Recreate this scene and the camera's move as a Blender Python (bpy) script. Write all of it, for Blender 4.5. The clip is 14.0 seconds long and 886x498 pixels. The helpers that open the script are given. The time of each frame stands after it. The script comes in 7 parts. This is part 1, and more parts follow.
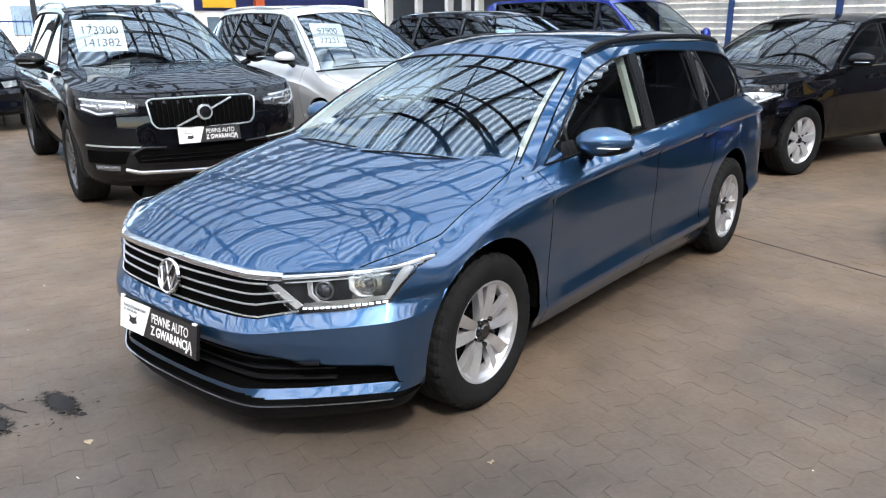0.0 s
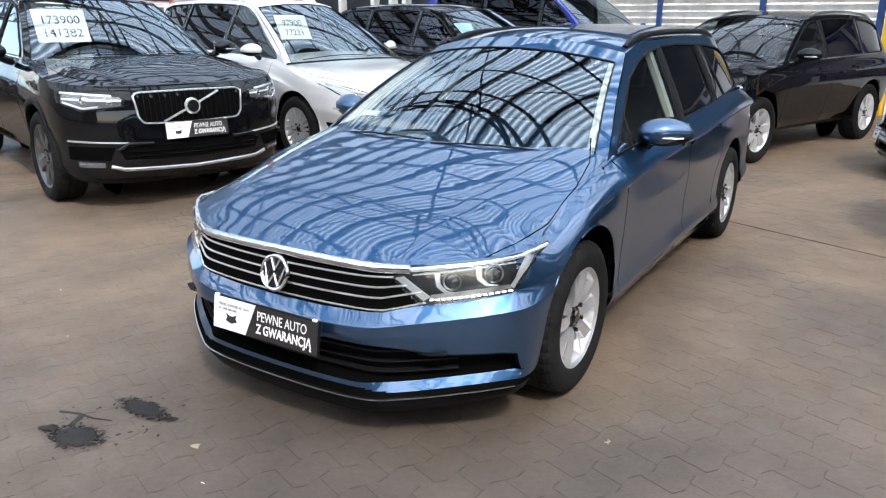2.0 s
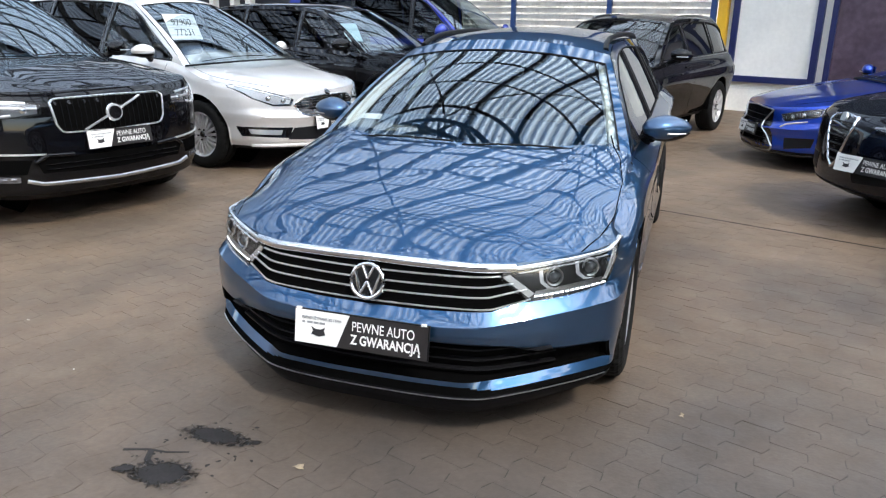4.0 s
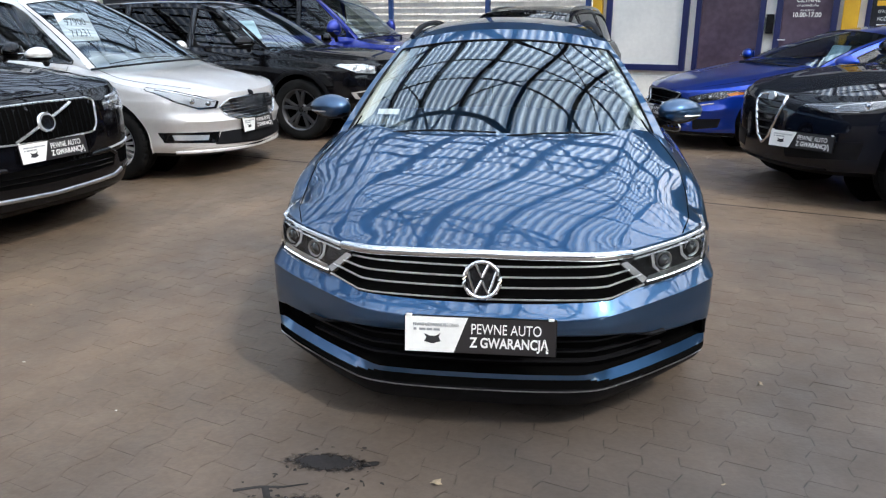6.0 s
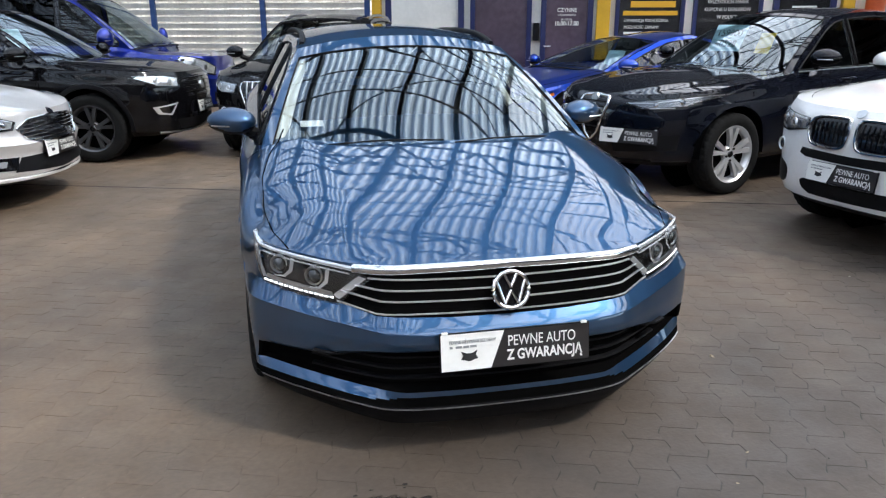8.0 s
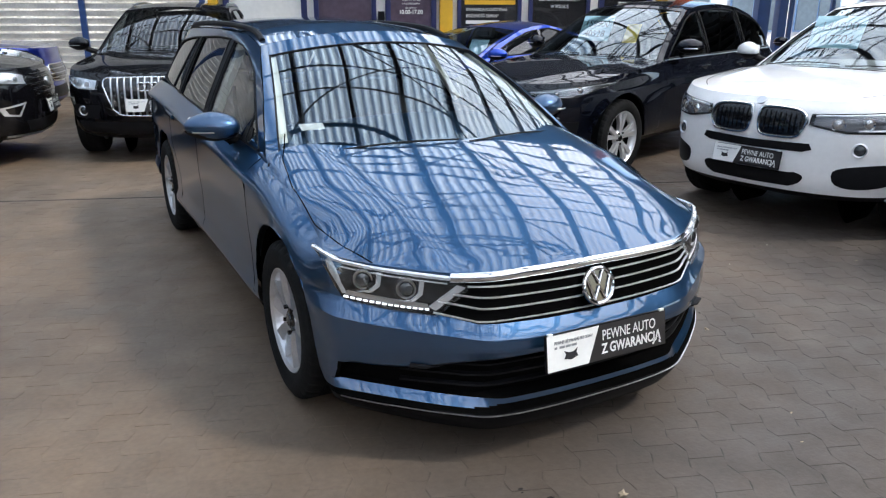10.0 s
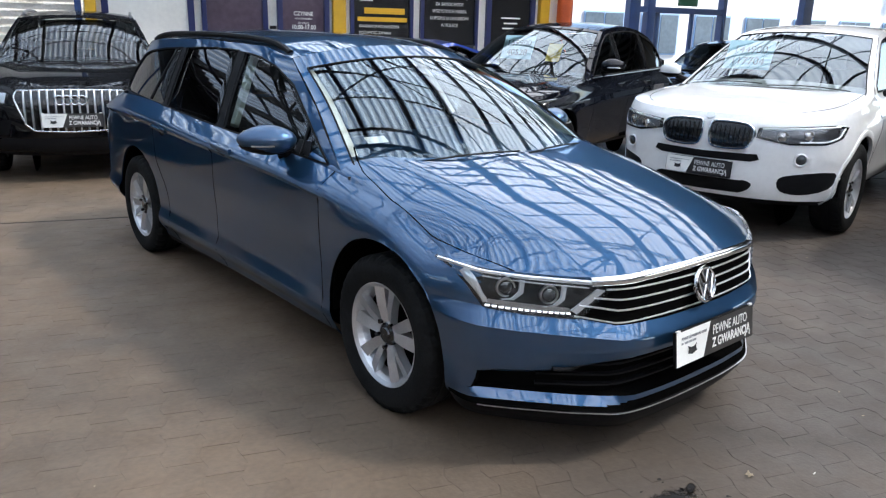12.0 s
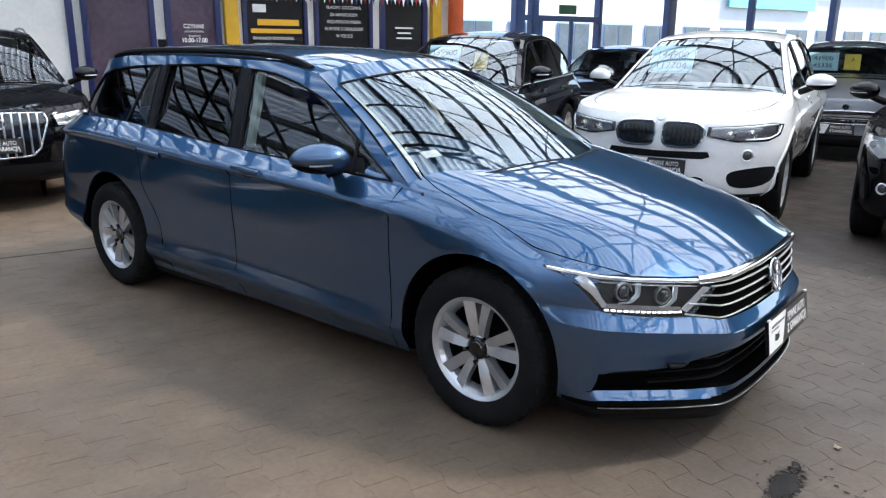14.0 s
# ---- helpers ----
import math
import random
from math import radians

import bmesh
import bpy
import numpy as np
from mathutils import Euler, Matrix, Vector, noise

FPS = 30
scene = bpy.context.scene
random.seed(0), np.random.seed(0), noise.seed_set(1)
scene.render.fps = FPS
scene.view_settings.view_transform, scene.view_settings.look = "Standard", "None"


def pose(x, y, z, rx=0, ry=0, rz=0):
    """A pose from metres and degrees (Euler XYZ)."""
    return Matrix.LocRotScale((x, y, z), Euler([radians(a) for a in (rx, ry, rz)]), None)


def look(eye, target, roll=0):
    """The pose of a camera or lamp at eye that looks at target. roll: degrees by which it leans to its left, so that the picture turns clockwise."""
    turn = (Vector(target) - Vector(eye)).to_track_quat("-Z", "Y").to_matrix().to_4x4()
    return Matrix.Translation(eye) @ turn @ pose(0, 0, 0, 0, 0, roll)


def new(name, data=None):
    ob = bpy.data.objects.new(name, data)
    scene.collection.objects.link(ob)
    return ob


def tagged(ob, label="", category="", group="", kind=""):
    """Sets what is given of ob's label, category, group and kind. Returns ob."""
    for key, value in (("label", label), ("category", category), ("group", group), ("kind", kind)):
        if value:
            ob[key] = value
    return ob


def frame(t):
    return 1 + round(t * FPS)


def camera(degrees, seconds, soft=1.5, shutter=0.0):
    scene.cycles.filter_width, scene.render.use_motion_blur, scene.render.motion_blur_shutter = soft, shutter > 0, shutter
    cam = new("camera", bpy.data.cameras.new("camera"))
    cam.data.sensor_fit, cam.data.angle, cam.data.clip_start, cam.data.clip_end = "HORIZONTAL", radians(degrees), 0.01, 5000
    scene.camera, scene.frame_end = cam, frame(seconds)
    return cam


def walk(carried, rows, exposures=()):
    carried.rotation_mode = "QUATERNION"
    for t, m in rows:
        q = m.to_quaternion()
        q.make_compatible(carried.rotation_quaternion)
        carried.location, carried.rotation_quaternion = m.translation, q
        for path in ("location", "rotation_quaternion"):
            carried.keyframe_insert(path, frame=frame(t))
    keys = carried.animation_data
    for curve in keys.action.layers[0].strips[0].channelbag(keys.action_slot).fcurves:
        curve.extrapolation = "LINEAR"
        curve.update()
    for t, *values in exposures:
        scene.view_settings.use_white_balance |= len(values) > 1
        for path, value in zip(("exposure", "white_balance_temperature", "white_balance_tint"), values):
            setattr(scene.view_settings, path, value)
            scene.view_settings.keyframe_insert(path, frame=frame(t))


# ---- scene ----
from mathutils.bvhtree import BVHTree as bvh

cam = camera(61.2, 14.0, 1.2)
PATH = [
    (0, (2.503, -2.294, 1.525), (1.299, -0.805, 0.946), -0.1),
    (0.5, (2.339, -2.314, 1.531), (1.179, -0.796, 0.939), 0.2),
    (1, (2.206, -2.426, 1.533), (1.091, -0.879, 0.931), 0.8),
    (1.5, (2.057, -2.652, 1.538), (1.009, -1.059, 0.935), 0.9),
    (2, (1.912, -2.766, 1.521), (0.91, -1.14, 0.927), 0.5),
    (2.5, (1.685, -2.83, 1.509), (0.765, -1.155, 0.919), 0.9),
    (3, (1.484, -2.91, 1.518), (0.645, -1.194, 0.927), 0.7),
    (3.5, (1.269, -3.094, 1.537), (0.57, -1.317, 0.941), 0.5),
    (3.7, (1.185, -3.155, 1.533), (0.534, -1.359, 0.94), 0.8),
    (5.8, (0.226, -3.33, 1.495), (-0.038, -1.438, 0.902), -0.1),
    (6, (0.135, -3.32, 1.484), (-0.074, -1.422, 0.891), 0.0),
    (6.5, (-0.103, -3.271, 1.499), (-0.125, -1.362, 0.904), -0.0),
    (7, (-0.342, -3.262, 1.497), (-0.194, -1.357, 0.909), 0.3),
    (7.5, (-0.569, -3.251, 1.492), (-0.26, -1.361, 0.915), 0.2),
    (8, (-0.774, -3.144, 1.465), (-0.337, -1.277, 0.894), 0.0),
    (8.2, (-0.864, -3.093, 1.473), (-0.376, -1.24, 0.9), 0.1),
    (10.3, (-1.781, -2.697, 1.515), (-0.82, -1.047, 0.92), 0.2),
    (10.5, (-1.879, -2.649, 1.515), (-0.879, -1.019, 0.929), 0.2),
    (11, (-2.137, -2.559, 1.511), (-1.04, -0.987, 0.943), 0.3),
    (11.5, (-2.315, -2.437, 1.488), (-1.145, -0.915, 0.929), 1.3),
    (12, (-2.488, -2.264, 1.489), (-1.248, -0.796, 0.933), 1.6),
    (12.5, (-2.681, -2.125, 1.498), (-1.37, -0.717, 0.952), 1.7),
    (13, (-2.877, -2.014, 1.503), (-1.487, -0.676, 0.976), 1.2),
    (13.5, (-2.981, -1.844, 1.48), (-1.531, -0.57, 0.956), 0.9),
    (14, (-3.093, -1.642, 1.489), (-1.598, -0.422, 0.961), 0.6),
]
walk(cam, [(t, look(eye, target, roll)) for t, eye, target, roll in PATH], exposures=((0, 2.02, 6350, 10), (2.5, 2.02, 6350, 10), (3.5, 1.90, 6350, 10), (6.0, 1.62, 6350, 10), (11, 1.53, 6280, 10), (14, 1.69, 6280, 10)))

HALL = radians(-20.0)


# ---- light ----
world = bpy.data.worlds.new("sky")
scene.world = world
world.use_nodes = True
wn = world.node_tree
bg = wn.nodes["Background"]
sky = wn.nodes.new("ShaderNodeTexSky")
sky.sky_type = "NISHITA"
sky.sun_disc = False
SUN_UP, SUN_TURN = 50.0, 130.0
sky.sun_elevation, sky.sun_rotation = radians(SUN_UP), radians(SUN_TURN)
bg.inputs["Strength"].default_value = 0.15
wn.links.new(sky.outputs[0], bg.inputs["Color"])
sun = new("sun", bpy.data.lights.new("sun", "SUN"))
sun.data.energy, sun.data.angle, sun.data.color = 5.0, radians(6.0), (1.0, 0.94, 0.85)
az, el = radians(SUN_TURN), radians(SUN_UP)
sun.matrix_world = look((20 * math.sin(az), 20 * math.cos(az), 20 * math.tan(el)), (0, 0, 0))


# ---- materials ----
def material(name, base, rough=0.5, metal=0.0, coat=0.0, spots=0.0, scale=6.0, bump=0.0, bump_scale=60.0, stretch=(1, 1, 1), piece=0.0, **extra):
    """A principled material whose colour varies at two scales, with fine relief."""
    m = bpy.data.materials.new(name)
    m.use_nodes = True
    n, l = m.node_tree.nodes, m.node_tree.links
    p = n["Principled BSDF"]
    p.inputs["Base Color"].default_value = (*base, 1)
    p.inputs["Roughness"].default_value = rough
    p.inputs["Metallic"].default_value = metal
    p.inputs["Coat Weight"].default_value = coat
    p.inputs["Coat Roughness"].default_value = 0.02
    for key, value in extra.items():
        p.inputs[key.replace("_", " ")].default_value = value
    tc = n.new("ShaderNodeTexCoord")
    mp = n.new("ShaderNodeMapping")
    mp.inputs["Scale"].default_value = stretch
    l.new(tc.outputs["Object"], mp.inputs["Vector"])
    if spots:
        mix = n.new("ShaderNodeMix")
        mix.data_type, mix.blend_type = "RGBA", "MULTIPLY"
        mix.inputs["Factor"].default_value = 1.0
        mix.inputs[6].default_value = (*base, 1)
        add = None
        for sc, amount in ((scale, spots), (scale * 9, spots * 0.6)):
            no = n.new("ShaderNodeTexNoise")
            no.inputs["Scale"].default_value, no.inputs["Detail"].default_value = sc, 5
            l.new(mp.outputs[0], no.inputs["Vector"])
            mr = n.new("ShaderNodeMapRange")
            mr.inputs["From Min"].default_value, mr.inputs["From Max"].default_value = 0.3, 0.7
            mr.inputs["To Min"].default_value, mr.inputs["To Max"].default_value = 1 - amount, 1 + amount
            l.new(no.outputs["Fac"], mr.inputs["Value"])
            if add is None:
                add = mr.outputs[0]
            else:
                mu = n.new("ShaderNodeMath")
                mu.operation = "MULTIPLY"
                l.new(add, mu.inputs[0])
                l.new(mr.outputs[0], mu.inputs[1])
                add = mu.outputs[0]
        if piece:
            oi = n.new("ShaderNodeObjectInfo")
            mr = n.new("ShaderNodeMapRange")
            mr.inputs["To Min"].default_value, mr.inputs["To Max"].default_value = 1 - piece, 1 + piece
            l.new(oi.outputs["Random"], mr.inputs["Value"])
            mu = n.new("ShaderNodeMath")
            mu.operation = "MULTIPLY"
            l.new(add, mu.inputs[0])
            l.new(mr.outputs[0], mu.inputs[1])
            add = mu.outputs[0]
        co = n.new("ShaderNodeCombineColor")
        for i in range(3):
            l.new(add, co.inputs[i])
        l.new(co.outputs[0], mix.inputs[7])
        l.new(mix.outputs[2], p.inputs["Base Color"])
    if bump:
        no = n.new("ShaderNodeTexNoise")
        no.inputs["Scale"].default_value, no.inputs["Detail"].default_value = bump_scale, 6
        l.new(mp.outputs[0], no.inputs["Vector"])
        b = n.new("ShaderNodeBump")
        b.inputs["Strength"].default_value, b.inputs["Distance"].default_value = bump, 0.01
        l.new(no.outputs["Fac"], b.inputs["Height"])
        l.new(b.outputs[0], p.inputs["Normal"])
    return m


def glass_material(name, tint, gloss=0.06, shine=(1, 1, 1)):
    """Thin car glass: a tinted see-through sheet with a mirror gloss that grows at grazing angles."""
    m = bpy.data.materials.new(name)
    m.use_nodes = True
    n, l = m.node_tree.nodes, m.node_tree.links
    n.remove(n["Principled BSDF"])
    t = n.new("ShaderNodeBsdfTransparent")
    t.inputs["Color"].default_value = (*tint, 1)
    g = n.new("ShaderNodeBsdfGlossy")
    g.inputs["Roughness"].default_value = 0.01
    g.inputs["Color"].default_value = (*shine, 1)
    f, pw = n.new("ShaderNodeLayerWeight"), n.new("ShaderNodeMath")
    f.inputs["Blend"].default_value = 0.5
    pw.operation = "POWER"
    pw.inputs[1].default_value = 4.6
    l.new(f.outputs["Facing"], pw.inputs[0])
    mr = n.new("ShaderNodeMapRange")
    mr.inputs["To Min"].default_value, mr.inputs["To Max"].default_value = gloss, 1.0
    l.new(pw.outputs[0], mr.inputs["Value"])
    mix = n.new("ShaderNodeMixShader")
    l.new(mr.outputs[0], mix.inputs["Fac"])
    l.new(t.outputs[0], mix.inputs[1])
    l.new(g.outputs[0], mix.inputs[2])
    l.new(mix.outputs[0], n["Material Output"].inputs["Surface"])
    return m


def paint(name, base, metal=0.55, rough=0.38, ior=1.6, coat=1.0, edge=(1, 1, 1)):
    return material(name, base, rough, metal, coat=coat, spots=0.04, scale=3.0, Coat_IOR=ior, Specular_IOR_Level=0.5 if metal > 0.3 else 0.02, Specular_Tint=(*edge, 1))


PAINT_BLUE = paint("metallic_blue_paint", (0.030, 0.080, 0.168), 0.85, 0.29, 1.64, 1.0, (0.40, 0.52, 0.66))
PAINT_BLACK = paint("black_paint", (0.003, 0.003, 0.004), 0.0, 0.4, 1.48, 0.7)
PAINT_DARKBLUE = paint("dark_blue_black_paint", (0.003, 0.004, 0.008), 0.0, 0.4, 1.48, 0.8)
PAINT_SILVER = paint("silver_paint", (0.72, 0.70, 0.68), 0.35, 0.35)
PAINT_WHITE = paint("white_paint", (0.80, 0.80, 0.79), 0.0, 0.3)
PAINT_VIVID = paint("vivid_blue_paint", (0.003, 0.045, 0.42), 0.8, 0.28)
PAINT_VAN = paint("van_blue_paint", (0.005, 0.020, 0.26), 0.7, 0.3)
PAINT_GREY = paint("grey_paint", (0.28, 0.30, 0.33), 0.5, 0.35)
GLASS = glass_material("windscreen_glass", (0.60, 0.66, 0.67), 0.14, (0.84, 0.94, 1.0))
GLASS_PLAIN = glass_material("plain_glass", (0.62, 0.67, 0.68), 0.05)
GLASS_SIDE = glass_material("side_glass", (0.42, 0.47, 0.47), 0.055)
GLASS_DARK = glass_material("privacy_glass", (0.045, 0.05, 0.055), 0.022)
GLASS_LAMP = glass_material("lamp_glass", (0.90, 0.92, 0.93), 0.05)
CHROME = material("chrome", (0.78, 0.79, 0.80), 0.09, 1.0)
SATIN = material("satin_metal", (0.60, 0.61, 0.62), 0.28, 1.0, spots=0.08, scale=20)
ALLOY = material("silver_alloy", (0.72, 0.72, 0.73), 0.34, 0.7, spots=0.06, scale=14)
ALLOY_GREY = material("worn_alloy", (0.56, 0.56, 0.57), 0.30, 0.75, spots=0.10, scale=14)
ALLOY_DARK = material("dark_alloy", (0.11, 0.11, 0.115), 0.3, 0.7)
TYRE = material("tyre_rubber", (0.010, 0.010, 0.010), 0.8, Specular_IOR_Level=0.1, spots=0.25, scale=9, bump=0.25, bump_scale=90)
PLASTIC = material("black_plastic", (0.007, 0.007, 0.008), 0.5, Specular_IOR_Level=0.12, spots=0.15, scale=12, bump=0.08, bump_scale=400)
SKIRT_BLACK = material("skirt_black", (0.004, 0.004, 0.005), 0.55, Specular_IOR_Level=0.12, spots=0.15, scale=12)
GLOSSBLACK = material("gloss_black", (0.006, 0.006, 0.007), 0.12, coat=0.6)
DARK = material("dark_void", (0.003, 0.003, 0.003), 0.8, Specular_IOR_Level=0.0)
TRIM_IN = material("interior_fabric", (0.035, 0.035, 0.037), 0.85, spots=0.2, scale=25, bump=0.2, bump_scale=300)
TRIM_LIGHT = material("interior_pillar_trim", (0.72, 0.71, 0.62), 0.7, spots=0.05)
CHROME_SLAT = material("bright_chrome", (0.85, 0.86, 0.87), 0.32, 0.85)
LAMP_INNER = material("lamp_housing", (0.035, 0.036, 0.038), 0.25, 0.6)
REFLECTOR = material("lamp_reflector", (0.88, 0.89, 0.91), 0.14, 0.70, coat=0.5)
LAMP_PALE = material("pale_lamp_housing", (0.55, 0.56, 0.58), 0.35, 0.35, coat=0.5)
LAMP_GREY = material("lamp_grey", (0.16, 0.165, 0.18), 0.18, 0.6, coat=0.5)
LED = material("led_lens", (0.80, 0.82, 0.84), 0.2, 0.0, coat=1.0, Emission_Color=(1, 1, 1, 1), Emission_Strength=0.8)
LENS = material("projector_glass", (0.05, 0.055, 0.06), 0.05, 0.3, coat=1.0)
RED = material("red_lamp", (0.25, 0.01, 0.012), 0.12, coat=1.0)
AMBER = material("amber_lens", (0.55, 0.16, 0.02), 0.2, coat=1.0)
PAPER = material("white_paper", (0.78, 0.79, 0.78), 0.6, spots=0.04)
PAPER_BLUE = material("pale_blue_card", (0.48, 0.70, 0.76), 0.6, spots=0.04)
PAPER_YELLOW = material("yellow_card", (0.72, 0.50, 0.05), 0.6)
INK = material("black_ink", (0.015, 0.015, 0.017), 0.6)
INK_GREY = material("grey_ink", (0.25, 0.26, 0.27), 0.6)
PLATE_BLACK = material("plate_black", (0.018, 0.016, 0.016), 0.35)
PLATE_WHITE = material("plate_white", (0.78, 0.78, 0.75), 0.4, spots=0.04)
LETTER = material("white_letter", (0.80, 0.79, 0.76), 0.5)


# ---- mesh tools ----
def mesh_object(name, verts, faces, mat, parent=None, label="", smooth=True):
    me = bpy.data.meshes.new(name)
    used = {v: k for k, v in enumerate(sorted({i for f in faces for i in f}))}
    me.from_pydata([tuple(verts[i]) for i in used], [], [tuple(used[i] for i in f) for f in faces])
    me.update()
    if smooth:
        me.polygons.foreach_set("use_smooth", [True] * len(me.polygons))
    me.materials.append(mat)
    ob = new(name, me)
    ob.parent = parent
    return tagged(ob, label)


def face_out(ob, way):
    """Turns a sheet's faces the way of the vector."""
    me = ob.data
    total = sum((f.normal * f.area for f in me.polygons), Vector())
    if total.dot(way) < 0:
        me.flip_normals()
    return ob


def part(name, bm, mat, parent=None, label="", smooth=False, angle=None):
    """Links a bmesh as one mesh object under a thing or a part."""
    bmesh.ops.recalc_face_normals(bm, faces=bm.faces)
    me = bpy.data.meshes.new(name)
    if smooth:
        for f in bm.faces:
            f.smooth = True
        for e in bm.edges:
            if len(e.link_faces) == 2 and e.calc_face_angle(0) > (angle or 0.6):
                e.smooth = False
    bm.to_mesh(me)
    bm.free()
    me.materials.append(mat)
    ob = new(name, me)
    ob.parent = parent
    return tagged(ob, label)


def box(bm, lo, hi, bevel=0.0, m=None):
    """A box between two corners, with its edges rounded."""
    lo, hi = Vector(lo), Vector(hi)
    made = bmesh.ops.create_cube(bm, size=1.0, matrix=Matrix.LocRotScale((lo + hi) / 2, None, [max(abs(a), 1e-4) for a in hi - lo]))
    verts = made["verts"]
    if bevel:
        edges = list({e for v in verts for e in v.link_edges})
        out = bmesh.ops.bevel(bm, geom=edges, offset=bevel, segments=2, affect="EDGES", profile=0.7)
        verts = list({v for f in out["faces"] for v in f.verts} | {v for v in verts if v.is_valid})
    if m is not None:
        bmesh.ops.transform(bm, matrix=m, verts=verts)
    return verts


def tube(bm, path, radius, sides=8, closed=False, flat=1.0):
    """A round bar along points; flat squeezes it in height."""
    path = [Vector(p) for p in path]
    rings = []
    k = len(path)
    for i, p in enumerate(path):
        a = path[(i - 1) % k] if closed or i else p
        b = path[(i + 1) % k] if closed or i < k - 1 else p
        t = (b - a).normalized()
        u = t.cross(Vector((0, 0, 1)))
        u = u.normalized() if u.length > 1e-4 else Vector((1, 0, 0))
        w = u.cross(t)
        r = radius(i / max(k - 1, 1)) if callable(radius) else radius
        rings.append([bm.verts.new(p + u * math.cos(q) * r + w * math.sin(q) * r * flat) for q in (2 * math.pi * j / sides for j in range(sides))])
    for i in range(k if closed else k - 1):
        a, b = rings[i], rings[(i + 1) % k]
        for j in range(sides):
            bm.faces.new((a[j], a[(j + 1) % sides], b[(j + 1) % sides], b[j]))
    if not closed:
        bm.faces.new(rings[0][::-1])
        bm.faces.new(rings[-1])


def lathe(bm, profile, segments=40, closed=False):
    """Turns a profile of (radius, x) round the x axis."""
    rings = [[bm.verts.new((x, r * math.cos(q), r * math.sin(q))) for q in (2 * math.pi * j / segments for j in range(segments))] for r, x in profile]
    pairs = list(zip(rings, rings[1:])) + ([(rings[-1], rings[0])] if closed else [])
    for a, b in pairs:
        for j in range(segments):
            bm.faces.new((a[j], a[(j + 1) % segments], b[(j + 1) % segments], b[j]))


def pchip(points):
    """A smooth curve through points that never overshoots them."""
    xs, ys = np.array(points, float).T
    h, d = np.diff(xs), np.diff(ys) / np.diff(xs)
    m = np.zeros(len(xs))
    for i in range(1, len(xs) - 1):
        if d[i - 1] * d[i] > 0:
            a, b = 2 * h[i] + h[i - 1], h[i] + 2 * h[i - 1]
            m[i] = (a + b) / (a / d[i - 1] + b / d[i])
    m[0], m[-1] = d[0], d[-1]

    def at(x):
        x = min(max(x, xs[0]), xs[-1])
        i = min(int(np.searchsorted(xs, x, side="right")) - 1, len(xs) - 2)
        t = (x - xs[i]) / h[i]
        return float((1 + 2 * t) * (1 - t) ** 2 * ys[i] + t * (1 - t) ** 2 * h[i] * m[i] + t * t * (3 - 2 * t) * ys[i + 1] + t * t * (t - 1) * h[i] * m[i + 1])

    return at


def spline(points):
    """A natural cubic spline: its curvature runs on smoothly through every point."""
    xs, ys = np.array(points, float).T
    n, h = len(xs), np.diff(xs)
    a, b = np.zeros((n, n)), np.zeros(n)
    a[0, 0] = a[-1, -1] = 1
    for i in range(1, n - 1):
        a[i, i - 1 : i + 2] = h[i - 1], 2 * (h[i - 1] + h[i]), h[i]
        b[i] = 3 * ((ys[i + 1] - ys[i]) / h[i] - (ys[i] - ys[i - 1]) / h[i - 1])
    c = np.linalg.solve(a, b)

    def at(x):
        x = min(max(x, xs[0]), xs[-1])
        i = min(int(np.searchsorted(xs, x, side="right")) - 1, n - 2)
        t = x - xs[i]
        slope = (ys[i + 1] - ys[i]) / h[i] - h[i] * (2 * c[i] + c[i + 1]) / 3
        return float(ys[i] + slope * t + c[i] * t * t + (c[i + 1] - c[i]) / (3 * h[i]) * t**3)

    return at


TEXTS = {}


def text_mesh(words, size, align="LEFT", bold=0.0):
    key = (words, size, align, bold)
    if key not in TEXTS:
        cu = bpy.data.curves.new("lettering", "FONT")
        cu.body, cu.size, cu.align_x, cu.extrude, cu.offset = words, size, align, 0.0006, bold
        ob = bpy.data.objects.new("lettering", cu)
        scene.collection.objects.link(ob)
        bpy.context.view_layer.update()
        TEXTS[key] = bpy.data.meshes.new_from_object(ob.evaluated_get(bpy.context.evaluated_depsgraph_get()))
        bpy.data.objects.remove(ob)
    return TEXTS[key]


def word_meshes(words, size, align="LEFT", bold=0.0):
    """The lettering's mesh cut into one mesh for each word."""
    key = (words, size, align, bold, "cut")
    if key not in TEXTS:
        whole, out = text_mesh(words, size, align, bold), []
        full = [v.co.copy() for v in whole.vertices]
        faces = [tuple(p.vertices) for p in whole.polygons]
        if " " not in words:
            TEXTS[key] = [whole]
            return TEXTS[key]
        spans = sorted((min(full[i].x for i in f), max(full[i].x for i in f)) for f in faces)
        gaps, reach = [], spans[0][1]
        for lo, hi in spans:
            if lo > reach:
                gaps.append((lo - reach, (lo + reach) / 2))
            reach = max(reach, hi)
        cuts = sorted(g[1] for g in sorted(gaps)[-words.count(" "):])
        edges = [-1e9] + cuts + [1e9]
        for lo, hi in zip(edges, edges[1:]):
            mine = [f for f in faces if lo < sum(full[i].x for i in f) / len(f) <= hi]
            used = {}
            cut = [tuple(used.setdefault(i, len(used)) for i in f) for f in mine]
            if cut:
                me = bpy.data.meshes.new("lettering")
                me.from_pydata([tuple(full[i]) for i in used], [], cut)
                out.append(me)
        TEXTS[key] = out
    return TEXTS[key]


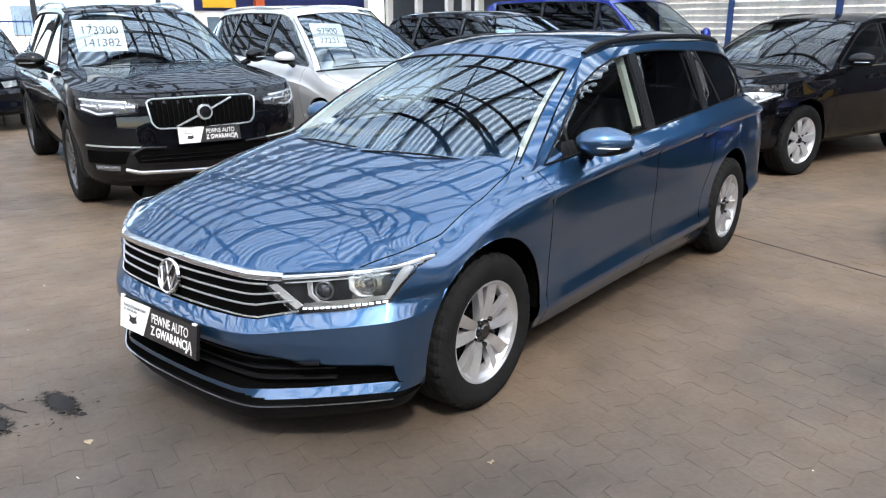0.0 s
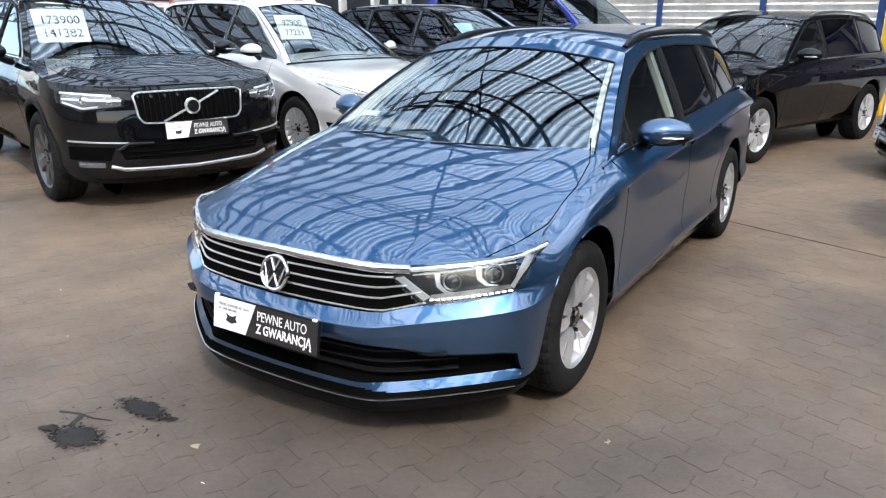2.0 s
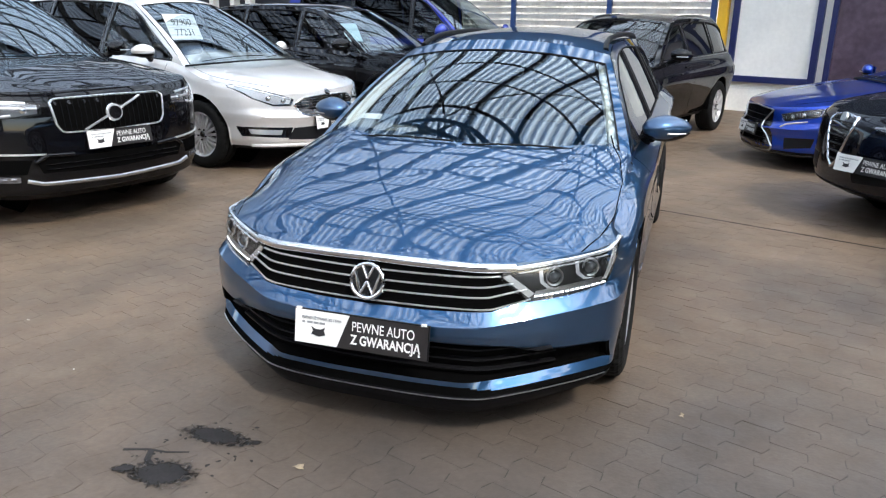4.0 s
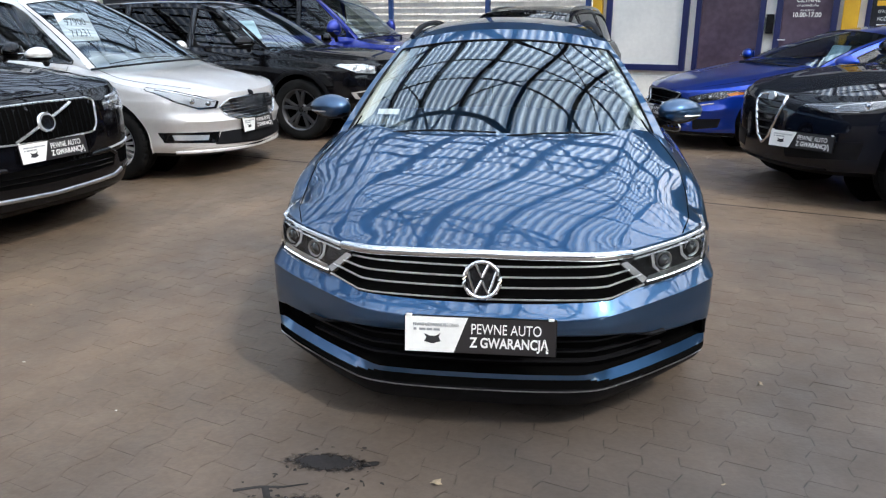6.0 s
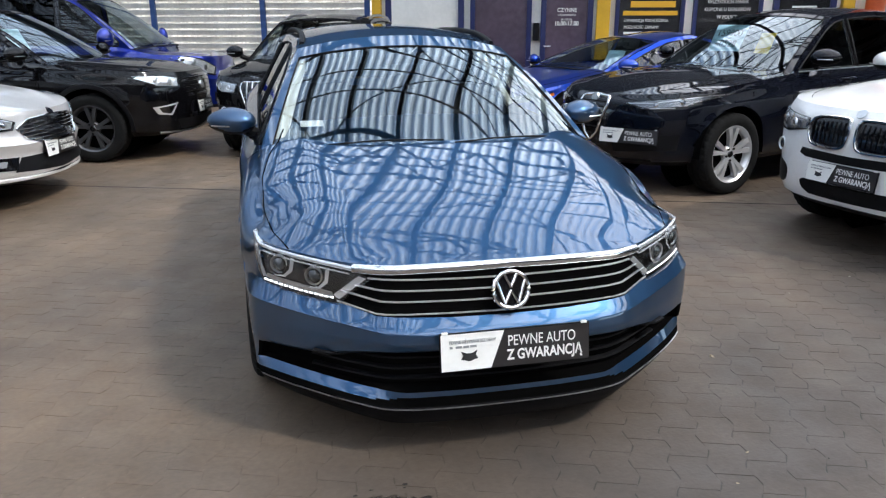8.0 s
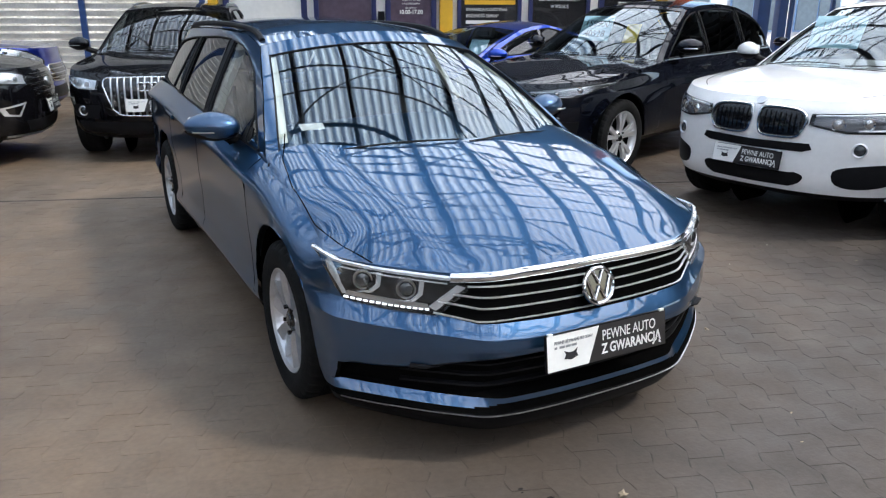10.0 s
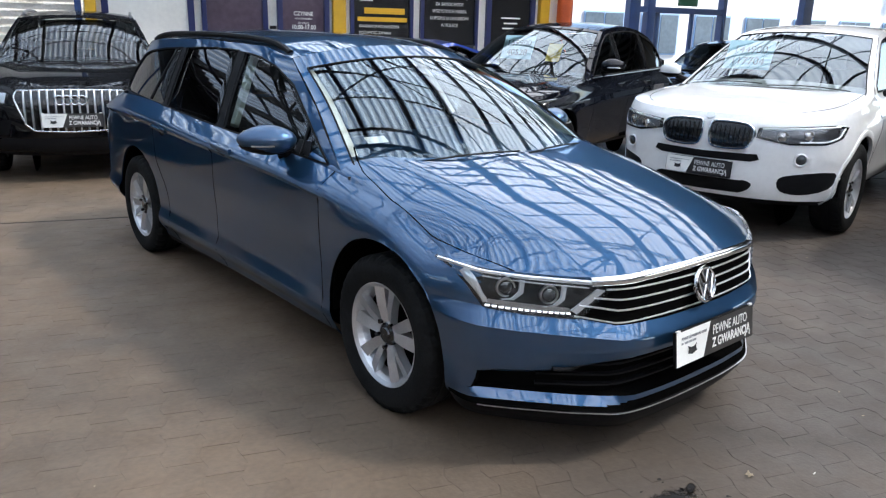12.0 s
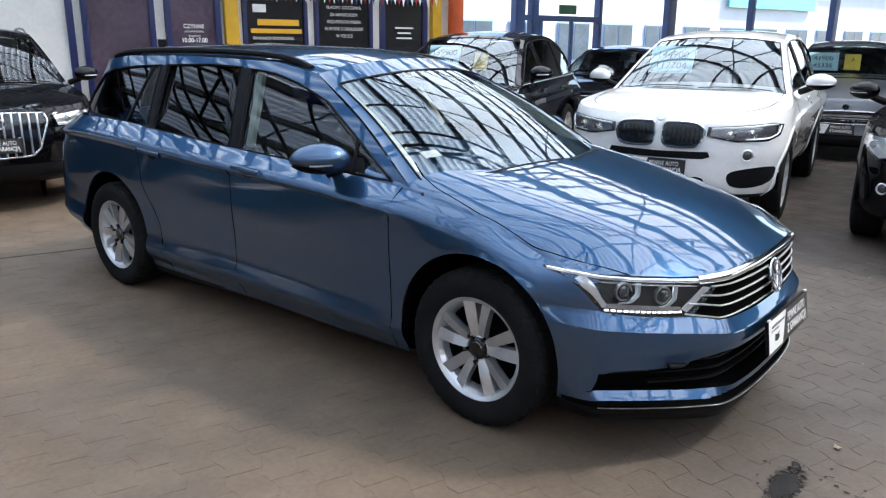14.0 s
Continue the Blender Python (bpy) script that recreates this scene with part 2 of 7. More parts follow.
def text(words, size, m, mat, parent=None, align="LEFT", bold=0.0, name="lettering", wide=1.0):
    """Lettering that lies in the xy plane of m, reading along its x: one object a word."""
    made = []
    for me in word_meshes(words, size, align, bold):
        me = me.copy()
        me.materials.clear()
        me.materials.append(mat)
        ob = new(name, me)
        ob.parent = parent
        ob.matrix_basis = m @ Matrix.Diagonal((wide, 1, 1, 1))
        made.append(ob)
    return made


# ---- cars ----
# Levels from sill to belt: share of the height at the side, the front and the rear, the set-back of nose and tail, the share of the half width at the side and at the nose.
LEVELS = [
    (0.000, 0.000, 0.000, 0.100, 0.167, 0.810, 0.860),
    (0.064, 0.075, 0.065, 0.018, 0.067, 0.868, 0.930),
    (0.166, 0.170, 0.170, 0.006, 0.027, 0.916, 0.960),
    (0.318, 0.400, 0.325, 0.028, 0.007, 0.938, 0.966),
    (0.548, 0.560, 0.530, 0.000, 0.017, 0.979, 0.990),
    (0.675, 0.672, 0.650, 0.042, 0.037, 0.997, 0.990),
    (0.775, 0.850, 0.740, 0.056, 0.047, 0.992, 0.985),
    (0.803, 0.900, 0.790, 0.060, 0.067, 0.968, 0.980),
    (0.930, 0.960, 0.910, 0.066, 0.097, 0.920, 0.970),
    (1.000, 1.000, 1.000, 0.074, 0.127, 0.872, 0.955),
]
AXES_OF = {"front": ((0, 2), 1, 1), "rear": ((0, 2), 1, -1), "left": ((1, 2), 0, -1), "right": ((1, 2), 0, 1), "top": ((0, 1), 2, -1)}


class Shell:
    """The outer skin of a car, nose towards -y, its left towards +x, the front axle over the origin."""

    def __init__(self, s):
        self.s = s
        half = s["width"] / 2
        rows = []
        sub = 3
        for i in range((len(LEVELS) - 1) * sub + 1):
            a = min(i // sub, len(LEVELS) - 2)
            k = i / sub - a
            rows.append([p + (q - p) * k for p, q in zip(LEVELS[a], LEVELS[a + 1])])
        nose = s.get("nose") and pchip(s["nose"])
        fl, rl = s["front_curve"], s["rear_curve"]
        self.grid = []
        if s.get("own_grid"):
            self.grid, self.levels = s["own_grid"](s)
            rows = []
        for fs, ff, fr, dyf, dyr, w, wf in rows:
            if nose:
                dyf = nose(ff)
            yf, yr, w, wf = -s["overhang"] + dyf, s["length"] - s["overhang"] - dyr * s.get("tail", 1.0), half * w, half * wf
            zf = s["nose_low"] + ff * (s["nose_top"] - s["nose_low"])
            z0 = s["sill"] + fs * (s["fender_top"] - s["sill"])
            zc = s["sill"] + fs * (s["belt"] - s["sill"])
            zm = s["sill"] + fs * (s["belt_rear"] - s["sill"])
            zr = s["tail_low"] + fr * (s["belt_rear"] - s["tail_low"])
            height = spline([(yf, zf), (yf * 0.5, zf + (z0 - zf) * 0.48), (0.0, z0), (s["cowl"] * 0.5, z0 + (zc - z0) * 0.6), (s["cowl"], zc), ((s["cowl"] + s["base"]) / 2, (zc + zm) / 2), (s["base"], zm), (yr, zr)])
            n, cf, cr, nr = s.get("nose_power", 2.5), fl - dyf * 0.6, rl - dyr * 0.6, s.get("tail_power", 3.2)
            line = []
            for j in range(25):
                q = math.pi / 2 * j / 24
                line.append((wf * math.sin(q) ** (2 / n), yf + cf * (1 - math.cos(q) ** (2 / n) if j < 24 else 1)))
            for j in range(1, 96):
                y = yf + cf + (yr - cr - yf - cf) * j / 96
                k = min(1.0, max(0.0, (y - yf - cf) / (s["cowl"] + 0.1 - yf - cf)))
                line.append((wf + (w - wf) * k * k * (3 - 2 * k), y))
            for j in range(19):
                q = math.pi / 2 * j / 18
                line.append((w * (math.cos(q) ** (2 / nr) if j < 18 else 0), yr - cr + cr * math.sin(q) ** (2 / nr)))
            self.grid.append([Vector((x, y, height(y))) for x, y in line])
        self.wide = len(self.grid[0])
        self.cut_arches()

    def cut_arches(self):
        s = self.s
        self.dropped = set()
        for yc in (0.0, s["base"]):
            zc, r = s["wheel"] + s.get("arch_up", 0.015), s["wheel"] + s["arch"]
            inside = [[p.x > 0.3 and (p.y - yc) ** 2 + (p.z - zc) ** 2 < r * r for p in row] for row in self.grid]
            for i in range(len(self.grid) - 1):
                for j in range(self.wide - 1):
                    if all((inside[i][j], inside[i + 1][j], inside[i][j + 1], inside[i + 1][j + 1])):
                        self.dropped.add((i, j))
            moved = {}
            for i in range(len(self.grid)):
                for j in range(self.wide):
                    if inside[i][j]:
                        p = self.grid[i][j]
                        d = Vector((0, p.y - yc, p.z - zc))
                        d = d.normalized() * r if d.length > 1e-5 else d
                        moved[i, j] = Vector((p.x, yc + d.y, zc + d.z))
            for (i, j), p in moved.items():
                self.grid[i][j] = p

    def top_at(self, y):
        """Half width and height of the body's upper edge at a place along the side."""
        row = self.grid[-1]
        for a, b in zip(row, row[1:]):
            if a.y <= y <= b.y:
                k = (y - a.y) / max(b.y - a.y, 1e-6)
                return a.x + (b.x - a.x) * k, a.z + (b.z - a.z) * k
        return row[60].x, row[60].z


def merge_mirror(verts, faces):
    """The half given and its mirror image."""
    n = len(verts)
    return verts + [Vector((-v.x, v.y, v.z)) for v in verts], faces + [tuple(n + i for i in f[::-1]) for f in faces]


def skin(panels, car, limit=0.55):
    """Links body panels whose shading runs on from one to the next: folds sharper than limit stay hard."""
    weld, index, whole = {}, [], []
    for _, verts, faces, _ in panels:
        ids = [weld.setdefault((round(v.x * 2500), round(v.y * 2500), round(v.z * 2500)), len(weld)) for v in verts]
        kept = []
        for f in faces:
            g = tuple(dict.fromkeys(ids[i] for i in f))
            if len(g) > 2:
                kept.append(g)
        index.append(kept)
        whole += kept
    spots = [Vector((a / 2500, b / 2500, c / 2500)) for a, b, c in weld]
    me = bpy.data.meshes.new("skin")
    me.from_pydata([tuple(v) for v in spots], [], whole)
    me.polygons.foreach_set("use_smooth", [True] * len(me.polygons))
    bm = bmesh.new()
    bm.from_mesh(me)
    bmesh.ops.recalc_face_normals(bm, faces=bm.faces)
    bm.normal_update()
    up = [f for f in bm.faces if f.calc_center_median().z > 0.6 and abs(f.normal.z) > 0.7]
    if sum(f.normal.z for f in up) < 0:
        bmesh.ops.reverse_faces(bm, faces=bm.faces[:])
    for e in bm.edges:
        if len(e.link_faces) == 2 and e.calc_face_angle(0) > limit:
            e.smooth = False
    bm.to_mesh(me)
    bm.free()
    normals = [n.vector.copy() for n in me.corner_normals]
    order = [tuple(p.vertices) for p in me.polygons]
    starts = [p.loop_start for p in me.polygons]
    at = 0
    for (name, _, _, mat), kept in zip(panels, index):
        used, faces, shade = {}, [], []
        for k in range(at, at + len(kept)):
            faces.append(tuple(used.setdefault(i, len(used)) for i in order[k]))
            shade += [normals[starts[k] + q] for q in range(len(order[k]))]
        at += len(kept)
        one = bpy.data.meshes.new(name)
        one.from_pydata([tuple(spots[i]) for i in used], [], faces)
        one.polygons.foreach_set("use_smooth", [True] * len(faces))
        one.materials.append(mat)
        one.normals_split_custom_set(shade)
        ob = new(name, one)
        ob.parent = car
    bpy.data.meshes.remove(me)


def build_shell(s, car):
    """Body panels, bonnet, roof, pillars and glass. Returns the surfaces for placing the details."""
    sh = Shell(s)
    paint_, grid, wide = s["paint"], sh.grid, sh.wide
    spots = []

    def gather(verts, faces):
        n = len(spots_v)
        spots_v.extend(verts)
        spots.extend(tuple(n + i for i in f) for f in faces)

    spots_v = []
    d = s["doors"]
    names = {}
    for i in range(len(grid) - 1):
        for j in range(wide - 1):
            if (i, j) in sh.dropped:
                continue
            quad = (grid[i][j], grid[i][j + 1], grid[i + 1][j + 1], grid[i + 1][j])
            c = sum(quad, Vector()) / 4
            own = s["own_key"](sh.levels[i], c, j) if s.get("own_key") else None
            if own:
                key = own
            elif c.y < -0.30 and c.z < s["nose_low"] + s.get("skirt", 0.06):
                key = "bumper_skirt"
            elif c.y < -0.02 and c.z < s["bumper_top"]:
                key = "front_bumper"
            elif c.y > s["base"] + 0.05 and c.z < s["bumper_rear"]:
                key = "rear_bumper"
            elif c.z < s["sill"] + 0.055:
                key = "sill_panel"
            elif c.y < d[0]:
                key = "front_wing"
            elif c.y < d[1]:
                key = "front_door"
            elif c.y < d[2] and len(d) > 3:
                key = "rear_door"
            else:
                key = "rear_panel"
            names.setdefault(key, []).append((i, j))
    panels = []
    for key, cells in names.items():
        for side in ((0,) if "bumper" in key or "recess" in key else (1, -1)):
            index, verts, faces = {}, [], []
            for i, j in cells:
                f = []
                for a, b in ((i, j), (i, j + 1), (i + 1, j + 1), (i + 1, j)):
                    if (a, b) not in index:
                        index[a, b] = len(verts)
                        verts.append(grid[a][b].copy())
                    f.append(index[a, b])
                faces.append(tuple(f))
            if side == 0:
                verts, faces = merge_mirror(verts, faces)
            elif side < 0:
                verts, faces = [Vector((-v.x, v.y, v.z)) for v in verts], [f[::-1] for f in faces]
            gather(verts, faces)
            mat = s.get("sill_mat", PLASTIC) if key in ("sill_panel", "bumper_skirt") else DARK if "recess" in key else paint_
            panels.append((key, verts, faces, mat))
    # bonnet: from the nose back under the windscreen
    ridge, top = s.get("ridge", 0.008), grid[-1]
    centre = spline([(top[0].y, top[0].z), (top[0].y * 0.72, top[0].z + (s["hood_mid"] - top[0].z) * 0.42), (top[0].y * 0.3, top[0].z + (s["hood_mid"] - top[0].z) * 0.80), (0.0, s["hood_mid"]), (s["cowl"] * 0.4, s["hood_mid"] + (s["hood_back"] - s["hood_mid"]) * 0.55), (s["cowl"] * 0.8, s["hood_back"]), (s["cowl"] * 1.3, s["hood_back"] + 0.035)])
    rows, m = [], 48
    head = [p for p in top if p.y < -0.36]
    if s.get("crease"):
        # the front edge as smooth curves over the width
        even = np.array([[1, p.x**2, p.x**4, p.x**6] for p in head])
        front_y, front_z = (np.linalg.lstsq(even, np.array([p[c] for p in head]), rcond=None)[0] for c in (1, 2))

    def inner_height(x, y):
        powers = np.array([1, x**2, x**4, x**6])
        return float(powers @ front_z) + centre(top[0].y + max(y - float(powers @ front_y), 0)) - top[0].z

    for p in top:
        if p.y > s["cowl"] + 0.12:
            break
        row = []
        for k in range(m + 1):
            u = -1 + 2 * k / m
            fold = s.get("fold", 0.56) + 0.24 * (p.y - top[0].y) / (s["cowl"] - top[0].y)
            rise = max(centre(p.y) - p.z, 0)
            if s.get("crease"):
                # every section rises from the front edge; a fold runs from the corner of the grille to the foot of the screen
                near, far = s["crease"]
                wide_fold = (near + (far - near) * (p.y - top[0].y) / (s["cowl"] - top[0].y)) / max(p.x, 0.05)
                fold = min(0.90, wide_fold)
                t = abs(u) / 0.5
                u = math.copysign(fold * t if t <= 1 else fold + (1 - (2 - t) ** 1.6) * (1 - fold), u)
                x = abs(p.x * u)
                inner = inner_height(x, p.y) - 0.11 * max(x - fold * p.x, 0) * min(1, max(0, (0.95 - wide_fold) * 6))
                roll_ = math.sqrt(max(0.0, 1 - abs(u) ** 11))
                k1 = min(1.0, max(0.0, (p.y + 0.55) / 0.30))
                k1 = k1 * k1 * (3 - 2 * k1)
                off = inner_height(p.x, p.y) - 0.11 * max(p.x - fold * p.x, 0) * min(1, max(0, (0.95 - wide_fold) * 6)) - p.z
                z = (p.z + (inner - p.z) * roll_) * k1 + (inner - off * abs(u) ** 6) * (1 - k1)
                row.append(Vector((p.x * u, p.y, z)))
                continue
            x = p.x * u
            z = p.z + rise * (1 - 0.65 * u * u - 0.35 * u**4)
            z += ridge * math.exp(-(((abs(u) - fold) / 0.10) ** 2)) * min(1, (p.y - top[0].y) * 3)
            row.append(Vector((x, p.y, z)))
        rows.append(row)
    verts = [v for r in rows for v in r]
    faces = [(a * (m + 1) + b, a * (m + 1) + b + 1, (a + 1) * (m + 1) + b + 1, (a + 1) * (m + 1) + b) for a in range(len(rows) - 1) for b in range(m)]
    gather(verts, faces)
    s["bonnet_lines"] = []
    for sign in (1, -1):
        line = []
        for r in rows:
            y = r[0].y
            if -s["overhang"] + s.get("gap_from", 0.27) < y < s["cowl"] - 0.02:
                k = (1 + sign * (0.80 + 0.12 * (y + s["overhang"]) / (s["cowl"] + s["overhang"]))) / 2 * m
                line.append(r[int(k)].lerp(r[int(k) + 1], k - int(k)))
        s["bonnet_lines"].append(line)
    panels.append(("bonnet", verts, faces, paint_))
    skin(panels, car, s.get("hard", 0.55))
    # upper body: the side leans in towards the roof
    lean, end = s["lean"], s["length"] - s["overhang"] - 0.30

    def side_x(y, z):
        x, z0 = sh.top_at(min(max(y, s["cowl"] - 0.35), end))
        h = max(z - z0, 0)
        return x - lean * h - 0.30 * lean * h * h - s.get("taper", 0.02) * max(y - s["base"] * 0.75, 0) ** 2

    outline, panes = s["upper"], s["windows"]
    bm = bmesh.new()

    def loop(points, step):
        out = []
        for a, b in zip(points, points[1:] + points[:1]):
            n = max(1, int(math.dist(a, b) / step))
            out += [(a[0] + (b[0] - a[0]) * k / n, a[1] + (b[1] - a[1]) * k / n) for k in range(n)]
        vs = [bm.verts.new((0, y, z)) for y, z in out]
        return [bm.edges.new((a, b)) for a, b in zip(vs, vs[1:] + vs[:1])]

    edges = loop(list(outline), 0.06)
    for w, _ in panes:
        edges += loop(list(w), 0.06)
    bmesh.ops.triangle_fill(bm, use_beauty=True, edges=edges)

    def in_pane(y, z):
        for w, _ in panes:
            hit = False
            for (y1, z1), (y2, z2) in zip(w, w[1:] + w[:1]):
                if (z1 > z) != (z2 > z) and y < (y2 - y1) * (z - z1) / (z2 - z1) + y1:
                    hit = not hit
            if hit:
                return True
        return False

    bmesh.ops.delete(bm, geom=[f for f in bm.faces if in_pane(f.calc_center_median().y, f.calc_center_median().z)], context="FACES")
    bm.verts.index_update()
    flat = [v.co.copy() for v in bm.verts]
    ff = [tuple(v.index for v in f.verts) for f in bm.faces]
    bm.free()
    for sign in (1, -1):
        verts = [Vector((sign * side_x(p.y, p.z), p.y, p.z)) for p in flat]
        gather(verts, ff)
        mesh_object("pillar_frame", verts, ff, paint_, car)
    # side panes, set 6 mm in, with a dark rubber edge
    for k, (w, mat) in enumerate(panes):
        for sign in (1, -1):
            bm = bmesh.new()
            f = bm.faces.new([bm.verts.new((0, y, z)) for y, z in w])
            bmesh.ops.triangulate(bm, faces=[f])
            for _ in range(2):
                bmesh.ops.subdivide_edges(bm, edges=bm.edges[:], cuts=1, use_grid_fill=True)
            for v in bm.verts:
                v.co.x = sign * (side_x(v.co.y, v.co.z) - 0.006)
            bm.verts.index_update()
            gather([v.co.copy() for v in bm.verts], [tuple(v.index for v in f.verts) for f in bm.faces])
            pane = part("side_window", bm, mat, car, smooth=True, angle=3)
            face_out(pane, Vector((sign, 0, 0)))
            pane.visible_shadow = False
            bm = bmesh.new()
            tube(bm, [(sign * (side_x(y, z) + 0.001), y, z) for a, b in zip(w, w[1:] + w[:1]) for y, z in [(a[0] + (b[0] - a[0]) * q / 5, a[1] + (b[1] - a[1]) * q / 5) for q in range(5)]], s.get("seal_r", 0.009), 5, closed=True)
            part("window_seal", bm, s.get("seal", PLASTIC), pane, smooth=True)
    # windscreen, roof and rear window between the two sides
    def bridge(name, edge, bow_y, bow_z, mat, inset=0.0, m=28):
        verts, faces = [], []
        for y, z in edge:
            x = side_x(y, z) - inset
            for k in range(m + 1):
                u = -1 + 2 * k / m
                arch = 1 - abs(u) ** 2.3
                verts.append(Vector((x * u, y + bow_y * arch, z + bow_z * arch)))
        faces = [(a * (m + 1) + b, a * (m + 1) + b + 1, (a + 1) * (m + 1) + b + 1, (a + 1) * (m + 1) + b) for a in range(len(edge) - 1) for b in range(m)]
        gather(verts, faces)
        return mesh_object(name, verts, faces, mat, car)

    def along(points, n):
        total = [0.0]
        for a, b in zip(points, points[1:]):
            total.append(total[-1] + math.dist(a, b))
        fy, fz = pchip([(t, p[0]) for t, p in zip(total, points)]), pchip([(t, p[1]) for t, p in zip(total, points)])
        return [(fy(total[-1] * k / n), fz(total[-1] * k / n)) for k in range(n + 1)]

    i1, i2 = s["roof_span"]
    edge = list(outline)
    screen = along(edge[: i1 + 1], 14)
    by = s.get("screen_bow", -0.24)
    # windscreen: its bow fades towards the roof
    verts, m = [], 32
    for q, (y, z) in enumerate(screen):
        x = side_x(y, z) - 0.004
        k1 = q / (len(screen) - 1)
        for k in range(m + 1):
            u = -1 + 2 * k / m
            arch = 1 - abs(u) ** 2.2
            verts.append(Vector((x * u, y + (by + (s["roof_front"] - by) * k1) * arch, z + (s.get("screen_rise", 0.045) * (1 - k1) + s["crown"] * k1) * arch + 0.018 * math.sin(math.pi * k1) * (1 - 0.5 * abs(u)))))
    rows_n = len(screen)
    faces = [(a * (m + 1) + b, a * (m + 1) + b + 1, (a + 1) * (m + 1) + b + 1, (a + 1) * (m + 1) + b) for a in range(rows_n - 1) for b in range(m)]
    gather(verts, faces)
    side = s.get("pillar_share", 1)
    mesh_object("screen_pillar", verts, [f for k, f in enumerate(faces) if k % m < side], paint_, car)
    mesh_object("screen_pillar", verts, [f for k, f in enumerate(faces) if k % m >= m - side], paint_, car)
    faces = [f for k, f in enumerate(faces) if side <= k % m < m - side]
    brow = rows_n - 1 - s.get("brow", 1)
    mesh_object("roof_edge", verts, faces[brow * (m - 2 * side) :], s.get("roof_mat", paint_), car)
    glass = mesh_object("windscreen", verts, faces[: brow * (m - 2 * side)], s.get("screen", GLASS), car)
    face_out(glass, Vector((0, -1, 1)))
    glass.visible_shadow = False
    # painted band at the top and pillar strips round the glass
    rim = [verts[a * (m + 1) + side] for a in range(brow + 1)] + [verts[brow * (m + 1) + b] for b in range(side, m + 1 - side)] + [verts[a * (m + 1) + m - side] for a in range(brow, -1, -1)]
    bm = bmesh.new()
    tube(bm, [p + Vector((0, -0.002, 0.002)) for p in rim], 0.0045, 5)
    part("screen_seal", bm, PLASTIC, glass, smooth=True)
    bm = bmesh.new()
    tube(bm, [p + Vector((0, -0.02, 0.004)) for p in verts[: m + 1]], 0.020, 6, flat=0.5)
    part("scuttle_panel", bm, PLASTIC, car, smooth=True)
    s["screen_row"] = verts
    roof_e = along(edge[i1 : i2 + 1], 22)
    verts = []
    nr = len(roof_e)
    for q, (y, z) in enumerate(roof_e):
        x = side_x(y, z)
        k1 = q / (nr - 1)
        dy = s["roof_front"] * max(0, 1 - k1 * 3) + 0.06 * max(0, k1 * 3 - 2)
        for k in range(m + 1):
            u = -1 + 2 * k / m
            arch = 1 - abs(u) ** 2.2
            verts.append(Vector((x * u, y + dy * arch, z + s["crown"] * arch)))
    faces = [(a * (m + 1) + b, a * (m + 1) + b + 1, (a + 1) * (m + 1) + b + 1, (a + 1) * (m + 1) + b) for a in range(nr - 1) for b in range(m)]
    gather(verts, faces)
    mesh_object("roof", verts, faces, s.get("roof_mat", paint_), car)
    rear = along(edge[i2:], 12)
    face_out(bridge("tailgate_window", rear, 0.06, s["crown"] * 0.6, GLASS_DARK), Vector((0, 1, 0)))
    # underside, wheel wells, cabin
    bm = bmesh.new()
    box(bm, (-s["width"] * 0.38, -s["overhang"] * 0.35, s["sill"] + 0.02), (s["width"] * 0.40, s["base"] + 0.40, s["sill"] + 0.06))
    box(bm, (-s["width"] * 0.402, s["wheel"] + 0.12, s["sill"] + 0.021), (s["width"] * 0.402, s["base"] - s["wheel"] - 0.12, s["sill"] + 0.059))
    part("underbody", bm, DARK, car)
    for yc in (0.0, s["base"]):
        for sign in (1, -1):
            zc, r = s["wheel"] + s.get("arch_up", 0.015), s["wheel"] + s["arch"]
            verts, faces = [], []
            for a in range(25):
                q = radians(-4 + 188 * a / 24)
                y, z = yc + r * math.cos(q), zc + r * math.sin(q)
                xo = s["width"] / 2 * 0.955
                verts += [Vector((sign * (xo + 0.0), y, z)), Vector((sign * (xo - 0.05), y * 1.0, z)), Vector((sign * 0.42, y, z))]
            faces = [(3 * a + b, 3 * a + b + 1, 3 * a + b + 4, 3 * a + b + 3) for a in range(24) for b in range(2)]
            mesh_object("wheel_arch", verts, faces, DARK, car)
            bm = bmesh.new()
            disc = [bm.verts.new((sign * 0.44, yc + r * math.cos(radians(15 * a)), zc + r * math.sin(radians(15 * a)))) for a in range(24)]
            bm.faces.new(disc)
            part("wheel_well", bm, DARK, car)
    cabin(s, car)
    from_tree = bvh.FromPolygons([tuple(v) for v in spots_v], spots)
    return sh, side_x, from_tree


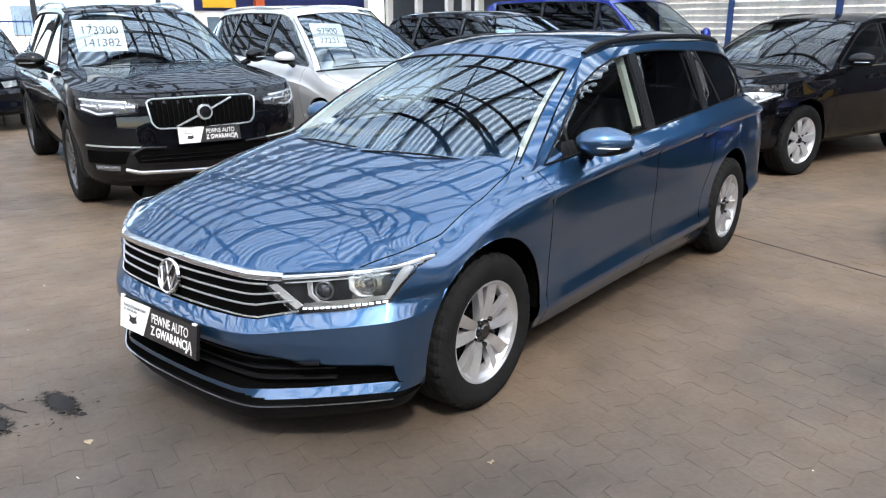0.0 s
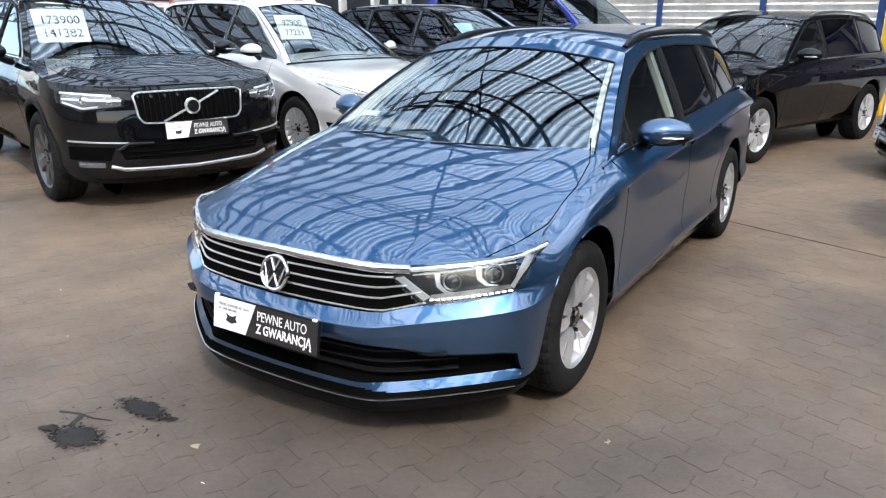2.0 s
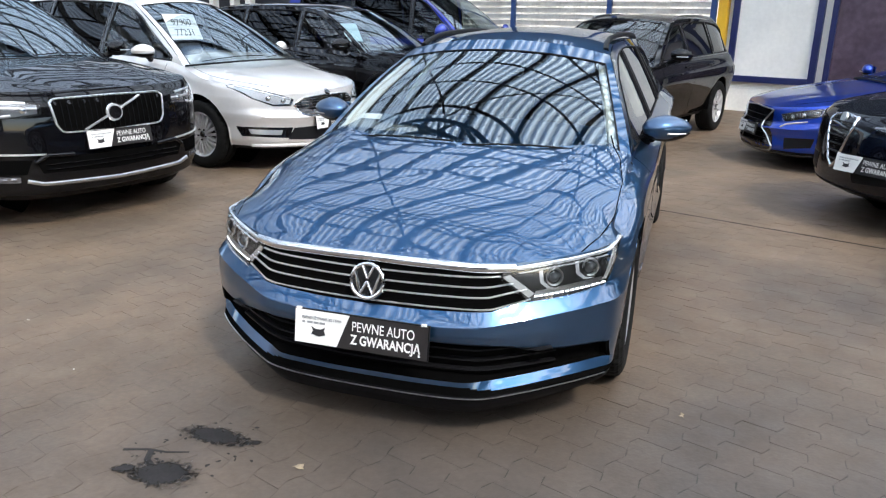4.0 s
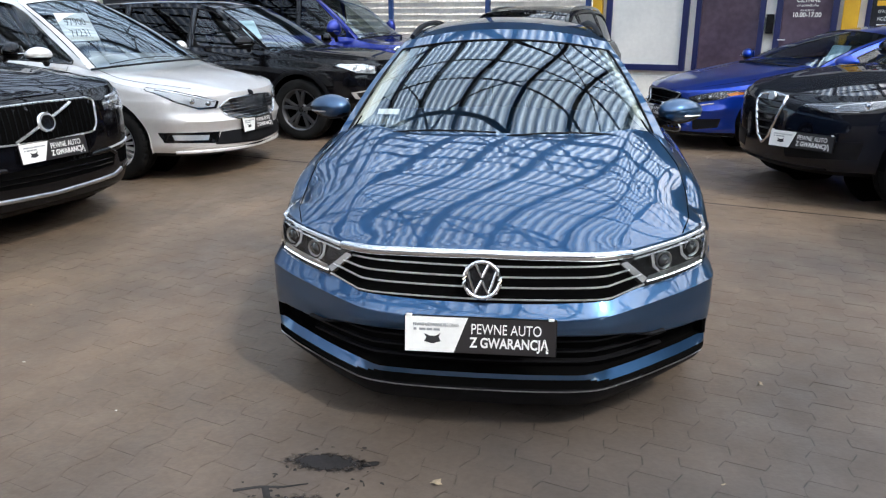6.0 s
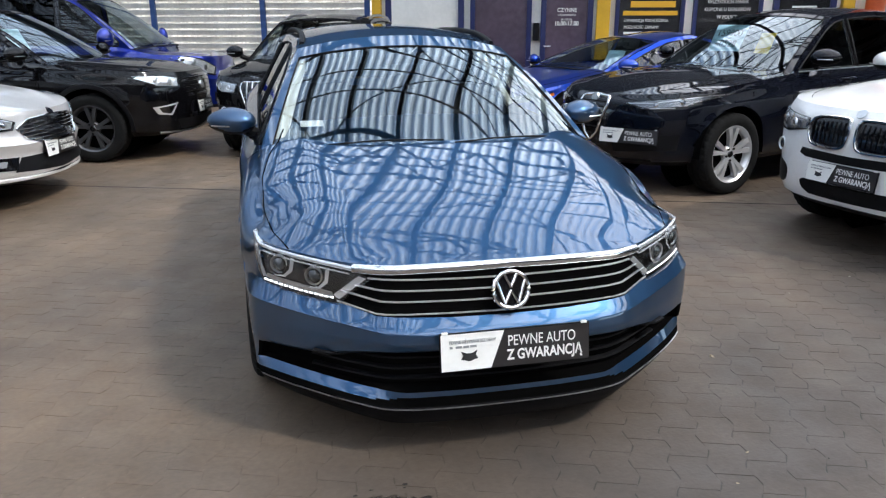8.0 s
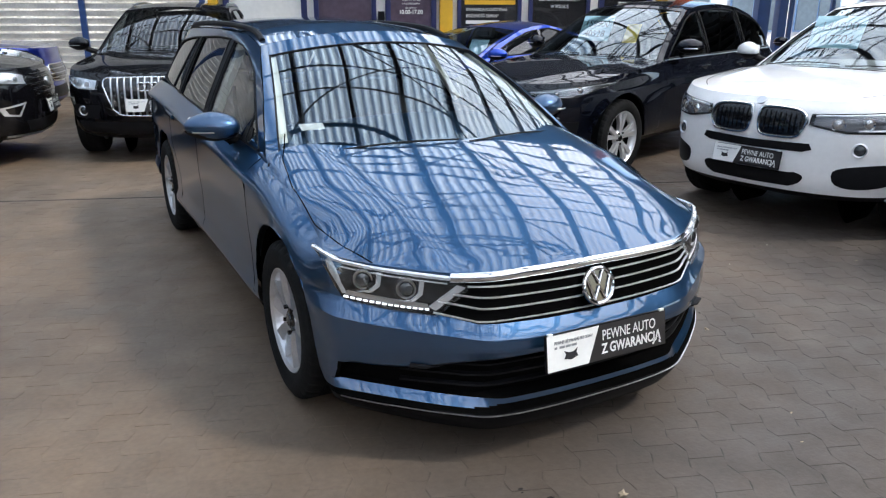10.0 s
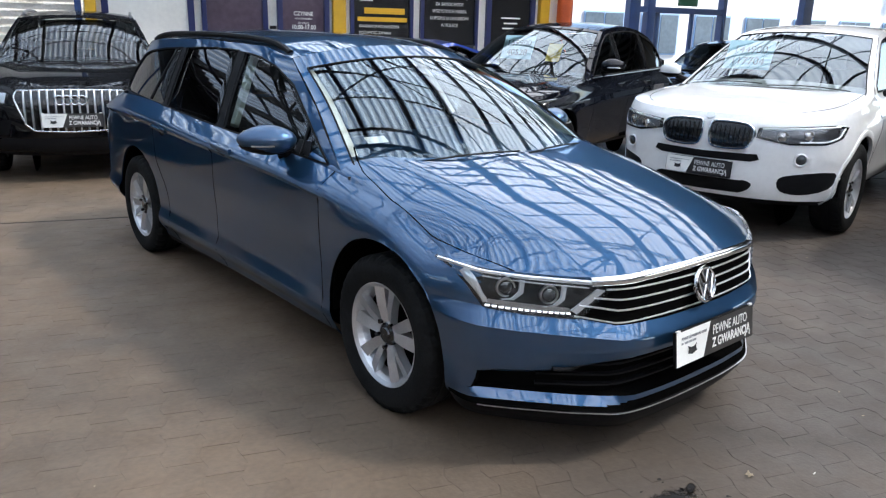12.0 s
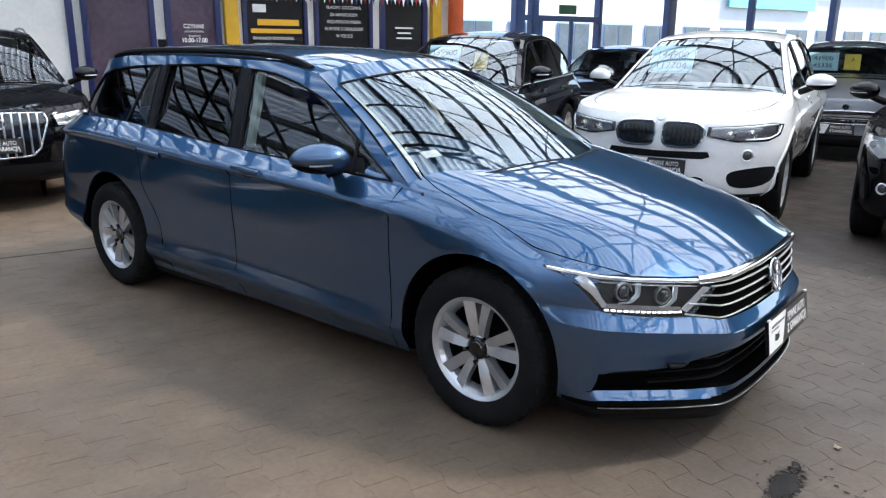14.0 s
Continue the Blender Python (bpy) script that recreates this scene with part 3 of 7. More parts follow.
def cabin(s, car):
    """Seats, dashboard and floor as far as they show through the glass."""
    c, w = s["cowl"], s["width"] / 2
    low = s["sill"] + 0.12
    bm = bmesh.new()
    box(bm, (-w * 0.80, c + 0.15, low), (w * 0.80, s["length"] - s["overhang"] - 0.35, low + 0.05))
    part("cabin_floor", bm, DARK, car)
    bm = bmesh.new()
    top = s["belt"] - 0.02
    box(bm, (-w * 0.80, c - 0.08, low), (w * 0.80, c + 0.42, top), 0.05)
    part("dashboard", bm, TRIM_IN, car, smooth=True)
    seat_y = c + 1.05
    for x in (-0.37, 0.37):
        for y in (seat_y, seat_y + 0.92):
            bm = bmesh.new()
            box(bm, (x - 0.25, y - 0.45, low + 0.05), (x + 0.25, y + 0.05, low + 0.30), 0.05)
            box(bm, (x - 0.24, -0.06, 0), (x + 0.24, 0.06, 0.58), 0.05, pose(0, y + 0.05, low + 0.28, -16))
            box(bm, (x - 0.13, -0.045, 0.60), (x + 0.13, 0.045, 0.76), 0.04, pose(0, y + 0.05, low + 0.28, -16))
            part("seat", bm, TRIM_IN, car, smooth=True)
    bm = bmesh.new()
    tube(bm, [(0.37 + 0.185 * math.cos(q), c + 0.52 + 0.07 * math.sin(q), top - 0.26 + 0.150 * math.sin(q)) for q in (2 * math.pi * k / 20 for k in range(20))], 0.014, 6, closed=True)
    part("steering_wheel", bm, TRIM_IN, car, smooth=True)
    bm = bmesh.new()
    y, z = s["upper"][s["roof_span"][0]]
    box(bm, (-0.11, y - 0.12, z - 0.085), (0.11, y - 0.09, z - 0.025), 0.012)
    part("rear_view_mirror", bm, PLASTIC, car, smooth=True)


class Fitter:
    """Lays flat outlines and bars onto a car's skin."""

    def __init__(self, tree, car):
        self.tree, self.car = tree, car

    def place(self, p, axis, off=0.0):
        (a, b), c, sign = AXES_OF[axis]
        start, way = [0, 0, 0], [0, 0, 0]
        start[a], start[b], start[c], way[c] = p[0], p[1], -sign * 9.0, sign
        hit, *_ = self.tree.ray_cast(Vector(start), Vector(way))
        if hit is None:
            return None
        return hit - Vector(way) * off

    def many(self, points, axis, off):
        out = [self.place(p, axis, off) for p in points]
        c = AXES_OF[axis][1]
        good = [(p, o) for p, o in zip(points, out) if o is not None]
        for i, (p, o) in enumerate(zip(points, out)):
            if o is None and good:
                near = min(good, key=lambda g: (g[0][0] - p[0]) ** 2 + (g[0][1] - p[1]) ** 2)[1]
                q = near.copy()
                (a, b), _, _ = AXES_OF[axis]
                q[a], q[b] = p
                out[i] = q
        return out

    def patch(self, name, poly, axis, mat, off=0.004, thick=0.02, res=0.05, parent=None, label="", mirror=False):
        """A sheet with the outline poly, lying on the skin."""
        if mirror:
            poly = [(-p[0], p[1]) for p in poly]
        (a, b), c, sign = AXES_OF[axis]
        bm = bmesh.new()
        vs = []
        for p in poly:
            co = [0, 0, 0]
            co[a], co[b] = p
            vs.append(bm.verts.new(co))
        bmesh.ops.triangulate(bm, faces=[bm.faces.new(vs)])
        for _ in range(5):
            long = [e for e in bm.edges if e.calc_length() > res]
            if not long:
                break
            bmesh.ops.subdivide_edges(bm, edges=long, cuts=1)
            bmesh.ops.triangulate(bm, faces=[f for f in bm.faces if len(f.verts) > 3])
        spots = self.many([(v.co[a], v.co[b]) for v in bm.verts], axis, off)
        for v, p in zip(bm.verts, spots):
            if p is not None:
                v.co = p
        if thick:
            rim = [e for e in bm.edges if len(e.link_faces) == 1]
            out = bmesh.ops.extrude_edge_only(bm, edges=rim)
            for v in out["geom"]:
                if isinstance(v, bmesh.types.BMVert):
                    v.co[c] += sign * thick
        way = Vector((0, 0, 0))
        way[c] = -sign
        return face_out(part(name, bm, mat, parent or self.car, label, smooth=True, angle=0.7), way)

    def bar(self, name, line, axis, mat, width=0.012, rise=0.010, parent=None, label="", mirror=False, n=24, sink=0.01):
        """A raised strip along a line on the skin."""
        if mirror:
            line = [(-p[0], p[1]) for p in line]
        total = [0.0]
        for p, q in zip(line, line[1:]):
            total.append(total[-1] + math.dist(p, q))
        pts = []
        for k in range(n + 1):
            d = total[-1] * k / n
            i = max(q for q in range(len(total) - 1) if total[q] <= d + 1e-9)
            f = (d - total[i]) / max(total[i + 1] - total[i], 1e-9)
            pts.append((line[i][0] + (line[i + 1][0] - line[i][0]) * f, line[i][1] + (line[i + 1][1] - line[i][1]) * f))
        spots = self.many(pts, axis, 0.0)
        c, sign = AXES_OF[axis][1], AXES_OF[axis][2]
        out = Vector((0, 0, 0))
        out[c] = -sign
        bm = bmesh.new()
        rings = []
        for i, p in enumerate(spots):
            t = (spots[min(i + 1, n)] - spots[max(i - 1, 0)]).normalized()
            side = t.cross(out).normalized()
            lift = side.cross(t).normalized()
            if lift.dot(out) < 0:
                lift = -lift
            w = (width(i / n) if callable(width) else width) / 2
            rings.append([bm.verts.new(p + side * x * w + lift * h) for x, h in ((-1, -sink), (-1, rise * 0.6), (-0.55, rise), (0.55, rise), (1, rise * 0.6), (1, -sink))])
        for r, q in zip(rings, rings[1:]):
            for k in range(5):
                bm.faces.new((r[k], r[k + 1], q[k + 1], q[k]))
        for r in (rings[0], rings[-1]):
            bm.faces.new(r)
        return part(name, bm, mat, parent or self.car, label, smooth=True, angle=0.9)


    def ledge(self, name, line, axis, mat, rows, n=60, parent=None, label="", steep=(5, 5)):
        """A folded strip along a line on the skin: rows of (drop, rise)."""
        c, sign = AXES_OF[axis][1], AXES_OF[axis][2]
        path, k_ = pchip(line), len(rows)
        verts = []
        for i in range(n + 1):
            x = line[0][0] + (line[-1][0] - line[0][0]) * i / n
            fade = min(1, steep[0] * i / n, steep[1] * (n - i) / n)
            for drop, rise in rows:
                p = self.many([(x, path(x) - drop * (0.3 + 0.7 * fade))], axis, 0.0)[0]
                p = p.copy()
                p[c] -= sign * (rise * fade + 0.0015)
                verts.append(p)
        sharp = []
        for a in range(k_ - 1):
            for i in range(n + 1):
                sharp += [verts[i * k_ + a], verts[i * k_ + a + 1]]
        faces = []
        for a in range(k_ - 1):
            o = a * 2 * (n + 1)
            faces += [(o + 2 * i, o + 2 * i + 1, o + 2 * i + 3, o + 2 * i + 2) for i in range(n)]
        way = Vector((0, 0, 0))
        way[c] = -sign
        return face_out(mesh_object(name, sharp, faces, mat, parent or self.car, label), way)


def smooth_poly(points, n=4):
    """Rounds a closed outline by a spline through its points."""
    out, k = [], len(points)
    for i in range(k):
        p0, p1, p2, p3 = (points[(i + d) % k] for d in (-1, 0, 1, 2))
        for j in range(n):
            t = j / n
            out.append(tuple(0.5 * (2 * b + (c - a) * t + (2 * a - 5 * b + 4 * c - d) * t * t + (3 * b - a - 3 * c + d) * t**3) for a, b, c, d in zip(p0, p1, p2, p3)))
    return out


WHEELS = {}


def wheel(s, car, x, y, style, turn=0.0):
    """A wheel > tyre, rim, hub cap; the outside faces +x before it is turned."""
    r, rim = s["wheel"], s["rim"]
    key = (r, rim, style)
    if key not in WHEELS:
        w = s.get("tyre_width", 0.215) / 2
        bm = bmesh.new()
        prof = [(rim - 0.006, -w * 0.86), (rim + 0.012, -w * 0.95), ((rim + r) / 2, -w * 1.04), (r - 0.03, -w * 0.98), (r - 0.008, -w * 0.86), (r, -w * 0.70), (r, -0.036), (r - 0.008, -0.034), (r - 0.008, -0.028), (r, -0.026), (r, 0.026), (r - 0.008, 0.028), (r - 0.008, 0.034), (r, 0.036), (r, w * 0.70), (r - 0.008, w * 0.86), (r - 0.03, w * 0.98), ((rim + r) / 2, w * 1.04), (rim + 0.012, w * 0.95), (rim - 0.006, w * 0.86)]
        lathe(bm, prof, 108)
        # cross grooves over the shoulders
        for v in bm.verts:
            rad, turn_ = math.hypot(v.co.y, v.co.z), math.atan2(v.co.z, v.co.y)
            if rad > r - 0.012 and abs(v.co.x) > 0.05 and round(turn_ / (2 * math.pi / 108)) % 3 == 0:
                v.co.y, v.co.z = v.co.y * (1 - 0.005 / rad), v.co.z * (1 - 0.005 / rad)
        tyre_me = bpy.data.meshes.new("tyre")
        for f in bm.faces:
            f.smooth = all(math.hypot(v.co.y, v.co.z) < r - 0.02 for v in f.verts)
        bm.to_mesh(tyre_me)
        bm.free()
        tyre_me.materials.append(TYRE)
        bm = bmesh.new()
        lathe(bm, [(rim - 0.004, -w * 0.86), (rim - 0.03, -w * 0.5), (rim - 0.045, w * 0.2), (rim - 0.028, w * 0.62), (rim - 0.016, w * 0.80), (rim - 0.002, w * 0.90), (rim + 0.008, w * 0.88)], 48)
        face = w * 0.84
        count = {"blades": 10, "fan": 20, "double": 10}.get(style, 7)
        for k in range(count):
            q = 2 * math.pi * k / count
            if style == "blades":
                q += 0.095 * (1 if k % 2 else -1)
            if style == "double":
                q += 0.16 * (1 if k % 2 else -1)
            skew = {"blades": 0.0, "double": -0.05 * (1 if k % 2 else -1), "fan": 0.1}.get(style, 0.0)
            inner, outer = {"blades": (0.018, 0.0245), "fan": (0.010, 0.014), "double": (0.014, 0.022)}.get(style, (0.030, 0.040))
            r0, r1 = rim * 0.24, rim - 0.018
            loop_ = []
            for rad, half, ang in ((r0, inner, 0), (r1 * 0.6, (inner + outer) / 2, skew * 0.5), (r1, outer, skew)):
                for sg in (1, -1):
                    yy, zz = half * sg, rad
                    a = q + ang
                    loop_.append((yy * math.cos(a) - zz * math.sin(a), yy * math.sin(a) + zz * math.cos(a)))
            depth = [face * 0.82, face * 0.82, face * 0.94, face * 0.94, face * 0.97, face * 0.97]
            if style == "blades":
                low = 1 if k % 2 else 0
                depth = [d - (0.012 if e % 2 == low else 0.0) for e, d in enumerate(depth)]
            fr = [bm.verts.new((dx, p[0], p[1])) for dx, p in zip(depth, loop_)]
            bk = [bm.verts.new((dx - 0.035, p[0], p[1])) for dx, p in zip(depth, loop_)]
            for a, b in ((0, 2), (2, 4)):
                bm.faces.new((fr[a], fr[a + 1], fr[b + 1], fr[b]))
                bm.faces.new((fr[a], fr[b], bk[b], bk[a]))
                bm.faces.new((fr[a + 1], bk[a + 1], bk[b + 1], fr[b + 1]))
        hub_r = 0.20 if style == "blades" else 0.25
        lathe(bm, [(0.0005, face * 0.80), (rim * hub_r, face * 0.80), (rim * (hub_r + 0.05), face * 0.70), (rim * (hub_r + 0.05), face * 0.3)], 24)
        for f in bm.faces:
            f.smooth = False
        rim_me = bpy.data.meshes.new("rim")
        bm.to_mesh(rim_me)
        bm.free()
        rim_me.materials.append(s.get("rim_mat", ALLOY))
        bm = bmesh.new()
        lathe(bm, [(0.0005, face * 0.80 + 0.012), (0.026, face * 0.80 + 0.011), (0.032, face * 0.80 + 0.004), (0.034, face * 0.7)], 20)
        if style == "blades":
            lathe(bm, [(0.026, face * 0.86), (0.036, face * 0.865), (0.046, face * 0.80), (0.050, face * 0.6)], 24)
        for k in range(5):
            q = 2 * math.pi * (k + 0.5) / 5
            tube(bm, [(face * 0.78, 0.056 * math.cos(q), 0.056 * math.sin(q)), (face * 0.78 + 0.016, 0.056 * math.cos(q), 0.056 * math.sin(q))], 0.010, 6)
        cap_me = bpy.data.meshes.new("hub_cap")
        bm.to_mesh(cap_me)
        bm.free()
        cap_me.materials.append(GLOSSBLACK)
        # black disc added close behind the spokes: the gaps' shade as colour
        bm = bmesh.new()
        lathe(bm, [(0.03, face * 0.42), (rim - 0.035, face * 0.42), (rim - 0.035, face * 0.2), (0.03, face * 0.2)], 32)
        disc_me = bpy.data.meshes.new("gap_backing")
        bm.to_mesh(disc_me)
        bm.free()
        disc_me.materials.append(DARK)
        WHEELS[key] = (tyre_me, rim_me, cap_me, disc_me)
    hub = new("wheel")
    hub.empty_display_size = 0.1
    hub.parent = car
    hub.matrix_basis = pose(x, y, r, 0, 0, 0 if x > 0 else 180) @ Matrix.Rotation(turn, 4, "X")
    for name, me in zip(("tyre", "rim", "hub_cap", "gap_backing"), WHEELS[key]):
        ob = new(name, me)
        ob.parent = hub
        if name == "tyre":
            tagged(ob, "black rubber tyre with a worn tread")


def mirror_shape(bm, tip, size=(0.13, 0.10, 0.09)):
    """A rounded mirror housing: a squashed ball with a flat back."""
    made = bmesh.ops.create_uvsphere(bm, u_segments=20, v_segments=12, radius=1.0)
    for v in made["verts"]:
        x, y, z = v.co
        y = min(y, 0.45)
        k = 1 - 0.18 * max(x * (1 if tip.x > 0 else -1), 0)
        v.co = Vector((tip.x + x * size[0], tip.y + y * size[1] * k + 0.04 * x * (1 if tip.x > 0 else -1), tip.z + z * size[2] * k))
    return made["verts"]


def mirrors(s, car):
    y, z, reach = s["mirror"]
    half = s["width"] / 2
    for sg in (1, -1):
        tip = Vector((sg * (half + reach), y, z))
        bm = bmesh.new()
        mirror_shape(bm, tip, s.get("mirror_size", (0.125, 0.085, 0.075)))
        housing = part("wing_mirror", bm, s.get("mirror_mat", s["paint"]), car, smooth=True, angle=1.2)
        sx, _, sz = s.get("mirror_size", (0.125, 0.085, 0.075))
        bm = bmesh.new()
        verts = mirror_shape(bm, tip + Vector((0, 0, -sz * 0.18)), (sx * 1.01, 0.087, sz * 0.86))
        bmesh.ops.delete(bm, geom=[v for v in verts if v.co.z > tip.z - sz * 0.30], context="VERTS")
        part("lower_cover", bm, PLASTIC, housing, smooth=True, angle=1.2)
        bm = bmesh.new()
        tube(bm, [(tip.x + sg * sx * 0.9 * math.sin(q), tip.y - 0.088 * math.cos(q), tip.z - sz * 0.28) for q in (radians(-20 + 80 * k / 12) for k in range(13))], 0.004, 5)
        part("turn_signal", bm, SATIN, housing, smooth=True)
        bm = bmesh.new()
        tube(bm, [(tip.x - sg * sx * 0.55, y + 0.01, z - sz * 0.72), (tip.x - sg * sx * 0.95, y + 0.03, z - sz * 1.05), (sg * (half - 0.075), y + 0.06, z - sz * 1.35)], 0.030, 8)
        part("mirror_foot", bm, PLASTIC, housing, smooth=True)
        bm = bmesh.new()
        box(bm, (tip.x - sx * 0.78, y + 0.034, z - sz * 0.62), (tip.x + sx * 0.78, y + 0.044, z + sz * 0.62), 0.004)
        part("mirror_glass", bm, CHROME, housing)


def seam(fit_, line, axis, parent=None, mirror=False, n=20, width=0.0045):
    return fit_.bar("panel_gap", line, axis, DARK, width, 0.0012, parent=parent, mirror=mirror, n=n, sink=0.004)


def dealer_plate(m, parent=None, name="dealer_plate", angle=0.0):
    """The dealer's two-part plate: white with a small mark, black with white lettering. It lies in xz and faces -y."""
    plate = new(name)
    plate.empty_display_size = 0.1
    plate.matrix_basis = m
    plate.parent = parent
    bm = bmesh.new()
    box(bm, (-0.265, 0.0, -0.066), (0.265, 0.012, 0.066), 0.003)
    part("plate_frame", bm, PLASTIC, plate)
    bm = bmesh.new()
    f = bm.faces.new([bm.verts.new(p) for p in ((-0.262, -0.002, -0.063), (-0.090, -0.002, -0.063), (-0.042, -0.002, 0.063), (-0.262, -0.002, 0.063))])
    part("white_panel", bm, PLATE_WHITE, plate)
    bm = bmesh.new()
    bm.faces.new([bm.verts.new(p) for p in ((-0.0885, -0.002, -0.063), (0.262, -0.002, -0.063), (0.262, -0.002, 0.063), (-0.0405, -0.002, 0.063))])
    part("black_panel", bm, PLATE_BLACK, plate)
    up = pose(0, -0.0045, 0, 90)
    text("PEWNE AUTO", 0.052, up @ pose(-0.032, 0.008, 0), LETTER, plate, wide=0.735)
    text("Z GWARANCJĄ", 0.050, up @ pose(-0.034, -0.040, 0), LETTER, plate, wide=0.765, bold=0.0012)
    text("PEWNE UŻYWANE", 0.0150, up @ pose(-0.234, 0.031, 0), INK_GREY, plate, wide=0.80, bold=0.0003)
    text("BEZ OBAW", 0.0150, up @ pose(-0.128, 0.031, 0), INK_GREY, plate, wide=0.72)
    for a, b in ((-0.232, -0.222), (-0.212, -0.190), (-0.186, -0.166), (-0.162, -0.140)):
        bm = bmesh.new()
        box(bm, (a, -0.0035, 0.014), (b, -0.0025, 0.022))
        part("small_print", bm, INK_GREY, plate)
    for x in (-0.248, 0.244):
        bm = bmesh.new()
        box(bm, (x - 0.010, -0.004, 0.0625), (x + 0.010, 0.006, 0.071), 0.0015)
        part("holder_clip", bm, PLATE_WHITE, plate)
    bm = bmesh.new()
    c = (-0.165, -0.018)
    bm.faces.new([bm.verts.new((c[0] + x, -0.004, c[1] + z)) for x, z in ((-0.030, 0.022), (-0.010, 0.013), (0.010, 0.013), (0.028, 0.024), (0.022, 0.008), (0.030, -0.006), (0.014, -0.010), (0.005, -0.014), (-0.005, -0.014), (-0.016, -0.010), (-0.030, -0.008), (-0.022, 0.006))])
    part("mark", bm, INK, plate)
    return plate


def price_card(lines, m, mat, name="price_card", size=(0.42, 0.30), ink=INK, label=""):
    """A sheet of card with two lines of digits, standing behind a windscreen. It lies in xz and faces -y."""
    card = new(name)
    card.empty_display_size = 0.1
    card.matrix_basis = m
    bm = bmesh.new()
    box(bm, (-size[0] / 2, 0.0, -size[1] / 2), (size[0] / 2, 0.003, size[1] / 2))
    part("sheet", bm, mat, card)
    for k, words in enumerate(lines):
        if words:
            text(words, size[1] * 0.36, pose(0, -0.002, 0, 90) @ pose(0, size[1] * (0.06 - 0.40 * k), 0), ink, card, align="CENTER")
    return tagged(card, label or "white price card with black digits behind the windscreen", "price card")


def upper_body(cowl, belt, belt_rear, roof_y, roof_z, roof_end, tail_y, splits, mats, drop=0.085, sag=0.02, slant=0.03, edge=0.050, rear_fill=0.16):
    """The outline of a car's upper side, and its side windows between the given splits."""
    p0, p2 = (cowl - 0.20, belt - 0.03), (roof_y, roof_z - 0.065)
    p1 = ((p0[0] + p2[0]) / 2, (p0[1] + p2[1]) / 2 + 0.025)
    mid = (roof_y + roof_end) / 2
    line = [p0, p1, p2, (roof_y + 0.33, roof_z - 0.018), (mid, roof_z), (roof_end - 0.35, roof_z - sag), (roof_end, roof_z - drop)]
    end = [((roof_end + tail_y) / 2 + 0.03, (roof_z - drop + belt_rear) / 2 + 0.03), (tail_y, belt_rear - 0.03)]
    top_ = pchip(line + end)
    foot = lambda y: belt + (belt_rear - belt) * (y - cowl) / (tail_y - cowl) + 0.018
    panes = []
    for k, mat in enumerate(mats):
        a, b = splits[k] + (0.025 if k else 0), splits[k + 1] - 0.025
        if k == len(mats) - 1:
            b = min(b, tail_y - rear_fill)
        ys = [a + (b - a) * q / 14 for q in range(15)]
        ups = [(y + (slant if k and y < b - 0.2 else 0), top_(y) - edge * (1.0 if roof_y < y < roof_end - 0.3 else 1.25)) for y in ys]
        ups = [p for p in ups if p[1] > foot(p[0]) + 0.012]
        low = [(ups[-1][0], foot(ups[-1][0])), (max(ups[0][0] - (slant if k else 0.035), a), foot(ups[0][0]))]
        panes.append((ups + low, mat))
    return line + end, panes


def spec(paint_, width, length, base, overhang, wheel_, height, belt, nose_top, **more):
    """Numbers of a car; what is not given follows from its size."""
    k = dict(paint=paint_, width=width, length=length, base=base, overhang=overhang, wheel=wheel_, rim=wheel_ * 0.66, arch=0.05, cowl=0.66, sill=0.26, belt=belt, belt_rear=belt + 0.06,
             nose_low=0.24, nose_top=nose_top, fender_top=nose_top + (belt - nose_top) * 0.55, tail_low=0.34, hood_rise=0.06, hood_mid=(nose_top + belt) / 2 + 0.075, hood_back=belt + 0.045,
             front_curve=0.72, rear_curve=0.50, bumper_top=nose_top - 0.22, bumper_rear=0.62, doors=(0.50, 1.58, base - 0.34, base + 0.2), lean=0.46, crown=0.05, roof_front=-0.10,
             roof_y=1.32, roof_end=length - overhang - 0.50, splits=None, style="seven", mirror=(0.64, belt + 0.10, 0.10), arch_up=0.015)
    k.update(more)
    tail = k.get("tail_y", length - overhang - 0.16)
    splits = k["splits"] or (k["cowl"] - 0.10, 1.62, base - 0.18, tail)
    mats = k.get("panes", (GLASS_SIDE, GLASS_DARK, GLASS_DARK))[: len(splits) - 1]
    k["upper"], k["windows"] = upper_body(k["cowl"], belt, k["belt_rear"], k["roof_y"], height - k["crown"], k["roof_end"], tail, splits, mats, **k.get("upper_more", {}))
    if "own_windows" in k:
        k["windows"] = k["own_windows"]
    k["roof_span"] = (2, 6)
    return k


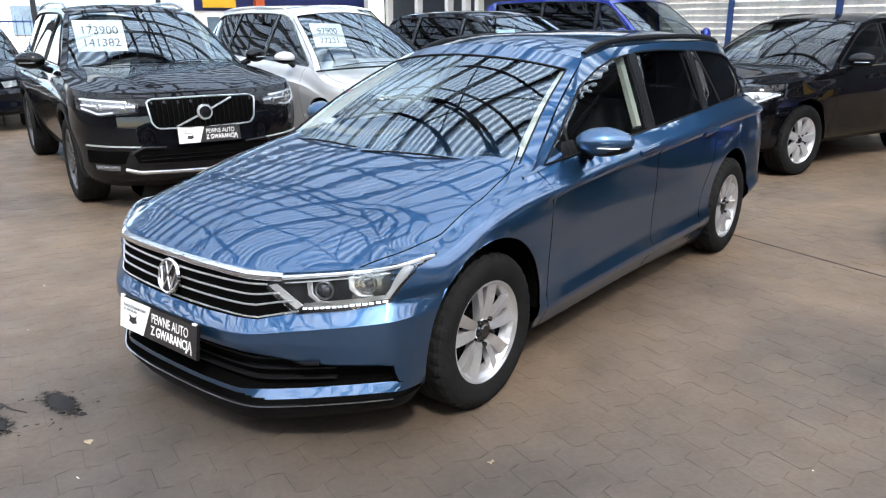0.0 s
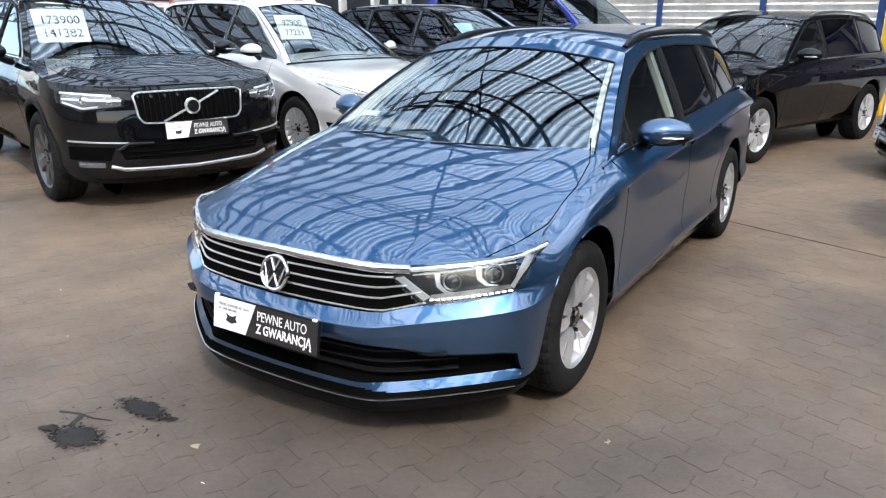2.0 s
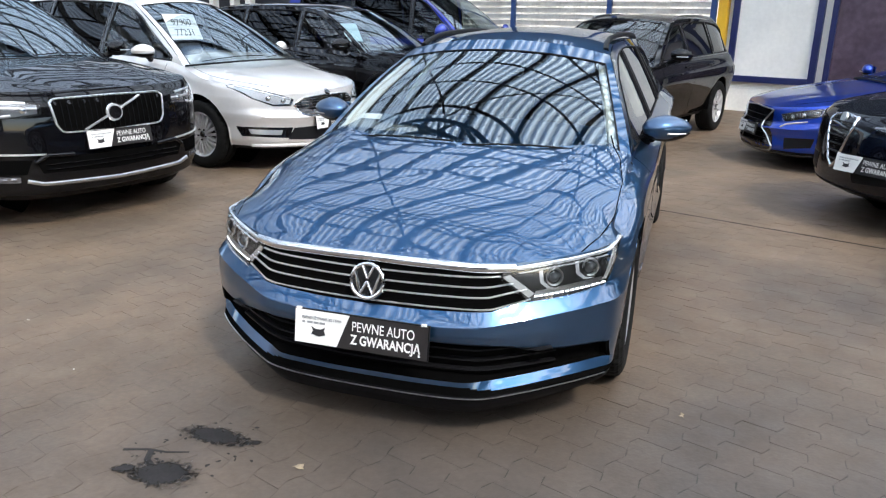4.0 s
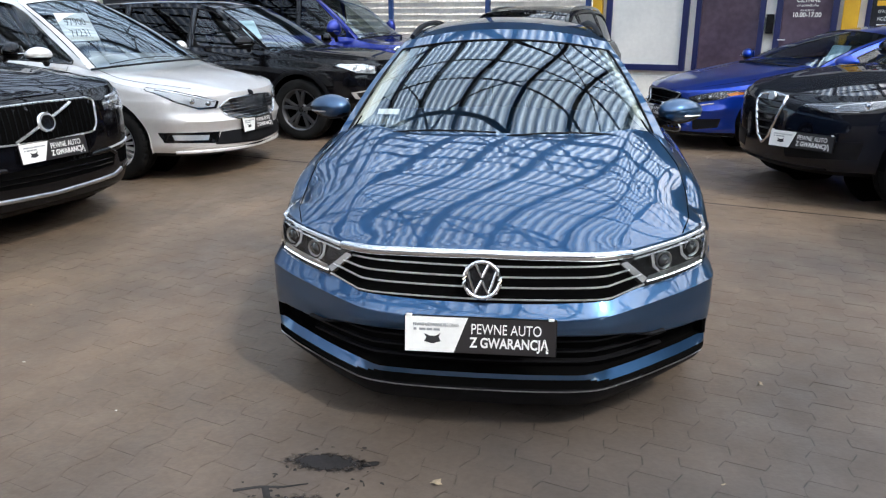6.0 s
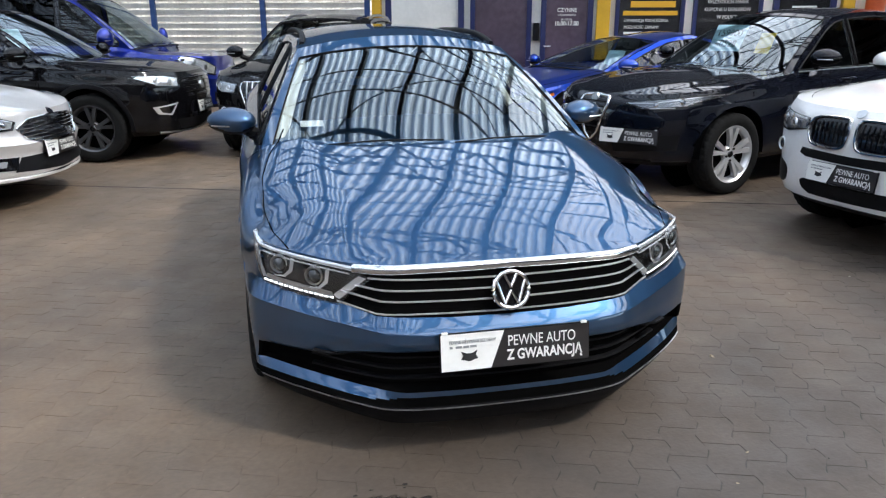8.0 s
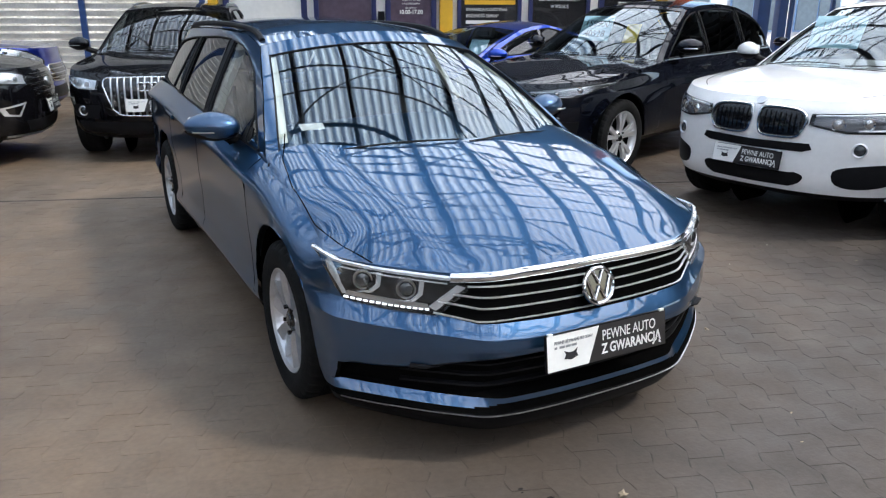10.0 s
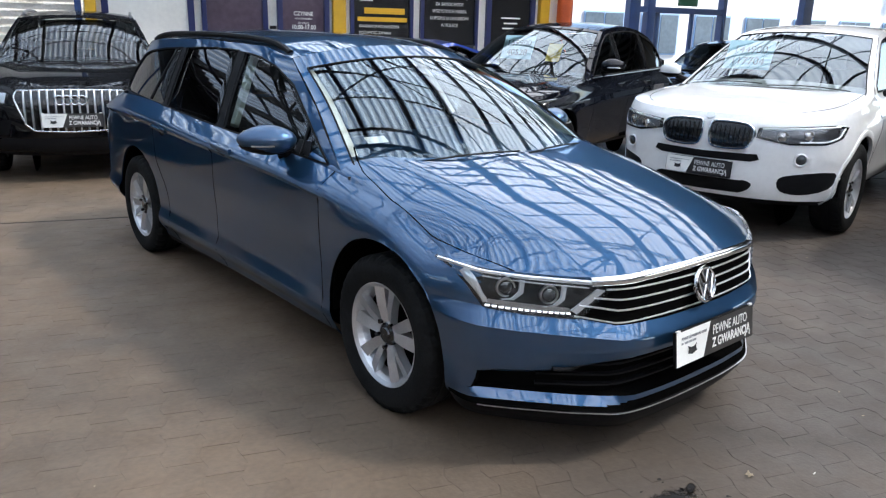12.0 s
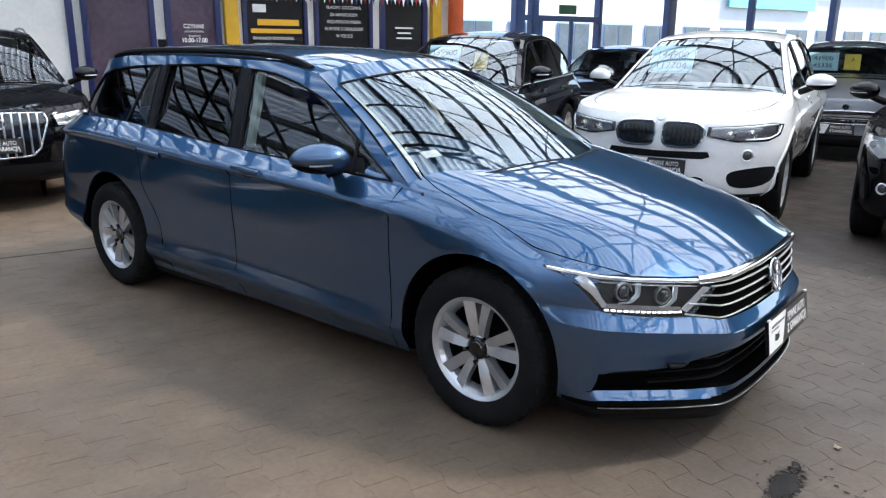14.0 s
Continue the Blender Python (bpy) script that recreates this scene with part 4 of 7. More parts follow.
def base_car(name, s, label, category="car"):
    car = new(name)
    car.empty_display_size = 0.5
    tagged(car, label, category)
    sh, side_x, tree = build_shell(s, car)
    f = Fitter(tree, car)
    f.side_x, f.shell = side_x, sh
    x = s["width"] / 2 - s.get("tyre_width", 0.215) / 2 - 0.022
    for sg in (1, -1):
        wheel(s, car, sg * x, 0.0, s["style"], 0.3)
        wheel(s, car, sg * x, s["base"], s["style"], 0.9)
    mirrors(s, car)
    d, half = s["doors"], s["width"] / 2
    for side in ("left", "right"):
        ys = [d[0], d[1]] + ([d[2]] if len(d) > 3 else [])
        for k, y in enumerate(ys):
            top_ = s["belt"] - 0.01
            low = s["sill"] + 0.07
            if y > s["base"] - 0.55:
                line = [(y, top_ + 0.03), (y - 0.02, s["wheel"] + 0.36), (y - 0.16, s["wheel"] + 0.16), (y - 0.20, low)]
            else:
                line = [(y, top_), (y, low)]
            seam(f, line, side)
        for y in ys[1:]:
            z = s.get("handle_z", s["belt"] - 0.085)
            # flat black oval on the door: the shadow under the handle as colour
            f.patch("handle_shade", smooth_poly([(y - 0.225, z + 0.004), (y - 0.16, z + 0.020), (y - 0.095, z + 0.008), (y - 0.16, z - 0.032)], 4), side, SKIRT_BLACK, 0.0015, 0.0, 0.03)
            f.bar("door_handle", [(y - 0.27, z + 0.006), (y - 0.05, z + 0.016)], side, s.get("handle_mat", s["paint"]), 0.026, 0.018, n=6, sink=0.0)
        if s.get("rub"):
            f.bar("side_strip", [(d[0] + 0.06, s["sill"] + 0.12), (s["base"] - s["wheel"] - 0.14, s["sill"] + 0.13)], side, s["rub"], 0.022, 0.006, n=20)
        if s.get("cladding"):
            for yc in (0.0, s["base"]):
                r, zc = s["wheel"] + s["arch"] + 0.022, s["wheel"] + s["arch_up"]
                f.bar("arch_cladding", [(yc + r * math.cos(q), zc + r * math.sin(q)) for q in (radians(-12 + 204 * k / 20) for k in range(21))], side, s["cladding"], 0.05, 0.010, n=28, sink=0.02)
    if "own_windows" not in s:
        for (w1, _), (w2, _) in zip(s["windows"], s["windows"][1:]):
            low1, low2, top1, top2 = w1[-2], w2[-1], w1[-3], w2[0]
            line = [((low1[0] + low2[0]) / 2, low1[1] - 0.006), ((top1[0] + top2[0]) / 2, min(top1[1], top2[1]) + 0.004)]
            for side in ("left", "right"):
                f.bar("pillar_cover", line, side, GLOSSBLACK, max(low2[0] - low1[0], top2[0] - top1[0]) + 0.012, 0.003, n=8, sink=0.006)
        if s.get("belt_trim"):
            line = [(s["windows"][0][0][-1][0], s["windows"][0][0][-1][1] - 0.012), (s["windows"][-1][0][-2][0], s["windows"][-1][0][-2][1] - 0.012)]
            for side in ("left", "right"):
                f.bar("belt_trim", line, side, s["belt_trim"], 0.014, 0.006, n=20)
    # bonnet edge gaps
    for line in [] if s.get("gap_line") else s["bonnet_lines"]:
        bm = bmesh.new()
        tube(bm, [q + Vector((0, 0, 0.0003)) for q in line], 0.0024, 4)
        part("bonnet_gap", bm, DARK, car)
    # wipers on the screen
    v, m1 = s["screen_row"], 33
    for x0, x1 in ((0.10, 0.86), (-0.78, 0.02)):
        pts = []
        for q in range(9):
            u = x0 + (x1 - x0) * q / 8
            row_ = 0.35 + 0.25 * math.sin(q / 8 * math.pi) + 0.25 * q / 8
            a, b = int(row_), min(int((u + 1) / 2 * (m1 - 1)), m1 - 2)
            p = v[a * m1 + b].lerp(v[(a + 1) * m1 + b], row_ - a)
            pts.append(p + Vector((0, -0.006, 0.012)))
        bm = bmesh.new()
        tube(bm, pts, 0.006, 5, flat=0.7)
        part("wiper", bm, PLASTIC, car, smooth=True)
    # tail lamps
    z = s["belt_rear"] - 0.16
    for sg in (1, -1):
        poly = [(0.40 * half * 2, z - 0.06), (half * 0.91, z - 0.05), (half * 0.90, z + 0.10), (0.42 * half * 2, z + 0.08)]
        f.patch("tail_lamp", poly, "rear", RED, 0.006, 0.03, mirror=sg < 0)
    if s.get("rails"):
        mat, high = s["rails"]
        for sg in (1, -1):
            y0, y1 = s["roof_y"] + s.get("rail_from", 0.22), s["roof_end"] - 0.12
            pts = []
            top_ = pchip(s["upper"])
            for k in range(25):
                q = k / 24
                y = y0 + (y1 - y0) * q
                lift = high * (1 - abs(2 * q - 1) ** 6)
                z = top_(y)
                pts.append((sg * (side_x(y, z) - 0.028), y, z + 0.004 + lift))
            bm = bmesh.new()
            tube(bm, pts, 0.017, 8)
            part("roof_rail", bm, mat, car, smooth=True)
    return car, f


def set_at(car, s, front, heading):
    """Stands the car so that its nose is at front and points the way of heading, in degrees."""
    a = radians(heading)
    way = Vector((math.cos(a), math.sin(a), 0))
    o = Vector((*front, 0)) - way * s["overhang"]
    car.matrix_basis = pose(o.x, o.y, 0, 0, 0, heading + 90)
    return car.matrix_basis


def plate_on(f, car_m, x, z, tilt=8.0, out=0.0):
    p = f.place((x, z), "front", 0.012)
    q = f.place((x, z - 0.05), "front", 0.012)
    y = min(p.y, q.y) if p and q else p.y
    turn = 0.0
    if abs(x) > 0.2:
        a, b = f.place((x - 0.2, z), "front"), f.place((x + 0.2, z), "front")
        turn = math.degrees(math.atan2(b.y - a.y, 0.4))
        y = p.y - 0.03
    plate = dealer_plate(car_m @ pose(x, y - 0.012 - out, z) @ pose(0, 0, 0, 0, 0, turn) @ pose(0, 0, 0, -tilt))
    return tagged(plate, "white and black dealer plate with white lettering on the bumper", "plate")


# ---- the blue estate car ----
def step_(a, b, x):
    k = min(1.0, max(0.0, (x - a) / (b - a)))
    return k * k * (3 - 2 * k)


GRILLE_FOOT = pchip([(0, 0.524), (0.25, 0.526), (0.42, 0.536), (0.572, 0.556), (0.822, 0.588), (0.92, 0.60)])
# the bumper's plan: a nearly flat middle, a kink beside the grille, a straight corner
NOSE_PLAN = [(0, -0.884), (0.14, -0.882), (0.28, -0.873), (0.40, -0.857), (0.45, -0.840), (0.52, -0.800), (0.66, -0.708), (0.80, -0.596), (0.864, -0.520), (0.890, -0.41), (0.902, -0.30), (0.909, -0.15), (0.914, 0.0)]
# steps of the nose: set-back, depth of the recess that ends at the corner, share of the bumper's width, share of the side's height
NOSE_STEPS = [
    (0.050, 0.0, 0.930, 0.000), (0.022, 0.0, 0.975, 0.030), (0.010, 0.0, 0.992, 0.060), (0.012, 0.0, 0.994, 0.075), (0.014, 0.036, 0.994, 0.120), (0.010, 0.075, 0.994, 0.135),
    (0.006, 0.075, 0.996, 0.226), (0.006, 0.014, 0.997, 0.240), (0.004, 0.004, 0.998, 0.290), (0.000, 0.0, 1.000, 0.450), (0.004, 0.0, 1.000, 0.640), (0.007, 0.0, 0.997, 0.660),
    (0.046, 0.0, 0.974, 0.720), (0.048, 0.0, 0.972, 0.855), (0.049, 0.0, 0.972, 0.885), (0.050, 0.0, 0.971, 0.900), (0.056, 0.0, 0.962, 0.950), (0.062, 0.0, 0.952, 1.000),
]
NOSE_SUB = (2, 2, 1, 9, 1, 3, 1, 1, 3, 4, 1, 3, 3, 1, 1, 3, 3)
SIDE_WIDE = [(0.0, 0.815), (0.03, 0.870), (0.075, 0.912), (0.12, 0.930), (0.205, 0.983), (0.232, 0.985), (0.29, 0.964), (0.45, 0.964), (0.66, 0.976), (0.855, 0.976), (0.885, 0.999), (0.90, 0.996), (0.95, 0.948), (1.0, 0.893)]
SIDE_SOFT = [(0.0, 0.815), (0.12, 0.942), (0.29, 0.972), (0.64, 0.988), (0.80, 0.996), (0.90, 0.986), (0.95, 0.958), (1.0, 0.893)]


SLOT_END = 40


def nose_heights(x):
    """Heights of the nose's steps at a distance from the middle."""
    lift = 0.045 * step_(0.36, 0.88, x)
    crest = 0.192 + lift
    blade = crest + 0.062 - 0.006 * step_(0.36, 0.47, x)
    slot = 0.402 - 0.034 * step_(0.42, 0.70, x)
    foot = GRILLE_FOOT(x)
    fold = foot - 0.058
    top_ = 0.700 - 0.006 * step_(0.0, 0.50, x) + 0.026 * step_(0.50, 0.86, x)
    return [0.116 + lift * 1.1, 0.158 + lift, crest, crest + 0.006, blade, blade + 0.006, slot - 0.012, slot, slot + 0.010, (slot + fold) / 2, fold, fold + 0.005, foot] + [foot + (top_ - foot) * q for q in (0.12, 0.20, 0.28, 0.7, 1.0)]


def estate_grid(s):
    half, steps = s["width"] / 2, range(len(NOSE_STEPS))
    set_, dip, wide_, share = (lambda v, c=c: float(np.interp(v, steps, [r[c] for r in NOSE_STEPS])) for c in range(4))
    hard, soft = pchip(SIDE_WIDE), pchip(SIDE_SOFT)
    rear_z, rear_in = pchip([(r[0], r[2]) for r in LEVELS]), pchip([(r[0], r[4]) for r in LEVELS])
    places = [k + q / n for k, n in enumerate(NOSE_SUB) for q in range(n)] + [len(NOSE_STEPS) - 1]
    lines, grid = {}, []
    run = [0.0]
    for p, q in zip(NOSE_PLAN, NOSE_PLAN[1:]):
        run.append(run[-1] + math.dist(p, q))
    px, py = (pchip([(d, p[c]) for d, p in zip(run, NOSE_PLAN)]) for c in range(2))
    def place(j):
        return px(run[-1] * j / 60), py(run[-1] * j / 60)

    for v in places:
        fs = share(v)
        z0, zc, zm = (s["sill"] + fs * (s[k] - s["sill"]) for k in ("fender_top", "belt", "belt_rear"))
        zr, dyr = s["tail_low"] + rear_z(fs) * (s["belt_rear"] - s["tail_low"]), rear_in(fs)
        yr, cr, nr = s["length"] - s["overhang"] - dyr * s["tail"], s["rear_curve"] - dyr * 0.6, 3.2
        height = spline([(-0.45, s["sill"] + fs * (0.70 - s["sill"])), (0.0, z0), (s["cowl"] * 0.5, z0 + (zc - z0) * 0.6), (s["cowl"], zc), ((s["cowl"] + s["base"]) / 2, (zc + zm) / 2), (s["base"], zm), (yr, zr)])
        row = []
        for j in range(61):
            # the end of the lower slot slants: its top stops short of its foot
            x, y = place(j - 2.6 * min(1.0, max(0.0, (v - 4) / 3)) * max(0.0, 1 - abs(v - 5.5) / 4) * math.exp(-(((j - SLOT_END) / 5) ** 2)))
            k = step_(-0.52, -0.24, y)
            x *= wide_(v) * (1 - k) + soft(fs) * half / NOSE_PLAN[-1][0] * k
            row.append((x, y + set_(v) * (1 - step_(-0.42, -0.12, y)) + dip(v) * (1 - step_(SLOT_END - 3.2, SLOT_END, j)) * (step_(0.36, 0.47, x) if v <= 4 else 1)))
        wf = row[-1][0]
        for j in range(1, 96):
            y = (yr - cr) * j / 96
            k, c = step_(0.0, s["cowl"] + 0.1, y), step_(0.1, 0.6, y)
            row.append((wf + (half * (soft(fs) + (hard(fs) - soft(fs)) * c) - wf) * k, y))
        w = half * hard(fs)
        for j in range(19):
            q = math.pi / 2 * j / 18
            row.append((w * (math.cos(q) ** (2 / nr) if j < 18 else 0), yr - cr + cr * math.sin(q) ** (2 / nr)))
        out = []
        for j, (x, y) in enumerate(row):
            if y > 0.0:
                z = height(y)
            else:
                key = round(x, 3)
                if key not in lines:
                    lines[key] = nose_heights(x)
                k = step_(-0.50, 0.0, y)
                z = float(np.interp(v, steps, lines[key])) * (1 - k) + height(y) * k
            out.append(Vector((x, y, z)))
        grid.append(out)
    return grid, places


def estate_key(v, c, j):
    """The nose's panels by their steps."""
    if c.y > -0.40:
        return None
    if v < (3 if c.x < 0.60 else 2):
        return "bumper_skirt"
    # a black gap under the blade, wider in the middle
    if v < 3.62 - 0.36 * step_(0.36, 0.50, c.x) and j < SLOT_END + 6:
        return "lower_gap_recess"
    if 4 <= v < 7 and j < SLOT_END:
        return "intake_recess"
    return "front_bumper" if v < 12 else None


BLUE_WINDOWS = [
    ([(0.50, 0.928), (0.62, 0.992), (0.80, 1.092), (1.05, 1.222), (1.30, 1.296), (1.50, 1.335), (1.70, 1.353), (1.62, 1.15), (1.545, 0.968)], GLASS_SIDE),
    ([(1.635, 0.973), (1.70, 1.15), (1.79, 1.361), (2.1, 1.367), (2.465, 1.355), (2.395, 1.15), (2.350, 1.008)], GLASS_DARK),
    ([(2.415, 1.012), (2.465, 1.15), (2.535, 1.353), (2.80, 1.341), (3.05, 1.316), (3.16, 1.285), (3.235, 1.17), (3.245, 1.085), (3.15, 1.052)], GLASS_DARK),
]
blue = spec(PAINT_BLUE, 1.832, 4.660, 2.786, 0.905, 0.325, 1.48, 0.920, 0.706, sill=0.138, nose_low=0.155, fender_top=0.838, belt_rear=1.03, hood_mid=0.936, hood_back=1.003, hood_rise=0.05,
            rim=0.214, arch=0.055, cowl=0.56, own_grid=estate_grid, own_key=estate_key, hard=0.50, bumper_top=0.57, bumper_rear=0.60, doors=(0.44, 1.54, 2.42, 3.0), roof_y=1.20, roof_end=3.30, tail_y=3.47, tail=2.2, lean=0.53, crown=0.07, rail_from=0.08,
            own_windows=BLUE_WINDOWS, style="blades", mirror=(0.80, 1.008, 0.030), mirror_size=(0.122, 0.100, 0.066), seal_r=0.0055, tail_low=0.28, crease=(0.495, 0.64), brow=2, gap_line=True, sill_mat=SKIRT_BLACK, rails=(PLASTIC, 0.026), skirt=0.075, handle_z=0.880,
            upper_more=dict(drop=0.045, sag=0.010), seal=SKIRT_BLACK, roof_front=-0.09, rim_mat=ALLOY_GREY)


def build_blue():
    s = blue
    car, f = base_car("estate_car", s, "metallic blue estate car with black roof rails, parked on pavers")
    # grille: black recess, chrome slats, wide chrome strip under the bonnet
    half = [(0.0, 0.692), (0.30, 0.690), (0.505, 0.676), (0.475, 0.640), (0.585, 0.562), (0.455, 0.527), (0.22, 0.518)]
    poly = half + [(0.0, 0.516)] + [(-x, z) for x, z in half[:0:-1]]
    grille = f.patch("grille", poly, "front", DARK, 0.002, 0.02)
    f.bar("chrome_strip", [(-0.52, 0.678), (-0.30, 0.686), (0, 0.690), (0.30, 0.686), (0.52, 0.678)], "front", CHROME, 0.030, 0.016, parent=grille, n=40)
    for z, x, bend, lift in ((0.652, 0.475, 0.43, 0.0), (0.614, 0.515, 0.44, 0.010), (0.576, 0.560, 0.44, 0.024), (0.533, 0.575, 0.45, 0.028)):
        line = [(-x, z + lift), (-bend, z), (0, z - 0.004), (bend, z), (x, z + lift)]
        f.bar("chrome_slat", line, "front", CHROME_SLAT, 0.0065, 0.008, parent=grille, n=46, sink=0.004)
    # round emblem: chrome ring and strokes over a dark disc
    p = f.place((0, 0.605), "front", 0.022)
    lean = pose(p.x, p.y, 0.605, -14)
    badge = new("emblem")
    badge.parent = car
    badge.empty_display_size = 0.05
    badge.matrix_basis = lean
    bm = bmesh.new()
    tube(bm, [(0.063 * math.cos(q), 0, 0.063 * math.sin(q)) for q in (2 * math.pi * k / 32 for k in range(32))], 0.0085, 8, closed=True)
    part("ring", bm, CHROME, badge, smooth=True)
    bm = bmesh.new()
    bmesh.ops.create_cone(bm, cap_ends=True, segments=32, radius1=0.062, radius2=0.060, depth=0.012, matrix=pose(0, 0.006, 0, 90))
    part("disc", bm, GLOSSBLACK, badge)
    for a, b in (((-0.022, 0.054), (0.0, 0.008)), ((0.022, 0.054), (0.0, 0.008)), ((-0.050, 0.030), (-0.024, -0.048)), ((0.050, 0.030), (0.024, -0.048)), ((-0.024, -0.048), (0, -0.002)), ((0.024, -0.048), (0, -0.002))):
        bm = bmesh.new()
        tube(bm, [(a[0], -0.003, a[1]), (b[0], -0.003, b[1])], 0.0052, 6)
        part("stroke", bm, CHROME, badge, smooth=True)
    # headlamps
    lamp = [(0.476, 0.650), (0.500, 0.684), (0.720, 0.706), (0.838, 0.722), (0.846, 0.716), (0.848, 0.680), (0.836, 0.625), (0.820, 0.588), (0.700, 0.566), (0.574, 0.553)]
    for mirror in (False, True):
        hl = f.patch("headlamp", lamp, "front", LAMP_INNER, 0.004, 0.03, 0.035, mirror=mirror, label="headlamp with two lenses and a row of daytime lights")
        f.bar("top_trim", [(0.495, 0.674), (0.70, 0.695), (0.80, 0.708), (0.842, 0.715)], "front", REFLECTOR, lambda q: 0.017 - 0.004 * q, 0.010, parent=hl, mirror=mirror, n=18)
        f.bar("top_line", [(0.53, 0.660), (0.70, 0.679), (0.81, 0.694)], "front", REFLECTOR, 0.005, 0.012, parent=hl, mirror=mirror, n=18)
        f.patch("inner_wedge", [(0.482, 0.650), (0.506, 0.656), (0.590, 0.582), (0.572, 0.568)], "front", REFLECTOR, 0.008, 0.006, 0.03, parent=hl, mirror=mirror)
        f.patch("outer_wedge", [(0.842, 0.716), (0.832, 0.712), (0.820, 0.640), (0.808, 0.610), (0.820, 0.604), (0.842, 0.670)], "front", REFLECTOR, 0.008, 0.006, 0.03, parent=hl, mirror=mirror)
        f.patch("lamp_floor", [(0.592, 0.590), (0.806, 0.618), (0.812, 0.604), (0.70, 0.584), (0.590, 0.573)], "front", SATIN, 0.007, 0.006, 0.03, parent=hl, mirror=mirror)
        for k in range(14):
            q = k / 13
            x = 0.592 + 0.216 * q
            z = 0.5705 + 0.024 * q**1.3
            f.bar("daytime_light", [(x - 0.0058, z), (x + 0.0058, z + 0.001)], "front", LED, 0.0075, 0.007, parent=hl, mirror=mirror, n=2)
        for x, z in ((0.650, 0.638), (0.764, 0.660)):
            p = f.place((-x if mirror else x, z), "front", 0.010)
            turn = 28 if not mirror else -28
            bm = bmesh.new()
            lathe(bm, [(0.025, -0.004), (0.022, 0.004), (0.012, 0.009), (0.0005, 0.011)], 24)
            part("projector_lens", bm, LENS, hl, smooth=True).matrix_basis = pose(p.x, p.y, p.z, 0, 0, -90 + turn)
            bm = bmesh.new()
            lathe(bm, [(0.034, -0.010), (0.033, 0.004), (0.029, 0.003), (0.025, -0.004)], 24)
            part("lens_ring", bm, SATIN, hl, smooth=True).matrix_basis = pose(p.x, p.y, p.z, 0, 0, -90 + turn)
            a = [(x - 0.052, z + 0.026), (x - 0.040, z + 0.028), (x - 0.034, z - 0.012), (x - 0.012, z - 0.036), (x + 0.016, z - 0.040), (x + 0.014, z - 0.043), (x - 0.018, z - 0.042), (x - 0.044, z - 0.018)]
            f.patch("reflector", a, "front", REFLECTOR, 0.010, 0.008, 0.03, parent=hl, mirror=mirror)
        glass = f.patch("lamp_cover", [(x * 1.0, z) for x, z in lamp], "front", GLASS_LAMP, 0.022, 0.018, 0.04, parent=hl, mirror=mirror)
        glass.visible_shadow = False
    # fins in the lower intake, bonnet gaps, thin edge under the skirt
    for z in (0.285, 0.325, 0.365):
        f.bar("intake_slat", [(-0.66, z + 0.02), (-0.4, z), (0, z - 0.004), (0.4, z), (0.66, z + 0.02)], "front", PLASTIC, 0.012, 0.020, n=30)
    for mirror in (False, True):
        f.bar("bonnet_gap", [(0.70, 0.47), (0.765, 0.30), (0.805, 0.05), (0.805, -0.20), (0.775, -0.42), (0.722, -0.575), (0.712, -0.612)], "top", DARK, 0.0055, 0.0008, n=40, sink=0.004, mirror=mirror)
    lip = [(0.0, 0.190), (0.30, 0.190), (0.45, 0.195), (0.60, 0.210), (0.70, 0.222), (0.79, 0.231), (0.845, 0.235)]
    f.bar("lip_trim", [(-x, z) for x, z in lip[::-1]] + lip[1:], "front", SATIN, 0.0035, 0.005, n=60)
    # bumper edge, character line, black sail by the mirror
    for side in ("left", "right"):
        f.patch("mirror_sail", [(0.66, 0.942), (0.80, 0.946), (0.80, 1.00), (0.70, 1.00)], side, PLASTIC, 0.004, 0.006)
        f.bar("window_divider", [(0.735, 0.935), (0.775, 1.070)], side, PLASTIC, 0.020, 0.006, n=4)
        for (w1, _), (w2, _) in zip(BLUE_WINDOWS, BLUE_WINDOWS[1:]):
            rear, fore = w1[-3:], w2[:3]
            f.patch("pillar_cover", [(y - 0.014, z) for y, z in rear] + [(y + 0.014, z) for y, z in fore], side, SKIRT_BLACK, 0.0035, 0.004, 0.03)
        f.bar("window_divider", [(2.660, 1.030), (2.612, 1.348)], side, PLASTIC, 0.018, 0.008, n=8)
    # light trim inside the screen pillars
    v, m1 = blue["screen_row"], 33
    for b in (2, m1 - 3):
        inner = 1 if b < 5 else -1
        rows_ = []
        for a in range(1, 13):
            p, q = v[a * m1 + b - inner], v[a * m1 + b + inner]
            drop = Vector((0, 0.014, -0.012))
            rows_ += [p + drop, p.lerp(q, 0.42) + drop, p.lerp(q, 0.50) + drop * 4]
        mesh_object("pillar_trim", rows_, [(3 * a + e, 3 * a + e + 1, 3 * a + e + 4, 3 * a + e + 3) for a in range(11) for e in (0, 1)], TRIM_LIGHT, car)
    for sg in (1, -1):
        bm = bmesh.new()
        tube(bm, [(sg * (f.side_x(y, z) - 0.05), y - 0.03, z) for y, z in ((1.56, 0.98), (1.62, 1.15), (1.70, 1.33))], 0.026, 6)
        part("pillar_trim", bm, TRIM_LIGHT, car, smooth=True)
    set_at(car, s, (0, -s["overhang"]), -90)
    plate_on(f, car.matrix_basis, 0.0, 0.424, out=0.022)
    # small registration sticker inside the screen
    a, b = 2, 3
    p = v[a * m1 + b]
    bm = bmesh.new()
    box(bm, (-0.055, -0.001, -0.022), (0.055, 0.001, 0.022))
    part("screen_sticker", bm, PAPER, car).matrix_basis = Matrix.Translation(p + Vector((0.075, 0.10, 0.035))) @ pose(0, 0, 0, -60)
    return car, f


